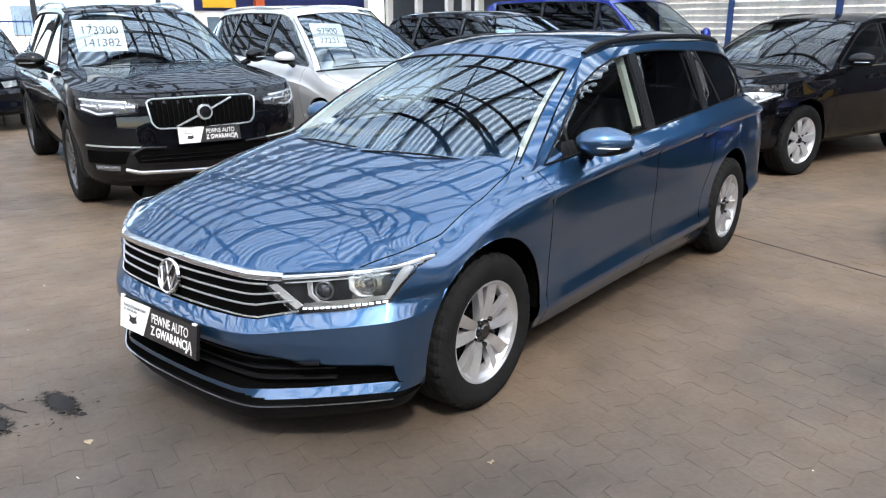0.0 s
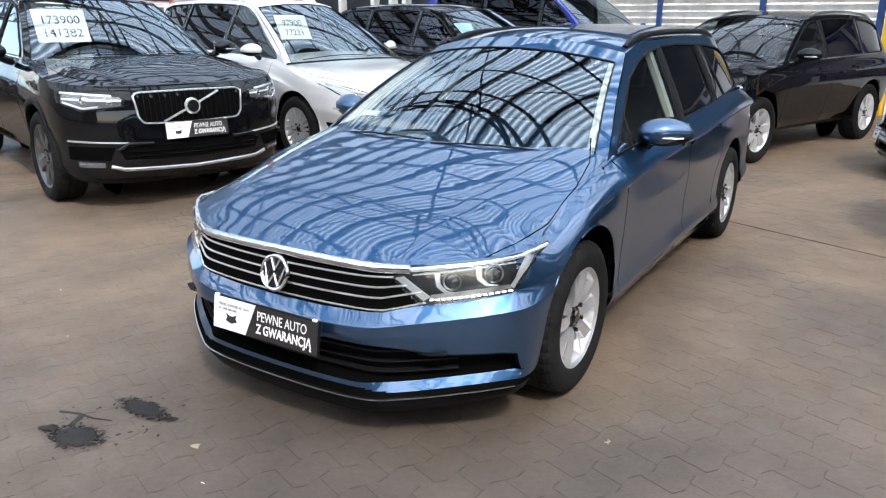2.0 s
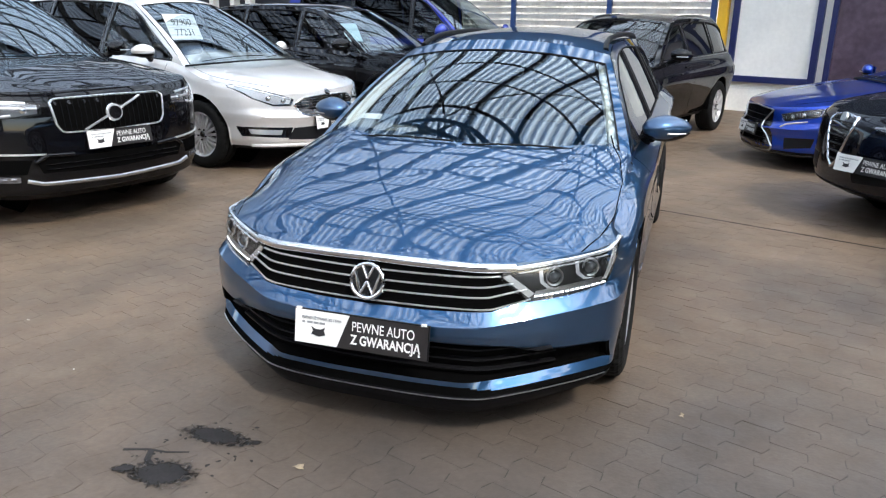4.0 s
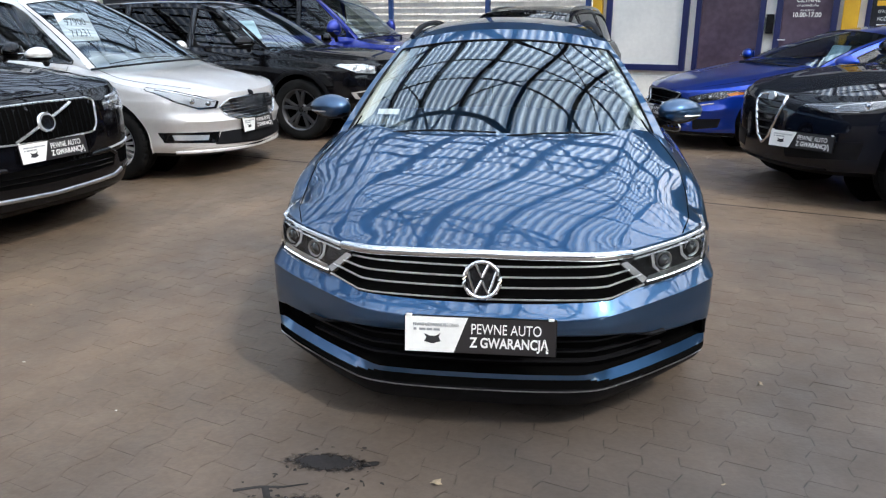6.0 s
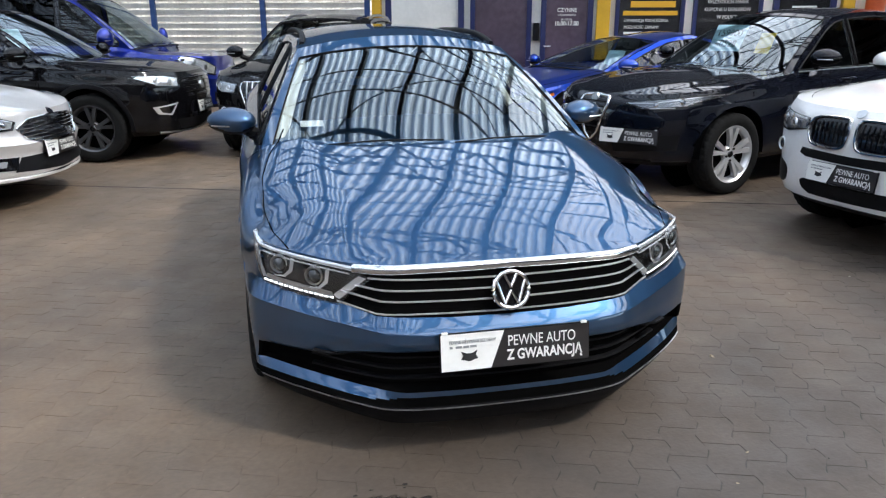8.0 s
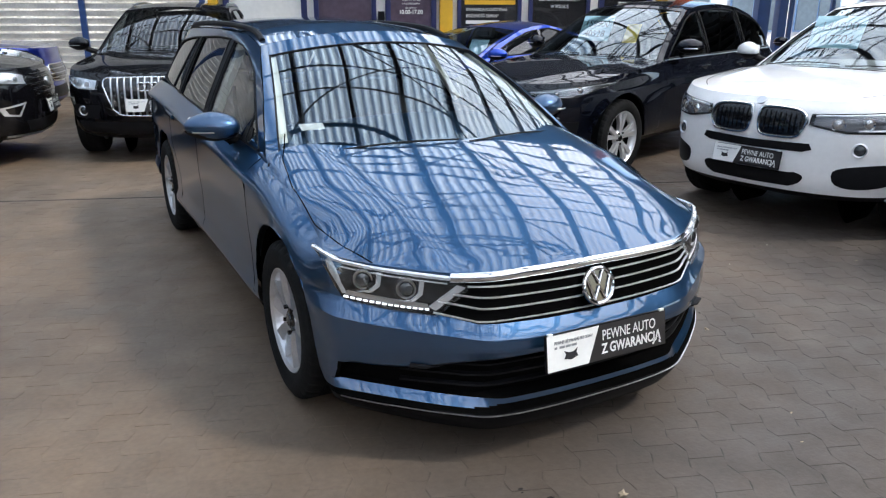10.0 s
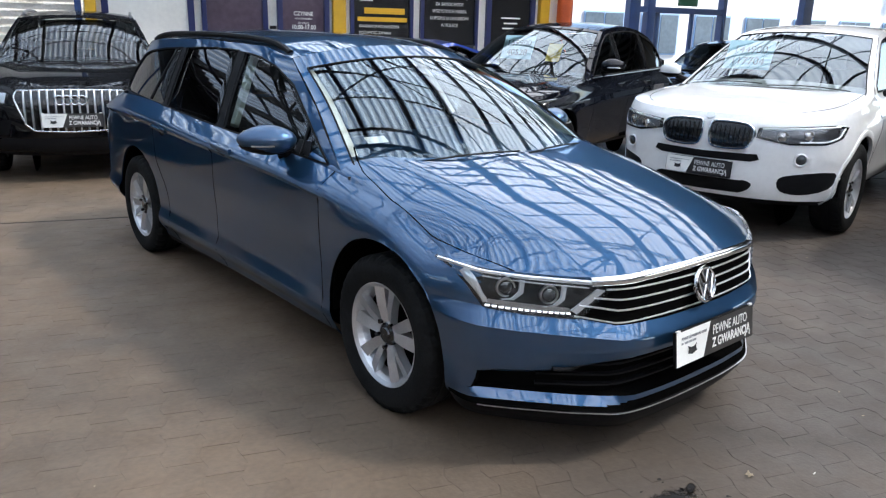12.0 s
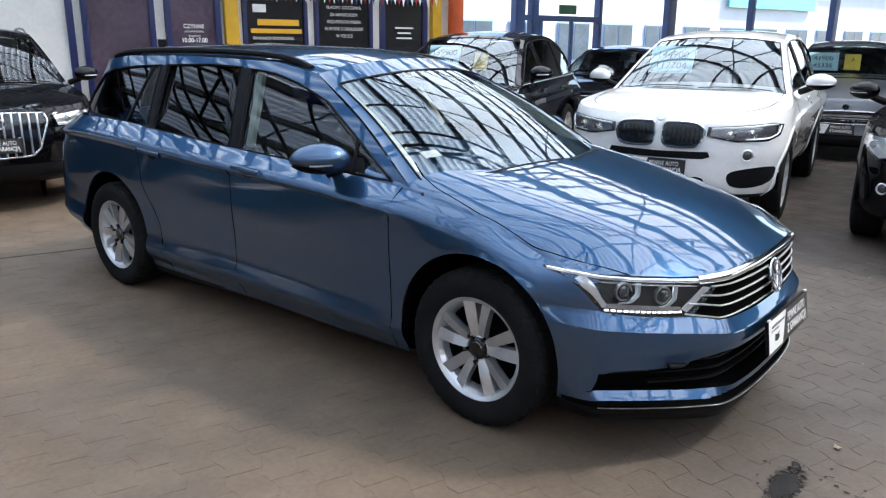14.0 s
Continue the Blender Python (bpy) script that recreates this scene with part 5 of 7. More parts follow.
# ---- the cars around it ----
def lamp_pair(f, poly, label="", eyes=(), trim=None, mat=None, strip=0.016):
    for mirror in (False, True):
        hl = f.patch("headlamp", poly, "front", GLOSSBLACK, 0.004, 0.03, 0.05, mirror=mirror, label=label)
        if mat:
            cx, cz = sum(p[0] for p in poly) / len(poly), sum(p[1] for p in poly) / len(poly)
            f.patch("reflector", [(cx + (x - cx) * 0.90, cz + (z - cz) * 0.84) for x, z in poly], "front", mat, 0.007, 0.004, 0.05, parent=hl, mirror=mirror)
        f.bar("lamp_edge", poly + poly[:1], "front", GLOSSBLACK, 0.005, 0.006, parent=hl, mirror=mirror, n=40)
        for x, z, r in eyes:
            p = f.place((-x if mirror else x, z), "front", 0.003)
            if p is None:
                continue
            bm = bmesh.new()
            lathe(bm, [(r, -0.006), (r * 0.95, 0.006), (r * 0.72, 0.003), (r * 0.66, 0.008), (0.0005, 0.014)], 18)
            part("projector_lens", bm, SATIN if mat == REFLECTOR else CHROME, hl, smooth=True).matrix_basis = pose(p.x, p.y, p.z, 0, 0, -90 + (-24 if mirror else 24))
        for line in trim or ():
            f.bar("light_strip", line, "front", REFLECTOR, strip, 0.010, parent=hl, mirror=mirror, n=12)
        cover = f.patch("lamp_cover", poly, "front", GLASS_LAMP, 0.018, 0.014, 0.06, parent=hl, mirror=mirror)
        cover.visible_shadow = False


def mirrored(half):
    return half + [(-x, z) for x, z in half[::-1] if abs(x) > 1e-6]


def grille_on(f, half, slats=(), bars=(), mat=None, frame=None, slat_mat=None, width=0.012, rim=0.018):
    """A grille: dark sheet, crossbars at heights or uprights at places, and a frame round it."""
    poly = mirrored(half)
    g = f.patch("grille", poly, "front", mat or GLOSSBLACK, 0.003, 0.02, 0.06)

    def reach(v, axis):
        out = []
        for p, q in zip(poly, poly[1:] + poly[:1]):
            a, b = p[axis], q[axis]
            if (a > v) != (b > v):
                k = (v - a) / (b - a)
                out.append(p[1 - axis] + (q[1 - axis] - p[1 - axis]) * k)
        return min(out), max(out)

    for z in slats:
        a, b = reach(z, 1)
        f.bar("crossbar", [(a, z), (0, z), (b, z)], "front", slat_mat or CHROME, width, 0.010, parent=g, n=20)
    for x in bars:
        a, b = reach(x + 1e-5, 0)
        f.bar("upright", [(x, a), (x, b)], "front", slat_mat or CHROME, width, 0.012, parent=g, n=8)
    if frame:
        f.bar("surround", poly + poly[:1], "front", frame, rim, 0.012, parent=g, n=70)
    return g


def fogs(f, x, z, r=0.04):
    for mirror in (False, True):
        p = f.place((-x if mirror else x, z), "front", 0.004)
        if p is None:
            continue
        bm = bmesh.new()
        lathe(bm, [(r * 0.98, -0.004), (r * 0.86, 0.004), (r * 0.5, 0.010), (0.0005, 0.012)], 20)
        lamp = part("fog_lamp", bm, LENS, f.car, "round dark fog lamp in a chrome ring", smooth=True)
        lamp.matrix_basis = pose(p.x, p.y, p.z, 0, 0, -90 + (-20 if mirror else 20))
        bm = bmesh.new()
        lathe(bm, [(r * 1.25, -0.01), (r * 1.22, 0.008), (r * 1.10, 0.012), (r, 0.008), (r * 0.94, -0.006)], 20)
        part("lamp_ring", bm, CHROME_SLAT, lamp, smooth=True)


def disc_badge(f, z, r, mat, name="emblem", off=0.012, tilt=-14):
    p = f.place((0, z), "front", off)
    bm = bmesh.new()
    bmesh.ops.create_cone(bm, cap_ends=True, segments=24, radius1=r, radius2=r * 0.9, depth=0.014, matrix=pose(p.x, p.y, p.z, 90 + tilt))
    part(name, bm, mat, f.car, smooth=True)


def card_in(s, car_m, lines, x, mat=PAPER, size=(0.42, 0.30), up=0.0, label="", ink=INK):
    """A price card standing behind the windscreen."""
    v, m1 = s["screen_row"], 33
    b = int((x / (s["width"] * 0.40) + 1) / 2 * (m1 - 1))
    p = v[8 * m1 + min(max(b, 1), m1 - 2)]
    price_card(lines, car_m @ pose(x, p.y + 0.10, p.z - 0.10 + up, -28), mat, size=size, label=label, ink=ink)


def papers_in(s, car_m, x):
    """A loose sheet lying on the dashboard."""
    bm = bmesh.new()
    box(bm, (-0.20, -0.10, 0), (0.20, 0.10, 0.006), 0.002)
    for v in bm.verts:
        v.co.z += 0.03 * math.sin(v.co.x * 9)
    ob = part("loose_sheet", bm, PAPER, None, "white sheet of paper lying on the dashboard")
    ob["category"] = "paper"
    ob.matrix_basis = car_m @ pose(x, s["cowl"] + 0.12, s["belt"] - 0.01, 0, 0, 6)


SUV = dict(nose=((0, 0.13), (0.08, 0.03), (0.3, 0.0), (0.62, 0.005), (0.88, 0.03), (1.0, 0.09)), lean=0.40)


def black_suv():
    s = spec(PAINT_BLACK, 1.96, 4.95, 2.984, 0.88, 0.375, 1.74, 1.13, 0.98, sill=0.28, nose_low=0.205, cladding=PLASTIC, rails=(SATIN, 0.05), style="five", rim=0.265, tyre_width=0.26, rim_mat=ALLOY_DARK,
             front_curve=0.60, nose_power=3.0, roof_end=3.75, cowl=0.72, roof_y=1.40, mirror=(0.72, 1.20, 0.10), seal=PLASTIC, belt_trim=CHROME, mirror_mat=PAINT_BLACK, handle_mat=PAINT_BLACK, **SUV)
    car, f = base_car("suv", s, "large black SUV with a chrome-framed grille and silver roof rails")
    grille_on(f, [(0.0, 0.935), (0.42, 0.930), (0.452, 0.905), (0.43, 0.74), (0.39, 0.695), (0.0, 0.682)], bars=[x * 0.042 for x in range(-9, 10)], slat_mat=SKIRT_BLACK, mat=DARK, frame=CHROME_SLAT, width=0.004, rim=0.014)
    f.bar("diagonal_bar", [(-0.24, 0.70), (0.24, 0.915)], "front", CHROME_SLAT, 0.016, 0.022, n=10)
    disc_badge(f, 0.810, 0.068, REFLECTOR, off=0.026, tilt=-8)
    disc_badge(f, 0.810, 0.052, GLOSSBLACK, "emblem_centre", 0.034, tilt=-8)
    lamp_pair(f, [(0.52, 0.90), (0.52, 0.83), (0.80, 0.80), (0.93, 0.86), (0.925, 0.955), (0.80, 0.945)], "headlamp with a bright T-shaped light", [(0.63, 0.865, 0.03), (0.78, 0.885, 0.034)], [[(0.54, 0.872), (0.90, 0.894)], [(0.60, 0.912), (0.90, 0.940)], [(0.70, 0.835), (0.80, 0.822), (0.90, 0.868)]], LAMP_GREY, strip=0.018)
    f.patch("lower_intake", mirrored([(0.0, 0.50), (0.60, 0.52), (0.56, 0.42), (0.0, 0.40)]), "front", DARK, 0.004)
    for mirror in (False, True):
        f.bar("bumper_trim", [(0.50, 0.55), (0.90, 0.575)], "front", CHROME_SLAT, 0.014, 0.012, mirror=mirror, n=12)
        f.patch("side_intake", [(0.62, 0.52), (0.90, 0.535), (0.90, 0.43), (0.66, 0.42)], "front", DARK, 0.004, mirror=mirror)
    for z in (0.44, 0.475):
        f.bar("intake_fin", [(-0.54, z + 0.006), (0, z), (0.54, z + 0.006)], "front", GLOSSBLACK, 0.012, 0.012, n=20)
    f.bar("skid_strip", [(-0.66, 0.372), (-0.56, 0.342), (0, 0.322), (0.56, 0.342), (0.66, 0.372)], "front", SATIN, 0.030, 0.014, n=40)
    for mirror in (False, True):
        f.bar("bumper_shelf", [(0.34, 0.535), (0.52, 0.545), (0.60, 0.50)], "front", PAINT_BLACK, 0.030, 0.020, mirror=mirror, n=12)
        fog = f.patch("fog_lamp", [(0.70, 0.405), (0.86, 0.415), (0.855, 0.372), (0.70, 0.365)], "front", LAMP_GREY, 0.008, mirror=mirror)
        for x in (0.735, 0.785, 0.83):
            f.bar("fog_lens", [(x - 0.015, 0.388), (x + 0.015, 0.390)], "front", LAMP_GREY, 0.022, 0.012, parent=fog, mirror=mirror, n=3)
    m = set_at(car, s, (-3.06, 1.40), -17)
    plate_on(f, m, 0.02, 0.625)
    card_in(s, m, ("173900", "141382"), -0.40, up=0.04, size=(0.46, 0.33))
    papers_in(s, m, 0.30)


def silver_mpv():
    s = spec(PAINT_SILVER, 1.916, 4.848, 2.849, 0.97, 0.345, 1.745, 1.04, 0.79, sill=0.24, nose_low=0.22, style="fan", cowl=0.44, roof_y=1.32, roof_end=3.60, belt_rear=1.14, front_curve=0.85, hood_mid=0.99,
             mirror=(0.66, 1.15, 0.06), mirror_size=(0.105, 0.085, 0.068), splits=(0.46, 1.62, 2.72, 3.75), rails=(PAINT_SILVER, 0.02), lean=0.44, screen_bow=-0.30, seal=GLOSSBLACK)
    car, f = base_car("people_carrier", s, "silver people carrier with a panoramic roof and price cards inside")
    grille_on(f, [(0.0, 0.745), (0.34, 0.730), (0.47, 0.672), (0.41, 0.580), (0.30, 0.548), (0.0, 0.538)], slats=[0.57, 0.60, 0.63, 0.66, 0.69, 0.715], frame=CHROME, width=0.008, rim=0.016)
    disc_badge(f, 0.772, 0.036, PAINT_DARKBLUE, off=0.003, tilt=-50)
    lamp_pair(f, [(0.465, 0.722), (0.50, 0.662), (0.66, 0.664), (0.80, 0.735), (0.90, 0.850), (0.865, 0.868), (0.64, 0.785)], "long clear headlamp", [(0.57, 0.705, 0.03), (0.69, 0.735, 0.032)], [[(0.50, 0.722), (0.66, 0.772), (0.86, 0.852)]], LAMP_PALE)
    f.patch("lower_intake", mirrored([(0.0, 0.44), (0.48, 0.44), (0.56, 0.33), (0.0, 0.29)]), "front", PLASTIC, 0.004)
    for mirror in (False, True):
        f.patch("fog_recess", [(0.50, 0.445), (0.88, 0.465), (0.86, 0.37), (0.54, 0.345)], "front", GLOSSBLACK, 0.006, mirror=mirror)
        f.patch("fog_lamp", [(0.60, 0.425), (0.83, 0.440), (0.82, 0.392), (0.62, 0.378)], "front", REFLECTOR, 0.011, mirror=mirror)
    f.patch("glass_roof", [(-0.42, 1.62), (0.42, 1.62), (0.46, 2.7), (-0.46, 2.7)], "top", GLASS_DARK, 0.004, 0.004, 0.15)
    f.bar("lip_strip", [(-0.80, 0.275), (0, 0.255), (0.80, 0.275)], "front", PAINT_SILVER, 0.03, 0.012, n=30)
    m = set_at(car, s, (-2.53, 3.97), -13)
    plate_on(f, m, 0.0, 0.475)
    card_in(s, m, ("97900", "77231"), -0.36, up=0.05)
    papers_in(s, m, 0.0)
    papers_in(s, m, 0.42)


def black_crossover():
    s = spec(PAINT_BLACK, 1.93, 4.81, 2.85, 0.97, 0.375, 1.70, 1.08, 0.96, sill=0.28, nose_low=0.27, style="double", rim=0.255, rim_mat=ALLOY_DARK, front_curve=0.72, roof_end=3.5, tyre_width=0.25, seal=PLASTIC, cladding=PLASTIC, **SUV)
    car, f = base_car("suv", s, "black crossover with dark grille bars and twin-spoke wheels")
    grille_on(f, [(0.0, 0.93), (0.44, 0.92), (0.50, 0.80), (0.40, 0.66), (0.0, 0.64)], slats=[0.70, 0.75, 0.80, 0.85, 0.89], slat_mat=GLOSSBLACK, width=0.022)
    disc_badge(f, 0.80, 0.05, SATIN)
    lamp_pair(f, [(0.53, 0.90), (0.56, 0.80), (0.80, 0.82), (0.92, 0.92), (0.90, 0.945), (0.70, 0.94)], "bright rectangular headlamp", [(0.66, 0.865, 0.032), (0.79, 0.885, 0.032)], [[(0.57, 0.82), (0.57, 0.90), (0.88, 0.93)]], REFLECTOR)
    for mirror in (False, True):
        f.patch("fog_recess", [(0.60, 0.64), (0.84, 0.60), (0.80, 0.52), (0.68, 0.50)], "front", REFLECTOR, 0.006, mirror=mirror)
        f.patch("fog_panel", [(0.64, 0.615), (0.80, 0.59), (0.77, 0.535), (0.70, 0.52)], "front", GLOSSBLACK, 0.012, mirror=mirror)
    f.patch("lower_intake", mirrored([(0.0, 0.45), (0.62, 0.45), (0.56, 0.34), (0.0, 0.33)]), "front", PLASTIC, 0.004)
    f.bar("skid_strip", [(-0.75, 0.315), (0, 0.29), (0.75, 0.315)], "front", SATIN, 0.03, 0.012, n=30)
    m = set_at(car, s, (-1.50, 6.50), -13)
    plate_on(f, m, 0.0, 0.56)
    card_in(s, m, ("", ""), -0.45, PAPER_BLUE, (0.34, 0.26))
    papers_in(s, m, 0.1)


def blue_van():
    s = spec(PAINT_VAN, 1.986, 5.34, 3.30, 0.99, 0.345, 1.97, 1.16, 1.02, sill=0.30, nose_low=0.25, cowl=0.42, roof_y=1.12, roof_end=4.20, belt_rear=1.20, lean=0.16, style="five", hood_mid=1.12, hood_back=1.19, fender_top=1.08,
             splits=(0.42, 1.30, 2.60, 3.9), mirror=(0.50, 1.30, 0.12), mirror_size=(0.12, 0.10, 0.14), front_curve=0.75, doors=(0.45, 1.36, 2.70, 3.2), roof_front=-0.06, taper=0.0, crown=0.05)
    car, f = base_car("van", s, "dark blue passenger van with tinted rear windows", "van")
    grille_on(f, [(0.0, 0.80), (0.42, 0.80), (0.50, 0.66), (0.36, 0.58), (0.0, 0.56)], slats=[0.62, 0.68, 0.74], frame=CHROME)
    lamp_pair(f, [(0.50, 0.86), (0.56, 0.74), (0.84, 0.80), (0.960, 1.0), (0.93, 1.06), (0.74, 0.99)], "large clear headlamp", [(0.70, 0.865, 0.045), (0.83, 0.94, 0.04)], [[(0.60, 0.80), (0.90, 0.99)]], REFLECTOR)
    f.patch("lower_intake", mirrored([(0.0, 0.50), (0.60, 0.50), (0.62, 0.36), (0.0, 0.34)]), "front", PLASTIC, 0.004)
    set_at(car, s, (-1.25, 9.6), -14)
    return car


def black_suv_rear():
    s = spec(PAINT_BLACK, 1.89, 4.63, 2.807, 0.89, 0.36, 1.63, 1.05, 0.90, sill=0.28, nose_low=0.25, style="seven", rim=0.235, tyre_width=0.235, front_curve=0.70, roof_end=3.35, rails=(SATIN, 0.03), mirror=(0.66, 1.15, 0.10), seal=PLASTIC, belt_trim=SATIN, screen=GLASS_PLAIN, **SUV)
    car, f = base_car("suv", s, "black SUV with an upright chrome grille of vertical bars")
    grille_on(f, [(0.0, 0.875), (0.46, 0.865), (0.485, 0.80), (0.40, 0.56), (0.33, 0.50), (0.0, 0.49)], bars=[-0.40 + 0.0667 * k for k in range(13)], slat_mat=SATIN, frame=CHROME, width=0.018)
    for k in range(4):
        p = f.place((-0.096 + 0.064 * k, 0.785), "front", 0.024)
        bm = bmesh.new()
        tube(bm, [(p.x + 0.042 * math.cos(q), p.y, p.z + 0.042 * math.sin(q)) for q in (2 * math.pi * j / 24 for j in range(24))], 0.007, 6, closed=True)
        part("emblem_ring", bm, CHROME, car, smooth=True)
    lamp_pair(f, [(0.52, 0.845), (0.55, 0.74), (0.76, 0.74), (0.90, 0.83), (0.90, 0.87), (0.74, 0.872)], "bright headlamp with a light strip", [(0.64, 0.80, 0.032), (0.77, 0.815, 0.034)], [[(0.56, 0.765), (0.78, 0.765), (0.89, 0.84)]], REFLECTOR)
    fogs(f, 0.72, 0.535, 0.042)
    for mirror in (False, True):
        f.patch("side_intake", [(0.52, 0.60), (0.86, 0.60), (0.84, 0.46), (0.56, 0.46)], "front", PLASTIC, 0.002, mirror=mirror)
    f.patch("lower_intake", mirrored([(0.0, 0.42), (0.80, 0.43), (0.74, 0.32), (0.0, 0.31)]), "front", PLASTIC, 0.004)
    m = set_at(car, s, (-0.60, 5.42), -108)
    plate_on(f, m, 0.0, 0.60)
    return m


def blue_coupe():
    s = spec(PAINT_VIVID, 1.84, 4.695, 2.73, 0.94, 0.335, 1.395, 0.93, 0.66, sill=0.17, nose_low=0.16, style="double", rim=0.245, front_curve=0.88, cowl=0.80, roof_y=1.70, roof_end=2.85, belt_rear=1.0, doors=(0.62, 1.95, 2.3),
             splits=(0.78, 2.05, 3.2), panes=(GLASS_SIDE, GLASS_DARK), upper_more=dict(drop=0.11, sag=0.04, rear_fill=0.5), mirror=(0.80, 1.0, 0.08), lean=0.55, rim_mat=ALLOY_DARK)
    car, f = base_car("coupe", s, "bright blue sports coupe with a dark spindle grille")
    grille_on(f, [(0.0, 0.655), (0.40, 0.635), (0.29, 0.50), (0.33, 0.42), (0.50, 0.24), (0.44, 0.195), (0.0, 0.185)], slats=[0.26, 0.32, 0.38, 0.44, 0.50, 0.56], slat_mat=PLASTIC, frame=SATIN, width=0.008, rim=0.014)
    lamp_pair(f, [(0.52, 0.60), (0.58, 0.53), (0.80, 0.60), (0.89, 0.70), (0.80, 0.69)], "slim headlamp over a hooked light strip", [(0.64, 0.585, 0.024), (0.72, 0.615, 0.024), (0.79, 0.645, 0.022)], [[(0.56, 0.47), (0.60, 0.505), (0.76, 0.55)]])
    for mirror in (False, True):
        f.patch("side_intake", [(0.60, 0.36), (0.80, 0.38), (0.79, 0.28), (0.62, 0.24)], "front", PLASTIC, 0.004, mirror=mirror)
        f.patch("turn_lamp", [(0.82, 0.66), (0.885, 0.69), (0.89, 0.665), (0.84, 0.635)], "front", AMBER, 0.020, mirror=mirror)
    f.bar("splitter", [(-0.80, 0.185), (0, 0.165), (0.80, 0.185)], "front", GLOSSBLACK, 0.03, 0.03, n=30)
    m = set_at(car, s, (1.70, 6.12), -164)
    plate_on(f, m, 0.0, 0.40)
    card_in(s, m, ("", ""), 0.30, PAPER_BLUE, (0.32, 0.22), up=-0.04)


def dark_suv():
    s = spec(PAINT_DARKBLUE, 1.903, 4.687, 2.818, 0.87, 0.365, 1.66, 1.05, 0.88, sill=0.28, nose_low=0.26, style="double", rim=0.256, tyre_width=0.235, front_curve=1.0, roof_end=3.15, rails=None, seal=PLASTIC, belt_trim=SATIN, cowl=0.94, roof_y=1.62, doors=(0.72, 1.75, 2.60, 3.0), splits=(0.80, 1.80, 2.72, 3.65), mirror=(1.05, 1.19, 0.04), mirror_mat=PAINT_DARKBLUE, upper_more=dict(drop=0.11, sag=0.03), **SUV)
    car, f = base_car("suv", s, "dark blue-black SUV with a chrome shield grille")
    grille_on(f, [(0.0, 0.865), (0.17, 0.850), (0.185, 0.79), (0.075, 0.52), (0.0, 0.455)], slats=[0.52, 0.58, 0.64, 0.70, 0.76, 0.81], slat_mat=PLASTIC, frame=CHROME, rim=0.026)
    disc_badge(f, 0.840, 0.045, SATIN)
    lamp_pair(f, [(0.36, 0.815), (0.56, 0.765), (0.80, 0.80), (0.925, 0.905), (0.76, 0.872)], "narrow headlamp with a round lens", [(0.76, 0.835, 0.036), (0.62, 0.805, 0.028)], [[(0.40, 0.812), (0.62, 0.825), (0.90, 0.895)], [(0.58, 0.775), (0.74, 0.785)]], LAMP_GREY, strip=0.009)
    for mirror in (False, True):
        f.patch("side_intake", [(0.26, 0.52), (0.78, 0.56), (0.76, 0.42), (0.30, 0.38)], "front", PLASTIC, 0.004, mirror=mirror)
    m = set_at(car, s, (2.158, 3.366), -163)
    plate_on(f, m, 0.47, 0.535)
    card_in(s, m, ("159900", "40528"), -0.25, PAPER_BLUE, (0.40, 0.30), up=0.05)
    card_in(s, m, ("", ""), 0.22, PAPER_YELLOW, (0.17, 0.22), label="yellow card behind the windscreen")


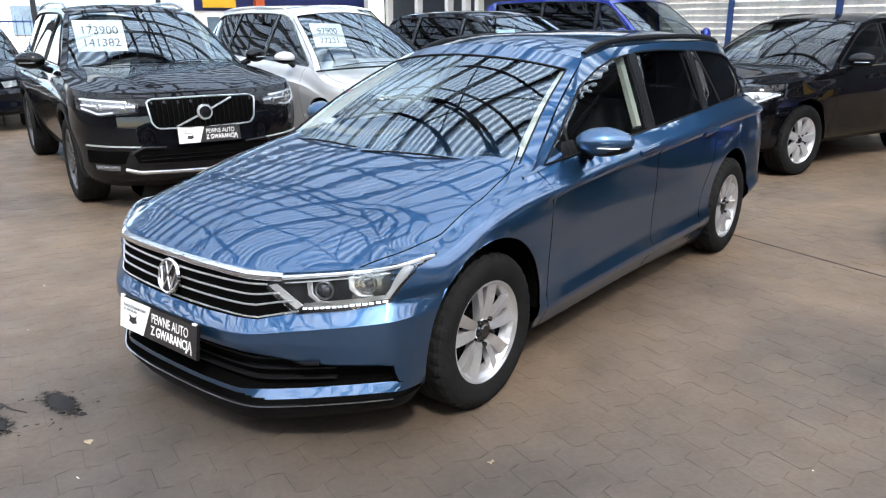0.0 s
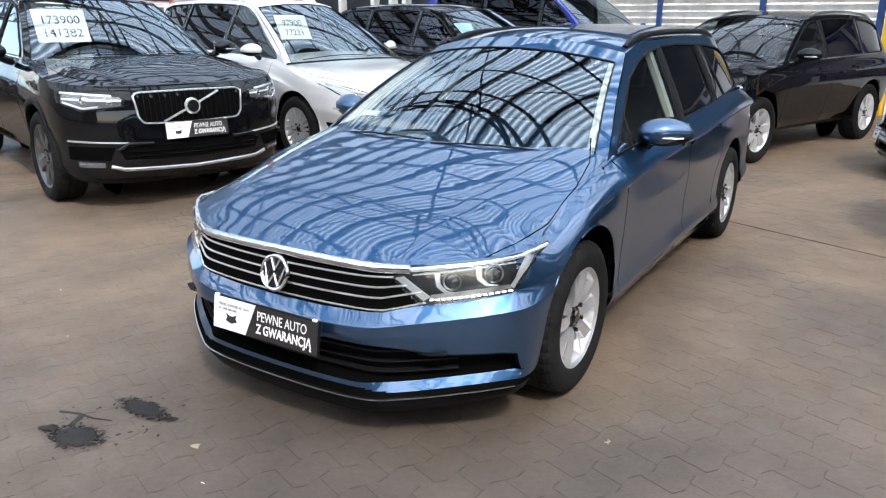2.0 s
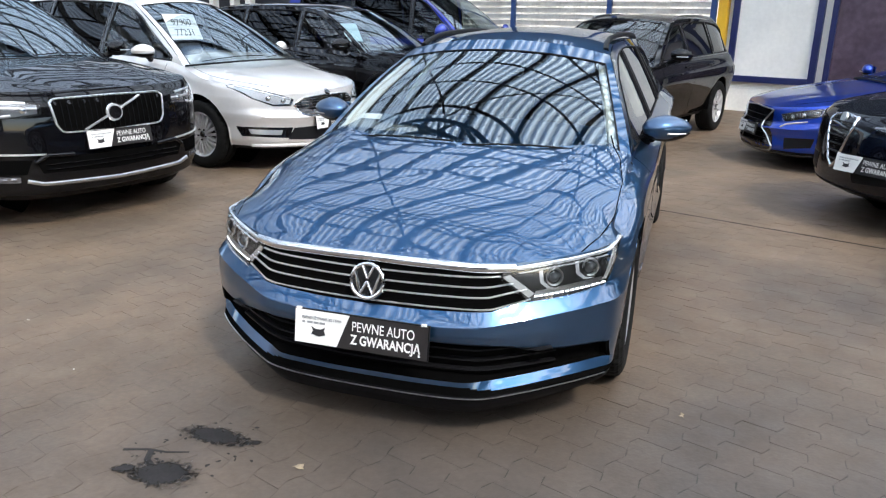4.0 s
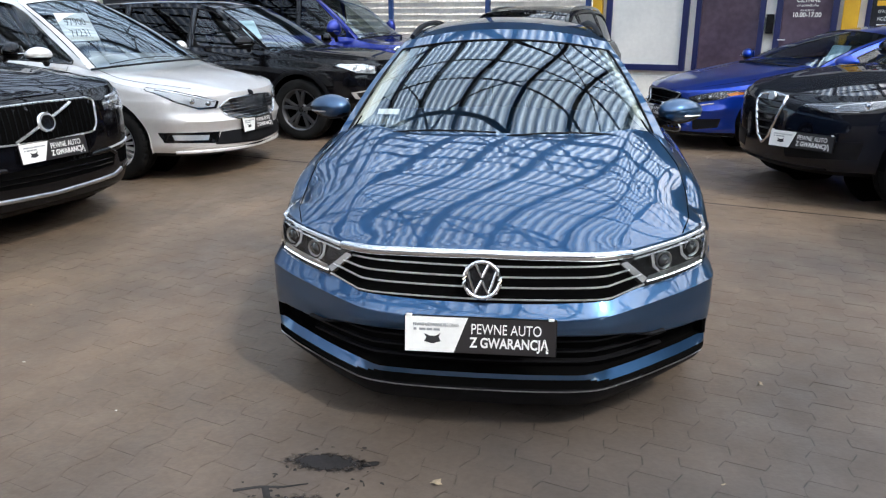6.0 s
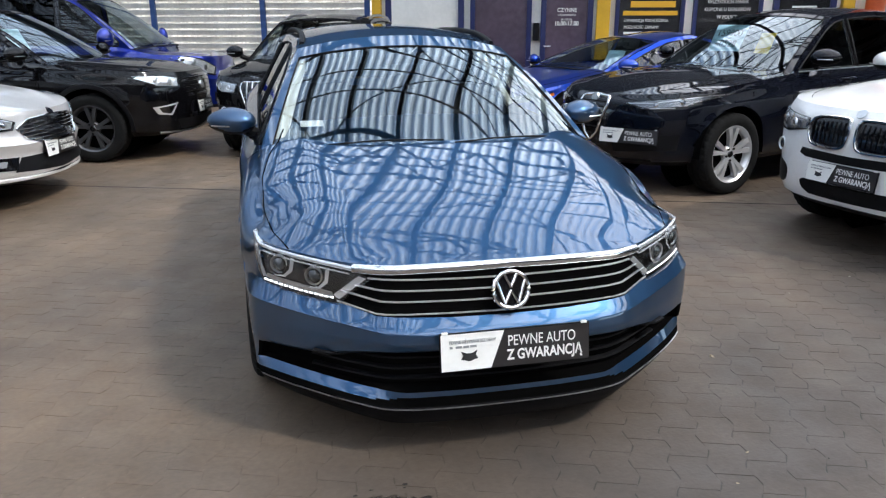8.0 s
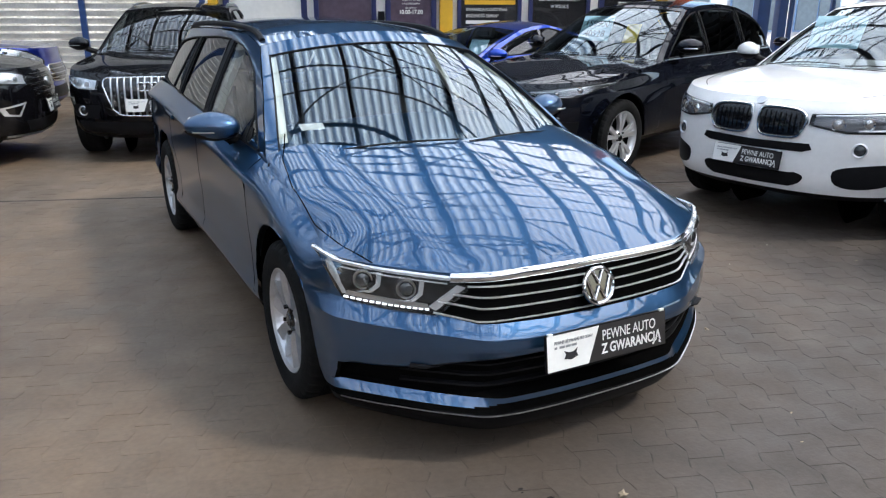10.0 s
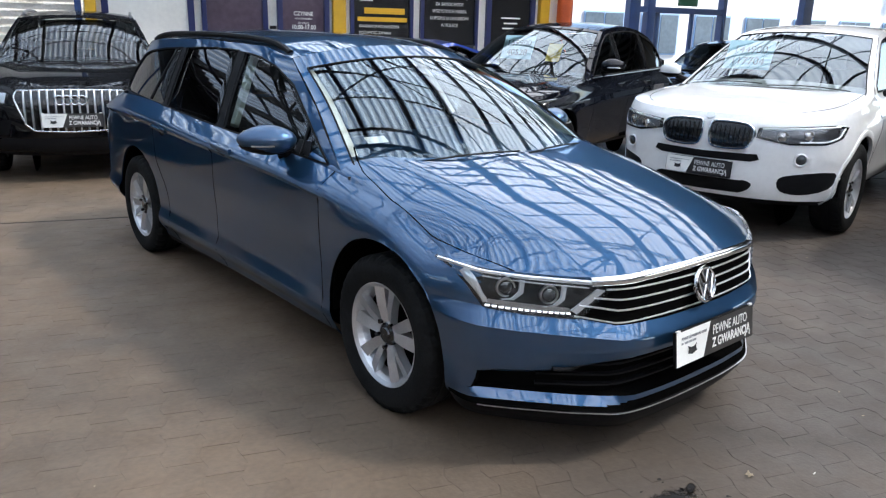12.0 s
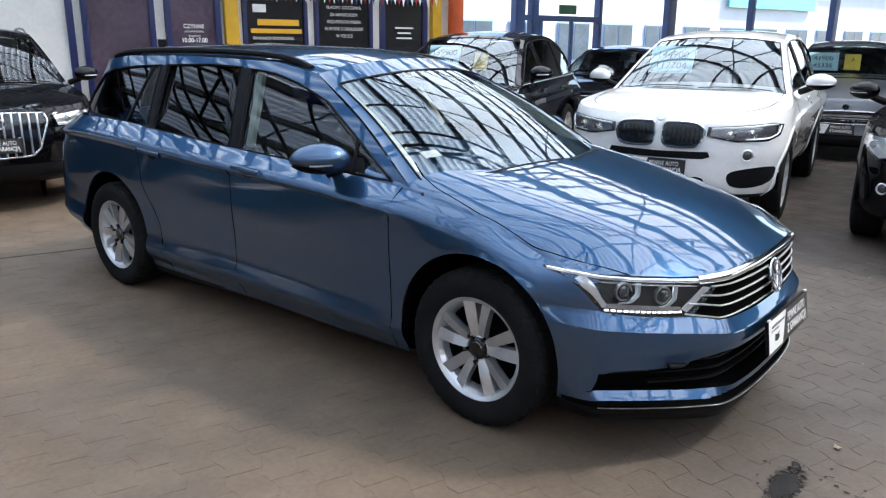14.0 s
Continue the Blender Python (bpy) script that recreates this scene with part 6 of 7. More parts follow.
def white_suv():
    s = spec(PAINT_WHITE, 1.90, 4.67, 2.81, 0.87, 0.365, 1.675, 1.08, 0.945, sill=0.27, nose_low=0.27, style="double", rim=0.240, tyre_width=0.245, front_curve=0.72, roof_end=3.2, mirror=(0.66, 1.19, 0.10), cladding=PAINT_WHITE, seal=GLOSSBLACK, **SUV)
    car, f = base_car("suv", s, "white SUV with a twin black grille and price card")
    for mirror in (False, True):
        kid = smooth_poly([(0.032, 0.868), (0.09, 0.892), (0.29, 0.884), (0.360, 0.83), (0.340, 0.735), (0.28, 0.697), (0.09, 0.695), (0.036, 0.74)], 3)
        g = f.patch("grille", kid, "front", GLOSSBLACK, 0.006, 0.02, 0.05, mirror=mirror)
        f.bar("surround", kid + kid[:1], "front", CHROME, 0.020, 0.020, parent=g, mirror=mirror, n=50)
        for k in range(8):
            x = 0.070 + 0.036 * k
            f.bar("upright", [(x, 0.725), (x, 0.865 - 0.002 * k)], "front", GLOSSBLACK, 0.012, 0.014, parent=g, mirror=mirror, n=4)
        f.patch("side_intake", smooth_poly([(0.56, 0.49), (0.66, 0.53), (0.87, 0.545), (0.85, 0.42), (0.70, 0.375), (0.58, 0.40)], 3), "front", PLASTIC, 0.004, mirror=mirror)
    disc_badge(f, 0.925, 0.038, SATIN, off=0.004, tilt=-42)
    lamp_pair(f, [(0.385, 0.862), (0.378, 0.79), (0.60, 0.752), (0.82, 0.760), (0.885, 0.80), (0.900, 0.885), (0.84, 0.900), (0.60, 0.878)], "headlamp with two light rings", [(0.55, 0.805, 0.045), (0.70, 0.818, 0.045)], [[(0.41, 0.852), (0.60, 0.866), (0.86, 0.888)], [(0.66, 0.770), (0.82, 0.778), (0.872, 0.81), (0.885, 0.872)]], LAMP_GREY)
    f.patch("mid_intake", mirrored([(0.0, 0.655), (0.40, 0.665), (0.42, 0.625), (0.36, 0.605), (0.0, 0.600)]), "front", PLASTIC, 0.004)
    f.patch("lower_intake", mirrored([(0.0, 0.455)] + smooth_poly([(0.30, 0.455), (0.385, 0.44), (0.36, 0.385), (0.27, 0.355)], 3)[:-2] + [(0.0, 0.352)]), "front", PLASTIC, 0.004)
    fogs(f, 0.685, 0.645, 0.040)
    m = set_at(car, s, (2.86, 0.93), -171)
    plate_on(f, m, -0.02, 0.53)
    card_in(s, m, ("144900", "117704"), -0.38, PAPER_BLUE, (0.44, 0.30), up=0.05, ink=INK_GREY)
    papers_in(s, m, 0.35)


def silver_saloon():
    s = spec(PAINT_GREY, 1.90, 4.87, 2.85, 0.95, 0.345, 1.62, 1.06, 0.84, sill=0.22, nose_low=0.2, style="seven", roof_end=3.0, upper_more=dict(drop=0.09))
    car, f = base_car("saloon_car", s, "silver-grey saloon car with a wide dark grille")
    grille_on(f, [(0.0, 0.68), (0.46, 0.67), (0.54, 0.60), (0.36, 0.52), (0.0, 0.51)], slats=[0.54, 0.57, 0.60, 0.64], slat_mat=GLOSSBLACK, frame=CHROME)
    disc_badge(f, 0.735, 0.040, PAINT_DARKBLUE)
    lamp_pair(f, [(0.60, 0.67), (0.64, 0.60), (0.80, 0.64), (0.89, 0.76), (0.80, 0.745)], "", [(0.70, 0.65, 0.028), (0.79, 0.685, 0.028)], None, REFLECTOR)
    f.patch("lower_intake", mirrored([(0.0, 0.36), (0.62, 0.37), (0.60, 0.26), (0.0, 0.25)]), "front", PLASTIC, 0.004)
    m = set_at(car, s, (8.1, 0.62), -168)
    plate_on(f, m, -0.12, 0.44)
    card_in(s, m, ("41900", "45336"), -0.38, PAPER_BLUE, (0.42, 0.30), up=0.02)
    card_in(s, m, ("3", ""), 0.02, PAPER_YELLOW, (0.22, 0.26), label="yellow card with a digit behind the windscreen")


def other_cars():
    s = spec(PAINT_BLACK, 1.88, 4.5, 2.70, 0.88, 0.36, 1.62, 1.04, 0.90, **SUV)
    car, f = base_car("suv", s, "black SUV at the end of the row beside the white one")
    grille_on(f, [(0.0, 0.84), (0.40, 0.83), (0.36, 0.62), (0.0, 0.60)], slats=[0.66, 0.72, 0.78], frame=CHROME)
    lamp_pair(f, [(0.50, 0.84), (0.52, 0.74), (0.76, 0.70), (0.89, 0.80), (0.88, 0.88), (0.72, 0.87)], "", [(0.66, 0.79, 0.04), (0.80, 0.80, 0.04)], None, REFLECTOR)
    fogs(f, 0.70, 0.50, 0.035)
    set_at(car, s, (3.0, -1.42), -175)
    s = spec(PAINT_DARKBLUE, 1.82, 4.4, 2.65, 0.9, 0.33, 1.50, 0.97, 0.78, sill=0.22)
    car, f = base_car("hatchback", s, "dark hatchback with a white price card")
    grille_on(f, [(0.0, 0.70), (0.40, 0.69), (0.36, 0.56), (0.0, 0.55)], slats=[0.60, 0.65], frame=CHROME)
    lamp_pair(f, [(0.48, 0.72), (0.52, 0.62), (0.78, 0.66), (0.87, 0.76)], "", [(0.66, 0.68, 0.03)], None, REFLECTOR)
    m = set_at(car, s, (-9.4, 1.75), -22)
    card_in(s, m, ("", ""), -0.1, PAPER, (0.50, 0.34))
    s = spec(PAINT_WHITE, 1.90, 4.7, 2.80, 0.9, 0.335, 1.92, 1.12, 0.92, sill=0.24, lean=0.25)
    car, f = base_car("people_carrier", s, "white people carrier behind the silver one")
    set_at(car, s, (-7.9, 9.3), -14)
    s = spec(PAINT_DARKBLUE, 1.80, 4.3, 2.62, 0.9, 0.325, 1.50, 0.98, 0.78, sill=0.22)
    car, f = base_car("hatchback", s, "dark blue hatchback standing near the exit")
    grille_on(f, [(0.0, 0.70), (0.40, 0.69), (0.36, 0.56), (0.0, 0.55)], slats=[0.60, 0.65], frame=CHROME)
    lamp_pair(f, [(0.48, 0.72), (0.52, 0.62), (0.78, 0.66), (0.87, 0.76)], "", [(0.66, 0.68, 0.03)], None, REFLECTOR)
    set_at(car, s, (7.9, 4.4), -165)
    for k, (p, h, mat) in enumerate((((15.5, 1.0), -160, PAINT_WHITE), ((16.5, 4.2), -160, PAINT_SILVER), ((17.5, -2.0), -160, PAINT_GREY))):
        s = spec(mat, 1.82, 4.5, 2.68, 0.9, 0.33, 1.55, 1.0, 0.82, sill=0.22)
        car, f = base_car("parked_car", s, ("white", "silver", "grey")[k] + " car parked outside the hall")
        set_at(car, s, p, h)


# ---- the hall ----


def floor_material(name, island, brown, grey):
    """Dusty concrete pavers: brown and grey grime over the whole floor, the front's dimness painted in, a tone of its
    own for each stone.
    """
    m = bpy.data.materials.new(name)
    m.use_nodes = True
    n, l = m.node_tree.nodes, m.node_tree.links
    p = n["Principled BSDF"]
    geo = n.new("ShaderNodeNewGeometry")

    def noisy(scale, lo, hi, detail=5):
        no, mr = n.new("ShaderNodeTexNoise"), n.new("ShaderNodeMapRange")
        no.inputs["Scale"].default_value, no.inputs["Detail"].default_value = scale, detail
        mr.inputs["From Min"].default_value, mr.inputs["From Max"].default_value = 0.32, 0.68
        mr.inputs["To Min"].default_value, mr.inputs["To Max"].default_value = lo, hi
        l.new(geo.outputs["Position"], no.inputs["Vector"])
        l.new(no.outputs["Fac"], mr.inputs["Value"])
        return mr.outputs[0], no.outputs["Fac"]

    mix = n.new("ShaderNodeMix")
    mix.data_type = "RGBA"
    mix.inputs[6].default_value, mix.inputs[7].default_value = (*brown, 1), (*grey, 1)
    # less dust along the front; its dimmer light is put into the colour too
    lane, front_dim, sum_ = n.new("ShaderNodeVectorMath"), n.new("ShaderNodeMapRange"), n.new("ShaderNodeMath")
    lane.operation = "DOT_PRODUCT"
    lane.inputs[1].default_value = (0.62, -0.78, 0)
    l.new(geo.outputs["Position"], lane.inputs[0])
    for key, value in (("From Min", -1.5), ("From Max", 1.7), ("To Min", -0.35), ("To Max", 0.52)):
        front_dim.inputs[key].default_value = value
    l.new(lane.outputs["Value"], front_dim.inputs["Value"])
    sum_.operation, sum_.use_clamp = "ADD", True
    l.new(front_dim.outputs[0], sum_.inputs[0])
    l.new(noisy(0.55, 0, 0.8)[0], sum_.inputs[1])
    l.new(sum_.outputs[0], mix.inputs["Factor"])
    tone = noisy(2.6, 0.86, 1.14)[0]
    for other in (noisy(38, 0.90, 1.10, 8)[0],):
        mu = n.new("ShaderNodeMath")
        mu.operation = "MULTIPLY"
        l.new(tone, mu.inputs[0])
        l.new(other, mu.inputs[1])
        tone = mu.outputs[0]
    mr, mu = n.new("ShaderNodeMapRange"), n.new("ShaderNodeMath")
    mr.inputs["To Min"].default_value, mr.inputs["To Max"].default_value = 0.97, 1.03
    if island:
        l.new(geo.outputs["Random Per Island"], mr.inputs["Value"])
    else:
        l.new(n.new("ShaderNodeObjectInfo").outputs["Random"], mr.inputs["Value"])
    mu.operation = "MULTIPLY"
    l.new(tone, mu.inputs[0])
    l.new(mr.outputs[0], mu.inputs[1])
    vm = n.new("ShaderNodeVectorMath")
    vm.operation = "SCALE"
    l.new(mix.outputs[2], vm.inputs[0])
    l.new(mu.outputs[0], vm.inputs["Scale"])
    l.new(vm.outputs[0], p.inputs["Base Color"])
    l.new(noisy(4.0, 0.50, 0.72)[0], p.inputs["Roughness"])
    b = n.new("ShaderNodeBump")
    b.inputs["Strength"].default_value, b.inputs["Distance"].default_value = 0.35, 0.004
    l.new(noisy(70, 0, 1, 8)[1], b.inputs["Height"])
    l.new(b.outputs[0], p.inputs["Normal"])
    return m


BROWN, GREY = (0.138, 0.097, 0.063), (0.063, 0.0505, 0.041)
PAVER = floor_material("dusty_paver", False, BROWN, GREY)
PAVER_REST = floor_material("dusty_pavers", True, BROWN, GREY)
# dust fills the joints of the bays, towards the front they turn darker
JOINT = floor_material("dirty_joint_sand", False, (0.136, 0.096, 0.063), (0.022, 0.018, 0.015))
STAIN = material("oil_stain", (0.026, 0.024, 0.023), 0.7, Specular_IOR_Level=0.15, spots=0.25, scale=9)
LEAF = material("dry_leaf", (0.30, 0.24, 0.16), 0.8, spots=0.2, scale=30)
CRUMB = material("pale_crumb", (0.62, 0.60, 0.55), 0.8)
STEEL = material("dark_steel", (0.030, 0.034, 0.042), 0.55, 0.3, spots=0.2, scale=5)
STEEL_BLUE = material("blue_painted_steel", (0.022, 0.060, 0.19), 0.45, spots=0.12, scale=6)
NAVY = material("navy_frame", (0.010, 0.016, 0.085), 0.4, spots=0.1, scale=8)
WHITE_WALL = material("white_wall", (0.84, 0.81, 0.74), 0.7, spots=0.07, scale=2.5, bump=0.1)
DULL_WALL = material("grey_block_wall", (0.20, 0.20, 0.20), 0.85, spots=0.15, scale=1.2)
YELLOW = material("yellow_paint", (0.62, 0.36, 0.015), 0.5, spots=0.08, scale=5)
ORANGE = material("orange_pipe", (0.50, 0.085, 0.018), 0.5, spots=0.12, scale=5)
PANEL_WHITE = material("frosted_panel", (0.80, 0.78, 0.73), 0.35, spots=0.06, scale=1.5)
PURPLE = material("purple_film", (0.085, 0.060, 0.085), 0.18, coat=0.6, spots=0.25, scale=1.2)
SIGN_BLACK = material("black_sign", (0.012, 0.012, 0.014), 0.25, coat=0.4)
SIGN_YELLOW = material("sign_yellow", (0.75, 0.42, 0.02), 0.5)
SLAT = material("pale_slat", (0.78, 0.76, 0.71), 0.55, 0.1, spots=0.16, scale=4)
GREEN = material("exit_green", (0.01, 0.10, 0.05), 0.5)
CYAN = material("cyan_sign", (0.22, 0.62, 0.66), 0.5)
HEDGE = material("patchy_back_wall", (0.62, 0.60, 0.56), 0.8, spots=0.6, scale=1.6)
FAR_WHITE = material("sunlit_plaster", (0.78, 0.78, 0.76), 0.8, spots=0.05, scale=1.0)
YARD_PLASTER = material("weathered_yard_plaster", (0.46, 0.46, 0.45), 0.8, spots=0.12, scale=1.0)
FAR_GLASS = material("far_window", (0.10, 0.14, 0.18), 0.2, spots=0.2, scale=0.8)
FRAME_BLUE = material("pale_blue_frame", (0.30, 0.45, 0.66), 0.6, spots=0.06)
FLAG_RED = material("red_cloth", (0.35, 0.03, 0.03), 0.8)
FLAG_BLUE = material("blue_cloth", (0.04, 0.06, 0.20), 0.8)


pitch = 0.20


def sheet_material(name, through_, back, share, trough_shade):
    """A roof sheet that scatters daylight through itself."""
    m = bpy.data.materials.new(name)
    m.use_nodes = True
    n, l = m.node_tree.nodes, m.node_tree.links
    n.remove(n["Principled BSDF"])
    dif, tra, mix = n.new("ShaderNodeBsdfDiffuse"), n.new("ShaderNodeBsdfTranslucent"), n.new("ShaderNodeMixShader")
    no, mr = n.new("ShaderNodeTexNoise"), n.new("ShaderNodeMapRange")
    no.inputs["Scale"].default_value = 0.6
    mr.inputs["To Min"].default_value, mr.inputs["To Max"].default_value = share - 0.08, share + 0.08
    dif.inputs["Color"].default_value = (*back, 1)
    # darker stripes in the troughs: the corrugation's shading put into the colour
    tc, sep, wave, band, mixc = n.new("ShaderNodeTexCoord"), n.new("ShaderNodeSeparateXYZ"), n.new("ShaderNodeMath"), n.new("ShaderNodeMapRange"), n.new("ShaderNodeMix")
    wave.operation = "SINE"
    turn_ = n.new("ShaderNodeMath")
    turn_.operation = "MULTIPLY"
    turn_.inputs[1].default_value = 2 * math.pi / pitch
    l.new(tc.outputs["Object"], sep.inputs[0])
    l.new(sep.outputs["X"], turn_.inputs[0])
    l.new(turn_.outputs[0], wave.inputs[0])
    band.interpolation_type = "SMOOTHSTEP"
    for key, value in (("From Min", -0.45), ("From Max", 0.25), ("To Min", 1.0 - trough_shade), ("To Max", 1.0)):
        band.inputs[key].default_value = value
    l.new(wave.outputs[0], band.inputs["Value"])
    mixc.data_type, mixc.blend_type = "RGBA", "MULTIPLY"
    mixc.inputs["Factor"].default_value = 1.0
    mixc.inputs[6].default_value = (*through_, 1)
    l.new(band.outputs[0], mixc.inputs[7])
    l.new(mixc.outputs[2], tra.inputs["Color"])
    l.new(no.outputs["Fac"], mr.inputs["Value"])
    l.new(mr.outputs[0], mix.inputs["Fac"])
    l.new(dif.outputs[0], mix.inputs[1])
    l.new(tra.outputs[0], mix.inputs[2])
    bare, both = n.new("ShaderNodeBsdfTransparent"), n.new("ShaderNodeMixShader")
    both.inputs["Fac"].default_value = 0.22
    l.new(mix.outputs[0], both.inputs[1])
    l.new(bare.outputs[0], both.inputs[2])
    l.new(both.outputs[0], n["Material Output"].inputs["Surface"])
    return m


SHEET_CLEAR = sheet_material("clear_roof_sheet", (0.95, 0.95, 0.94), (0.66, 0.68, 0.68), 0.90, 0.10)
SHEET_DULL = sheet_material("dull_roof_sheet", (0.82, 0.91, 0.97), (0.48, 0.52, 0.56), 0.82, 0.45)

SHEET_GREY = material("grey_roof_metal", (0.22, 0.23, 0.24), 0.5, 0.2, spots=0.15, scale=1.5)

HM = Matrix.Rotation(HALL, 4, "Z")


def slab(name, lo, hi, mat, label="", kind="structure", parent=None, bevel=0.0, category=""):
    """A block in the hall's axes."""
    bm = bmesh.new()
    box(bm, lo, hi, bevel)
    ob = part(name, bm, mat, parent, label, smooth=bool(bevel))
    if parent is None:
        ob.matrix_basis = HM
        tagged(ob, "", category, "", kind)
    return ob


bm = bmesh.new()
bmesh.ops.create_grid(bm, x_segments=2, y_segments=2, size=400)
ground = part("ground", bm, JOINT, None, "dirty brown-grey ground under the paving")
ground.matrix_basis = pose(0, 0, -0.004)
tagged(ground, "", "ground", "", "structure")

EAVES = 5.2
# where the translucent sheets end and the metal deck begins
DECK = 10.5
# corrugated translucent roof: dull sheets on one side, clearer ones on the other
SHEETS = (
    (-24.0, 1.8, -7.5, DECK, SHEET_DULL, "dull bluish corrugated translucent roof sheets"),
    (-24.0, 1.8, -17.0, -7.5, SHEET_CLEAR, "bright corrugated translucent roof sheets"),
    (1.8, 8.6, -17.0, DECK, SHEET_CLEAR, "bright corrugated translucent roof sheets"),
    (8.6, 24.0, -17.0, 12.2, SHEET_GREY, "grey corrugated metal roof sheets"),
    (-24.0, 8.6, DECK, 12.2, SHEET_GREY, "grey corrugated metal roof sheets along the office front"),
)
for x0, x1, y0, y1, mat, words_ in SHEETS:
    cols = int((x1 - x0) / (pitch / 8))
    verts = []
    for k in range(cols + 1):
        z = EAVES + (0.016 if mat == SHEET_CLEAR else 0.038) * math.sin(2 * math.pi * (x0 + k * pitch / 8) / pitch)
        verts += [(x0 + k * pitch / 8, y0, z), (x0 + k * pitch / 8, y1, z)]
    faces = [(2 * k, 2 * k + 1, 2 * k + 3, 2 * k + 2) for k in range(cols)]
    roof = mesh_object("ceiling", verts, faces, mat, None, words_)
    roof.matrix_basis = HM
    tagged(roof, "", "roof", "", "structure")


def beam(name, points, radius, mat, label, sides=6, category="beam", kind="structure"):
    bm = bmesh.new()
    for line in points:
        tube(bm, line, radius, sides)
    ob = part(name, bm, mat, None, label, smooth=True)
    ob.matrix_basis = HM
    return tagged(ob, "", category, "roof steelwork", kind)


k = 0
x = -23.5
while x < 24:
    slab("rafter", (x - 0.045, -17, EAVES - 0.24), (x + 0.045, 12.2, EAVES - 0.075), STEEL, "dark steel rafter under the roof", category="beam")
    x += 1.15
y = -16.5
while y < 12.2:
    beam("purlin", [[(-24, y, EAVES - 0.28), (24, y, EAVES - 0.28)]], 0.036, STEEL, "thin dark steel purlin under the roof")
    y += 1.0


def truss(y):
    """A lattice girder across the hall."""
    top_, low = EAVES - 0.30, EAVES - 1.05
    lines = [[(-24, y, top_), (24, y, top_)], [(-24, y, low), (24, y, low)]]
    x = -24.0
    while x < 23.5:
        lines += [[(x, y, low), (x + 0.75, y, top_)], [(x + 0.75, y, top_), (x + 1.5, y, low)]]
        x += 1.5
    beam("truss", lines, 0.028, STEEL, "dark steel lattice truss spanning the hall", category="truss")


for y in (-14.0, -9.0, -4.0, 1.0, 6.0, 11.0):
    truss(y)
for x in (-17.0, -12.0, -7.0, -2.0, 3.0, 8.0):
    lines = []
    for y in (-9.0, -4.0, 1.0, 6.0):
        lines += [[(x, y, EAVES - 0.9), (x + 5, y + 5, EAVES - 0.32)], [(x + 5, y, EAVES - 0.32), (x, y + 5, EAVES - 0.9)]]
    beam("cross_brace", lines, 0.022, STEEL, "thin crossed steel bracing rods under the roof")

FY = 11.6
slab("wall_south", (-24, -17.3, 0), (24, -17.0, EAVES), DULL_WALL, "plain pale wall closing the hall", category="wall")
slab("wall_east", (-24.3, -17.3, 0), (-24.0, -7.0, EAVES), DULL_WALL, "plain pale wall closing the hall", category="wall")
# slatted wall
wall_slats = slab("wall_slats", (-9.6, FY + 0.08, 0), (-2.82, FY + 0.11, 0.04), STEEL_BLUE, "wall of pale horizontal metal slats with light between them", category="wall")
z = 0.06
bm = bmesh.new()
box(bm, (-3.38, -0.010, -0.052), (3.38, 0.010, 0.052), 0.004)
slat_me = bpy.data.meshes.new("slat")
bm.to_mesh(slat_me)
bm.free()
slat_me.materials.append(SLAT)
while z < 4.1:
    ob = new("slat", slat_me)
    ob.parent = wall_slats
    ob.matrix_basis = pose(-6.22, FY + random.uniform(-0.004, 0.004), z, random.uniform(18, 26))
    z += 0.128
for x in (-9.5, -7.2, -4.95, -2.88):
    slab("slat_post", (x - 0.05, FY - 0.08, 0), (x + 0.05, FY - 0.02, 4.2), STEEL_BLUE, "blue steel post of the slatted wall", category="post")
slab("outside_wall", (-24, FY + 2.0, 0), (-2.0, FY + 2.2, 4.5), HEDGE, "patchy dark wall behind the slats", category="wall")
# white posts and dark bays further along
for x in (-16.2, -16.9, -17.9, -19.85, -22.0):
    slab("white_post", (x - 0.10, FY - 0.1, 0), (x + 0.10, FY + 0.1, 4.2), WHITE_WALL, "white painted steel post", category="post")
# added flat sheet; the dimness inside the open bays is its colour
slab("dark_bay", (-23.6, FY + 0.6, 0), (-9.7, FY + 0.7, 3.4), STEEL, "dark sheet standing in for the dim open bays behind the van", category="wall")
# shop front at the far side
slab("shop_front", (-24.0, 4.2, 0), (-23.7, 11.6, 4.2), WHITE_WALL, "white shop front with roller shutters", category="wall")
slab("shop_sign", (-23.65, 5.42, 2.02), (-23.60, 6.54, 2.55), SIGN_YELLOW, "yellow shop sign board", "thing", category="sign")
slab("shop_fascia", (-23.69, 5.15, 1.92), (-23.66, 11.4, 2.95), NAVY, "navy fascia board above the shop windows", category="trim")
for y in (5.55, 6.05, 6.55):
    slab("shop_window", (-23.69, y, 1.0), (-23.64, y + 0.42, 1.72), FAR_GLASS, "shop window with dark panes", category="window")
slab("shop_shutter", (-23.69, 4.25, 0.1), (-23.64, 5.05, 2.9), SLAT, "grey roller shutter beside the shop", category="shutter")
# no opening here: a dark panel carries the bay's dimness as colour
slab("shop_bay", (-23.69, 7.6, 0.0), (-23.64, 11.3, 1.9), STEEL, "dark panel painted as a dim open bay beside the shop", category="wall")
slab("yard_wall", (-38.2, -9.0, 0), (-38.0, 6.0, 4.2), YARD_PLASTER, "sunlit white wall across the yard", category="wall")
for k in range(5):
    slab("yard_window", (-37.98, -7.5 + 2.6 * k, 1.0), (-37.94, -6.0 + 2.6 * k, 2.3), FAR_GLASS, "window in the sunlit yard wall", category="window")
fence = slab("fence", (-24.15, -7.0, 1.55), (-24.10, 4.2, 1.60), STEEL_BLUE, "thin dark steel fence along the yard", category="fence")
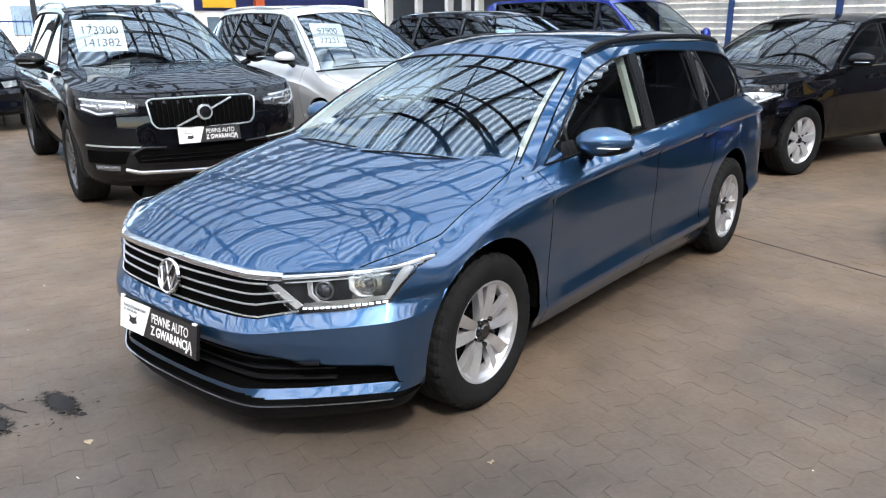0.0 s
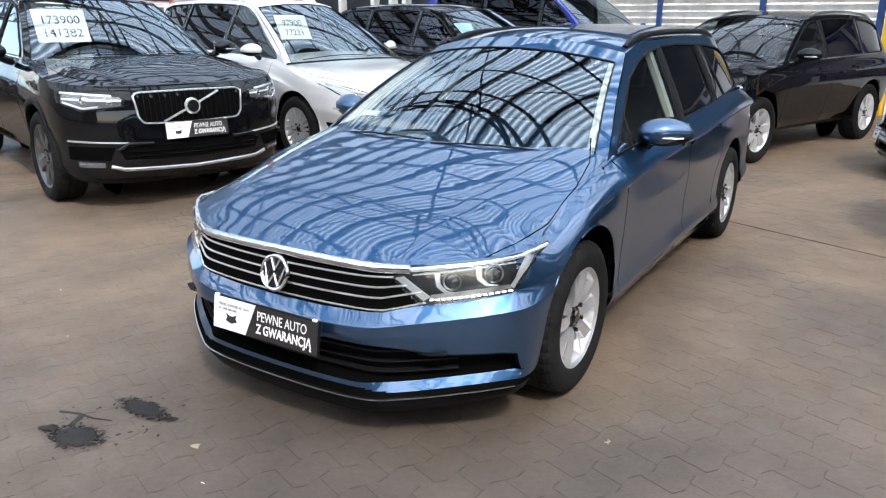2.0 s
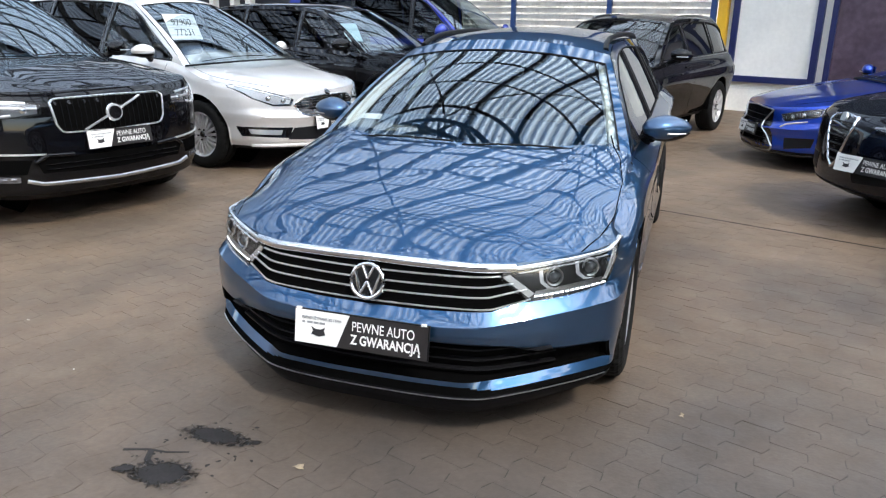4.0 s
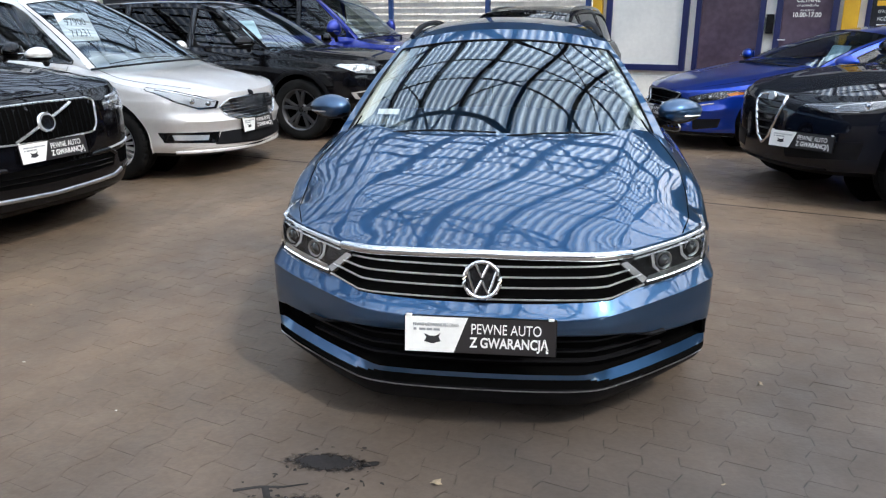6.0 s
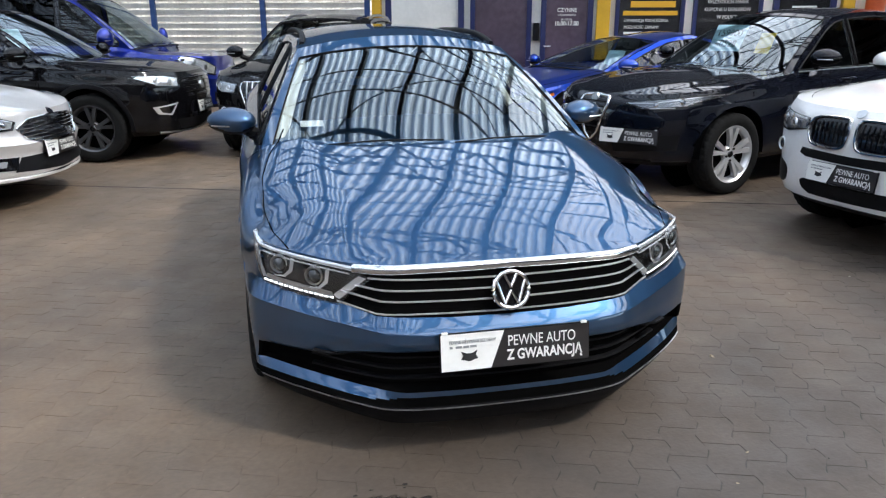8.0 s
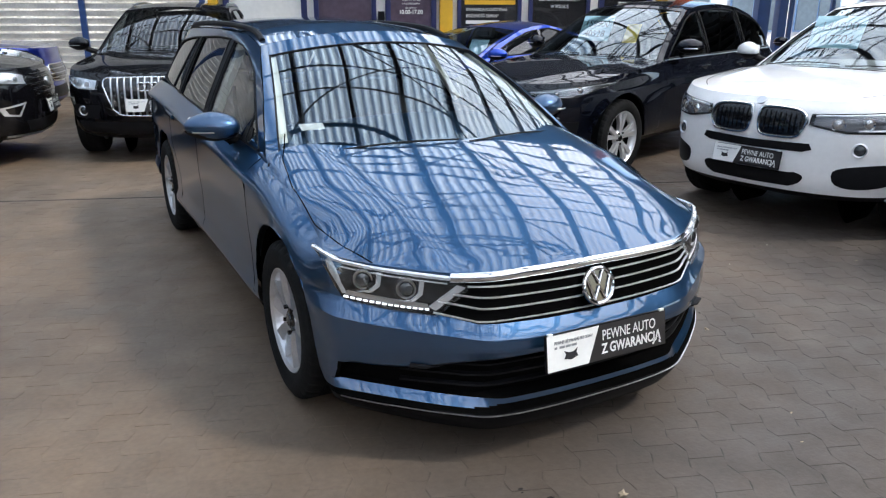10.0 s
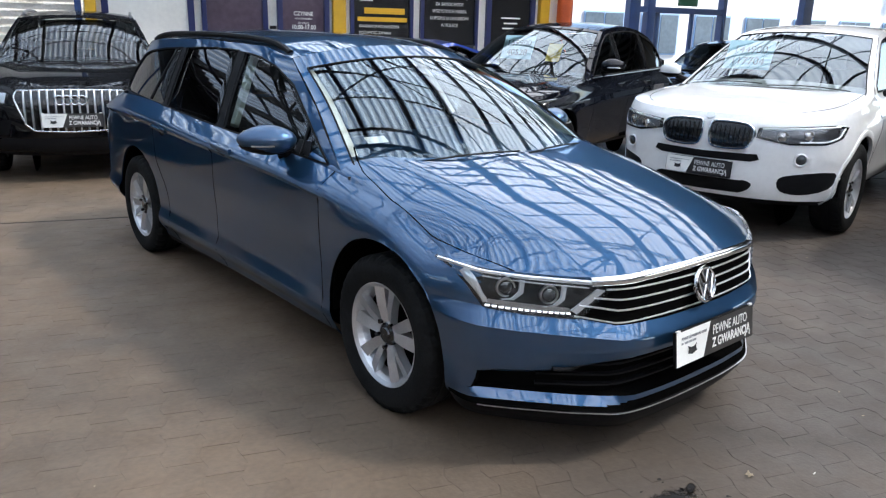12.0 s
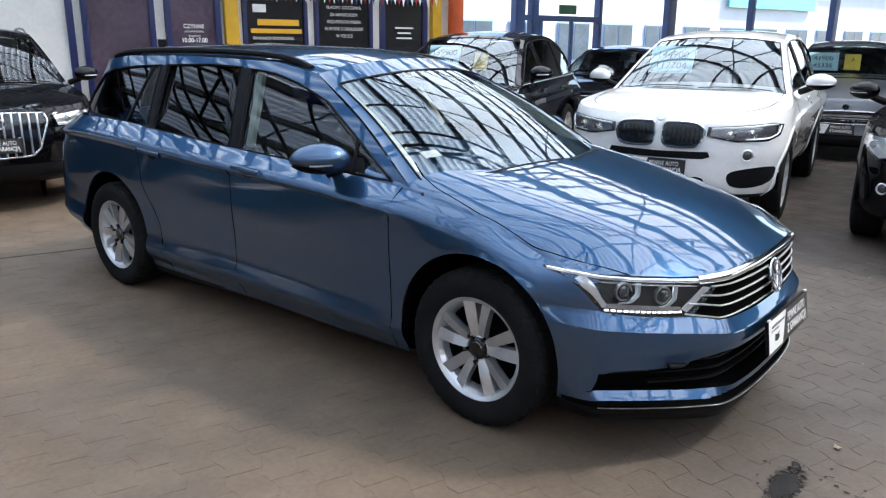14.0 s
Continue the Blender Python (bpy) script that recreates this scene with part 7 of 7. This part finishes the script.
slab("rail", (-24.15, -7.0, 0.25), (-24.10, 4.2, 0.30), STEEL_BLUE, parent=fence)
for k in range(56):
    slab("picket", (-24.14, -6.95 + 0.2 * k, 0.1), (-24.12, -6.93 + 0.2 * k, 1.75), STEEL_BLUE, parent=fence)
for y in (-3.4, 0.4, 4.1):
    slab("yard_post", (-24.2, y - 0.08, 0), (-24.05, y + 0.08, EAVES), STEEL, "dark steel post at the open side", category="post")
slab("orange_post", (-23.6, 7.15, 0), (-23.3, 7.45, EAVES), ORANGE, "orange painted round post", category="post")


def framed(name, x0, x1, z0, z1, mat, label, category, frame=0.09, depth=0.10, kind="structure"):
    """A panel in a navy frame: frame of four bars and the sheet."""
    top_ = new(name)
    top_.empty_display_size = 0.2
    top_.matrix_basis = HM
    tagged(top_, label, category, "", kind)
    for lo, hi in (((x0, FY - depth, z0), (x0 + frame, FY, z1)), ((x1 - frame, FY - depth, z0), (x1, FY, z1)), ((x0 + frame, FY - depth, z1 - frame), (x1 - frame, FY, z1)), ((x0 + frame, FY - depth, z0), (x1 - frame, FY, z0 + frame))):
        slab("frame", lo, hi, NAVY, parent=top_, bevel=0.008)
    slab("sheet", (x0 + frame, FY - depth * 0.5, z0 + frame), (x1 - frame, FY - depth * 0.3, z1 - frame), mat, parent=top_)
    return top_


slab("wall_north", (-2.80, FY, 0), (6.45, FY + 0.25, EAVES), WHITE_WALL, "white office front wall with navy frames", category="wall")
slab("plinth", (-2.58, FY - 0.05, 0), (6.0, FY, 0.42), WHITE_WALL, "white plinth under the office panels", category="trim")
slab("fascia", (-2.8, FY - 0.14, 2.62), (6.45, FY - 0.02, EAVES - 0.02), STEEL, "dark fascia band above the office front", category="trim")
slab("slat_fascia", (-24.0, FY - 0.09, 4.12), (-2.82, FY + 0.09, EAVES - 0.02), STEEL, "dark fascia above the slatted wall", category="trim")
for x, w in ((-2.77, 0.17), (1.44, 0.24), (5.72, 0.20)):
    slab("yellow_column", (x, FY - 0.16, 0), (x + w, FY - 0.01, 2.60), YELLOW, "yellow painted column of the office front", category="column", bevel=0.01)
framed("window_1", -2.52, -1.02, 0.52, 2.55, PANEL_WHITE, "frosted white panel in a navy frame", "window", 0.11)
framed("window_2", -0.90, 0.25, 0.40, 2.55, PURPLE, "glossy purple-grey film panel in a navy frame", "window", 0.09)
door = framed("door_1", 0.42, 1.38, 0.02, 2.40, PURPLE, "purple-grey glazed door with opening hours lettering", "door", 0.10)
bm = bmesh.new()
tube(bm, [(0.50, FY - 0.11, 1.10), (0.50, FY - 0.16, 1.10), (0.62, FY - 0.16, 1.10)], 0.011, 8)
part("door_handle", bm, SATIN, door, smooth=True)


def on_wall(x, z, off=0.062):
    return HM @ pose(x, FY - off, z, 90)


def words(lines, x, z, size, mat, step=1.35, align="CENTER", wide=0.9, off=0.062, bold=0.0, label="white lettering on the office front"):
    for k, w in enumerate(lines):
        for ob in text(w, size, on_wall(x, z - k * size * step, off), mat, None, align, bold, wide=wide):
            tagged(ob, label, "lettering")


words(("CZYNNE",), 0.90, 1.715, 0.100, LETTER, bold=0.002)
words(("od poniedziałku", "do soboty"), 0.90, 1.645, 0.058, LETTER)
words(("10.00-17.00",), 0.90, 1.475, 0.105, LETTER, bold=0.003)
slab("call_box", (0.28, FY - 0.10, 1.20), (0.40, FY - 0.02, 1.52), PLASTIC, "small black call box on the wall", "thing", bevel=0.01, category="call box")
framed("window_3", 1.78, 3.02, 0.55, 2.42, SIGN_BLACK, "black sign window with yellow and white lettering", "window", 0.07)
for x0_, x1_, z_, h, mat in ((1.97, 2.22, 2.02, 0.14, LETTER), (2.05, 2.85, 1.79, 0.11, SIGN_YELLOW), (1.92, 2.90, 1.65, 0.08, SIGN_YELLOW)):
    slab("sign_bar", (x0_, FY - 0.066, z_), (x1_, FY - 0.062, z_ + h), mat, "painted bar on the black sign", "thing", category="sign")
words(("GWARANCJA POCHODZENIA", "MOŻLIWOŚĆ ZAMIANY"), 1.95, 1.535, 0.078, LETTER, 1.5, "LEFT", 0.75)
slab("sign_bar", (1.95, FY - 0.066, 1.30), (2.60, FY - 0.062, 1.36), LETTER, "painted bar on the black sign", "thing", category="sign")
framed("window_4", 3.17, 4.38, 0.55, 2.42, SIGN_BLACK, "black sign window with white lettering", "window", 0.07)
words(("PŁACIMY GOTÓWKĄ", "ZA SAMOCHODY", "WSZYSTKICH MAREK", "KUPIONE U DEALERÓW", "W POLSCE"), 3.775, 2.12, 0.088, LETTER, 1.5, "CENTER", 0.85)
framed("door_2", 4.56, 5.63, 0.02, 2.42, SIGN_BLACK, "dark glazed door with small white lettering", "door", 0.10)
for k, w in enumerate((0.42, 0.30, 0.36)):
    slab("sign_bar", (5.10 - w / 2, FY - 0.066, 1.78 - 0.1 * k), (5.10 + w / 2, FY - 0.062, 1.81 - 0.1 * k), LETTER, "small white print on the door", "thing", category="sign")
# bunting
for k in range(46):
    x = 1.5 + k * 0.094
    bm = bmesh.new()
    z1 = 2.40 - 0.03 * math.sin(k * 0.55) ** 2
    bm.faces.new([bm.verts.new(p) for p in ((x, FY - 0.19, z1), (x + 0.085, FY - 0.19, z1), (x + 0.042 + 0.01 * math.sin(k), FY - 0.20, z1 - 0.17))])
    ob = part("pennant", bm, (FLAG_RED, LETTER, FLAG_BLUE, LETTER)[k % 4], None, "small cloth pennant on a string")
    ob.matrix_basis = HM
    tagged(ob, "", "pennant", "bunting over the office front")
bm = bmesh.new()
lathe(bm, [(0.16, 0.0), (0.16, EAVES)], 24)
ob = part("orange_pipe", bm, ORANGE, None, "orange painted round column at the corner of the office", smooth=True)
ob.matrix_basis = HM @ pose(6.22, FY - 0.25, 0) @ pose(0, 0, 0, 0, -90)
tagged(ob, "", "column", "", "structure")
# open front with blue posts
for x, w in ((8.0, 0.13), (8.42, 0.09), (10.35, 0.05), (12.74, 0.13), (15.87, 0.05), (19.6, 0.10)):
    slab("blue_post", (x - w, FY - 0.1, 0), (x + w, FY + 0.1, EAVES), STEEL_BLUE, "dark blue steel post of the open front", category="post", bevel=0.01)
slab("gate_beam", (8.0, FY - 0.09, 2.02), (10.4, FY + 0.09, 2.14), STEEL_BLUE, "blue beam over the gate", category="beam")
slab("gate_beam", (8.0, FY - 0.09, 3.0), (24, FY + 0.09, EAVES), STEEL, "dark fascia above the open front", category="beam")
slab("exit_sign", (9.07, FY - 0.14, 2.18), (9.56, FY - 0.10, 2.38), GREEN, "green exit sign over the gate", "thing", category="sign")
slab("gate_leaf", (8.6, FY - 0.03, 0.05), (8.68, FY + 0.03, 2.02), STEEL_BLUE, "blue upright of the open gate", category="gate")
slab("gate_leaf", (9.5, FY - 0.03, 0.05), (9.58, FY + 0.03, 2.02), STEEL_BLUE, "blue upright of the open gate", category="gate")
# the white building outside
white_house = new("white_building")
white_house.matrix_basis = HM
tagged(white_house, "long white sunlit building with a row of windows", "building")
HY = 24.0
slab("wall", (0, HY, 0), (60, HY + 6, 4.6), FAR_WHITE, parent=white_house)
slab("roof_edge", (-0.2, HY - 0.3, 4.6), (60.2, HY + 6, 4.8), SLAT, parent=white_house)
for k in range(22):
    x = 1.0 + k * 2.6
    win = slab("window", (x - 0.06, HY - 0.05, 0.84), (x + 1.76, HY - 0.01, 2.46), FRAME_BLUE, parent=white_house)
    slab("pane", (x, HY - 0.07, 0.90), (x + 0.82, HY - 0.055, 2.40), FAR_GLASS, parent=win)
    slab("pane", (x + 0.88, HY - 0.07, 0.90), (x + 1.70, HY - 0.055, 2.40), FAR_GLASS, parent=win)
slab("cyan_board", (29.8, HY - 0.2, 3.4), (36.7, HY - 0.1, 4.2), CYAN, "pale cyan sign board", parent=white_house)

build_blue()
black_suv()
silver_mpv()
black_crossover()
blue_van()
black_suv_rear()
blue_coupe()
dark_suv()
white_suv()
silver_saloon()
other_cars()


# ---- paving and what lies on it ----
def blob(name, x, y, rx, ry, turn, mat, label, category, seed, rough=0.18, n=46, z=0.003):
    """A flat spot with a ragged edge."""
    bm = bmesh.new()
    rnd = random.Random(seed)
    ph = [rnd.uniform(0, 6.28) for _ in range(6)]
    vs = []
    for k in range(n):
        q = 2 * math.pi * k / n
        r = 1 + rough * (math.sin(2 * q + ph[0]) + 0.6 * math.sin(3 * q + ph[1]) + 0.5 * math.sin(7 * q + ph[2])) + rnd.uniform(-rough, rough) * 0.5
        vs.append(bm.verts.new((rx * r * math.cos(q), ry * r * math.sin(q), 0)))
    bm.faces.new(vs)
    bmesh.ops.triangulate(bm, faces=bm.faces[:])
    ob = part(name, bm, mat, None, label)
    ob.matrix_basis = pose(x, y, z, 0, 0, turn)
    return tagged(ob, "", category)


def soft_edge(m):
    """Lets a stain soak out: thinner and patchy towards its rim."""
    n, l = m.node_tree.nodes, m.node_tree.links
    tc, no = n.new("ShaderNodeTexCoord"), n.new("ShaderNodeTexNoise")
    no.inputs["Scale"].default_value, no.inputs["Detail"].default_value = 38, 6
    l.new(tc.outputs["Object"], no.inputs["Vector"])
    off = n.new("ShaderNodeVectorMath")
    off.operation = "MULTIPLY_ADD"
    off.inputs[1].default_value, off.inputs[2].default_value = (1, 1, 0), (-0.5, -0.5, 0)
    l.new(tc.outputs["Generated"], off.inputs[0])
    size = n.new("ShaderNodeVectorMath")
    size.operation = "LENGTH"
    l.new(off.outputs[0], size.inputs[0])
    add = n.new("ShaderNodeMath")
    add.operation = "MULTIPLY_ADD"
    add.inputs[1].default_value = 0.55
    l.new(no.outputs["Fac"], add.inputs[0])
    l.new(size.outputs["Value"], add.inputs[2])
    mr = n.new("ShaderNodeMapRange")
    mr.interpolation_type = "SMOOTHSTEP"
    for key, value in (("From Min", 0.50), ("From Max", 0.72), ("To Min", 0.93), ("To Max", 0.0)):
        mr.inputs[key].default_value = value
    l.new(add.outputs[0], mr.inputs["Value"])
    l.new(mr.outputs[0], n["Principled BSDF"].inputs["Alpha"])
    return m


OIL = soft_edge(material("soaked_oil", (0.022, 0.020, 0.020), 0.7, Specular_IOR_Level=0.15, spots=0.25, scale=9))
blob("oil_stain", -0.515, -1.115, 0.131, 0.081, -4, OIL, "dark oil stain on the pavers", "stain", 3, rough=0.26)
blob("oil_stain", -0.365, -1.105, 0.043, 0.024, 20, OIL, "small dark oil spot on the pavers", "stain", 4)
blob("oil_stain", -0.545, -1.375, 0.156, 0.081, 12, OIL, "dark oil stain on the pavers", "stain", 5, rough=0.26, z=0.004)
blob("oil_stain", -0.690, -1.400, 0.062, 0.027, 18, OIL, "small dark oil spot on the pavers", "stain", 6, z=0.005)
rnd = random.Random(9)
for k in range(40):
    a, d = rnd.uniform(0, 6.28), rnd.uniform(0.09, 0.26)
    blob("oil_drop", -0.52 + d * math.cos(a), -1.25 + d * 1.1 * math.sin(a), rnd.uniform(0.004, 0.011), rnd.uniform(0.003, 0.007), rnd.uniform(0, 180), STAIN, "tiny dark oil drop beside the stains", "stain", k, n=10)
bm = bmesh.new()
tube(bm, [(-0.78, -1.30, 0.001), (-0.70, -1.27, 0.001), (-0.62, -1.262, 0.001), (-0.545, -1.235, 0.001)], lambda q: 0.009 - 0.005 * q, 5, flat=0.25)
tube(bm, [(-0.68, -1.27, 0.001), (-0.655, -1.325, 0.001), (-0.61, -1.355, 0.001)], 0.013, 5, flat=0.2)
tagged(part("oil_trickle", bm, STAIN, None, "dark oil trickle running from a stain"), "", "stain")
for k in range(46):
    x, y = rnd.uniform(-3.2, 3.0), rnd.uniform(-2.2, 0.6)
    if abs(x) < 0.95 and y > -0.95:
        x += 1.9 if x > 0 else -1.9
    blob("litter_crumb", x, y, rnd.uniform(0.004, 0.010), rnd.uniform(0.002, 0.006), rnd.uniform(0, 180), (CRUMB, LEAF, STAIN)[k % 3], ("pale crumb on the floor", "dry brown leaf scrap on the floor", "dark grit on the floor")[k % 3], "litter", k + 40, n=8, z=0.004)


def leaf(x, y, turn, size, seed):
    bm = bmesh.new()
    r = random.Random(seed)
    c = bm.verts.new((0, 0, 0.010))
    ring = [bm.verts.new((size * (0.6 + 0.4 * (k % 2)) * math.cos(k * 0.628), size * 0.7 * (0.6 + 0.4 * (k % 2)) * math.sin(k * 0.628), r.uniform(0.002, 0.014))) for k in range(10)]
    for a, b in zip(ring, ring[1:] + ring[:1]):
        bm.faces.new((c, a, b))
    ob = part("dry_leaf", bm, LEAF, None, "curled dry leaf lying on the pavers")
    ob.matrix_basis = pose(x, y, 0.0, 0, 0, turn)
    tagged(ob, "", "leaf")


leaf(-0.122, -1.190, 20, 0.024, 1)
leaf(1.15, -0.35, 70, 0.018, 2)
slab("floor_joint", (-14, 3.335, -0.004), (14, 3.352, 0.002), STAIN, "dark joint running across the floor", category="joint")

# stones: staggered columns with wavy sides, laid along the hall
PW, PL, GAP = 0.1335, 0.198, 0.0014


def stone(shift):
    """Outline of one stone, its wavy long sides following the common wave."""
    wave = lambda y: 0.015 * math.sin(2 * math.pi * (y + shift) / PL)
    ys = [-PL / 2 + GAP, -PL * 0.22, -PL * 0.06, PL * 0.06, PL * 0.22, PL / 2 - GAP]
    right = [(PW / 2 - GAP + wave(y), y) for y in ys]
    left = [(-PW / 2 + GAP + wave(y), y) for y in ys]
    outline = right + left[::-1]
    inner = [(x * 0.970, y * 0.988) for x, y in outline]
    n = len(outline)
    verts = [(x, y, 0.0) for x, y in inner] + [(x, y, -0.0004) for x, y in outline] + [(x, y, -0.008) for x, y in outline]
    faces = [tuple(range(n))]
    for r in range(2):
        faces += [(r * n + k, (r + 1) * n + k, (r + 1) * n + (k + 1) % n, r * n + (k + 1) % n) for k in range(n)]
    return verts, faces


STONES = [stone(0.0), stone(PL / 2)]
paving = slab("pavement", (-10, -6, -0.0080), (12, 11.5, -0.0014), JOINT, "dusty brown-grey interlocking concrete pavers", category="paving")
stone_me = []
for k, (v, f) in enumerate(STONES):
    me = bpy.data.meshes.new("paver")
    me.from_pydata(v, [], f)
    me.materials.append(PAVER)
    stone_me.append(me)
rest_v, rest_f, total = [], [], 0
rng = np.random.RandomState(7)
near_a, near_b = (-10, 10), (-13, 2)
for i in range(-70, 82):
    odd = i % 2
    v, f = STONES[odd]
    v = np.array(v)
    for j in range(-28, 57):
        x, y = i * PW, j * PL + (PL / 2 if odd else 0)
        dz, ta, tb = rng.uniform(-0.0005, 0.0004), rng.uniform(-0.004, 0.004), rng.uniform(-0.004, 0.004)
        if near_a[0] <= i < near_a[1] and near_b[0] <= j < near_b[1]:
            ob = new("paver", stone_me[odd])
            ob.parent = paving
            ob.matrix_basis = Matrix.Translation((x, y, dz)) @ Euler((ta, tb, 0)).to_matrix().to_4x4()
        else:
            w = v + (x, y, dz)
            w[:, 2] += v[:, 1] * ta - v[:, 0] * tb
            rest_v.append(w)
            rest_f += [tuple(q + total for q in face) for face in f]
            total += len(v)
me = bpy.data.meshes.new("pavers")
me.from_pydata(np.concatenate(rest_v).tolist(), [], rest_f)
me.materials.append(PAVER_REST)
rest = new("pavers", me)
rest.parent = paving
tagged(rest, "more of the same interlocking pavers", "", "", "stuff")
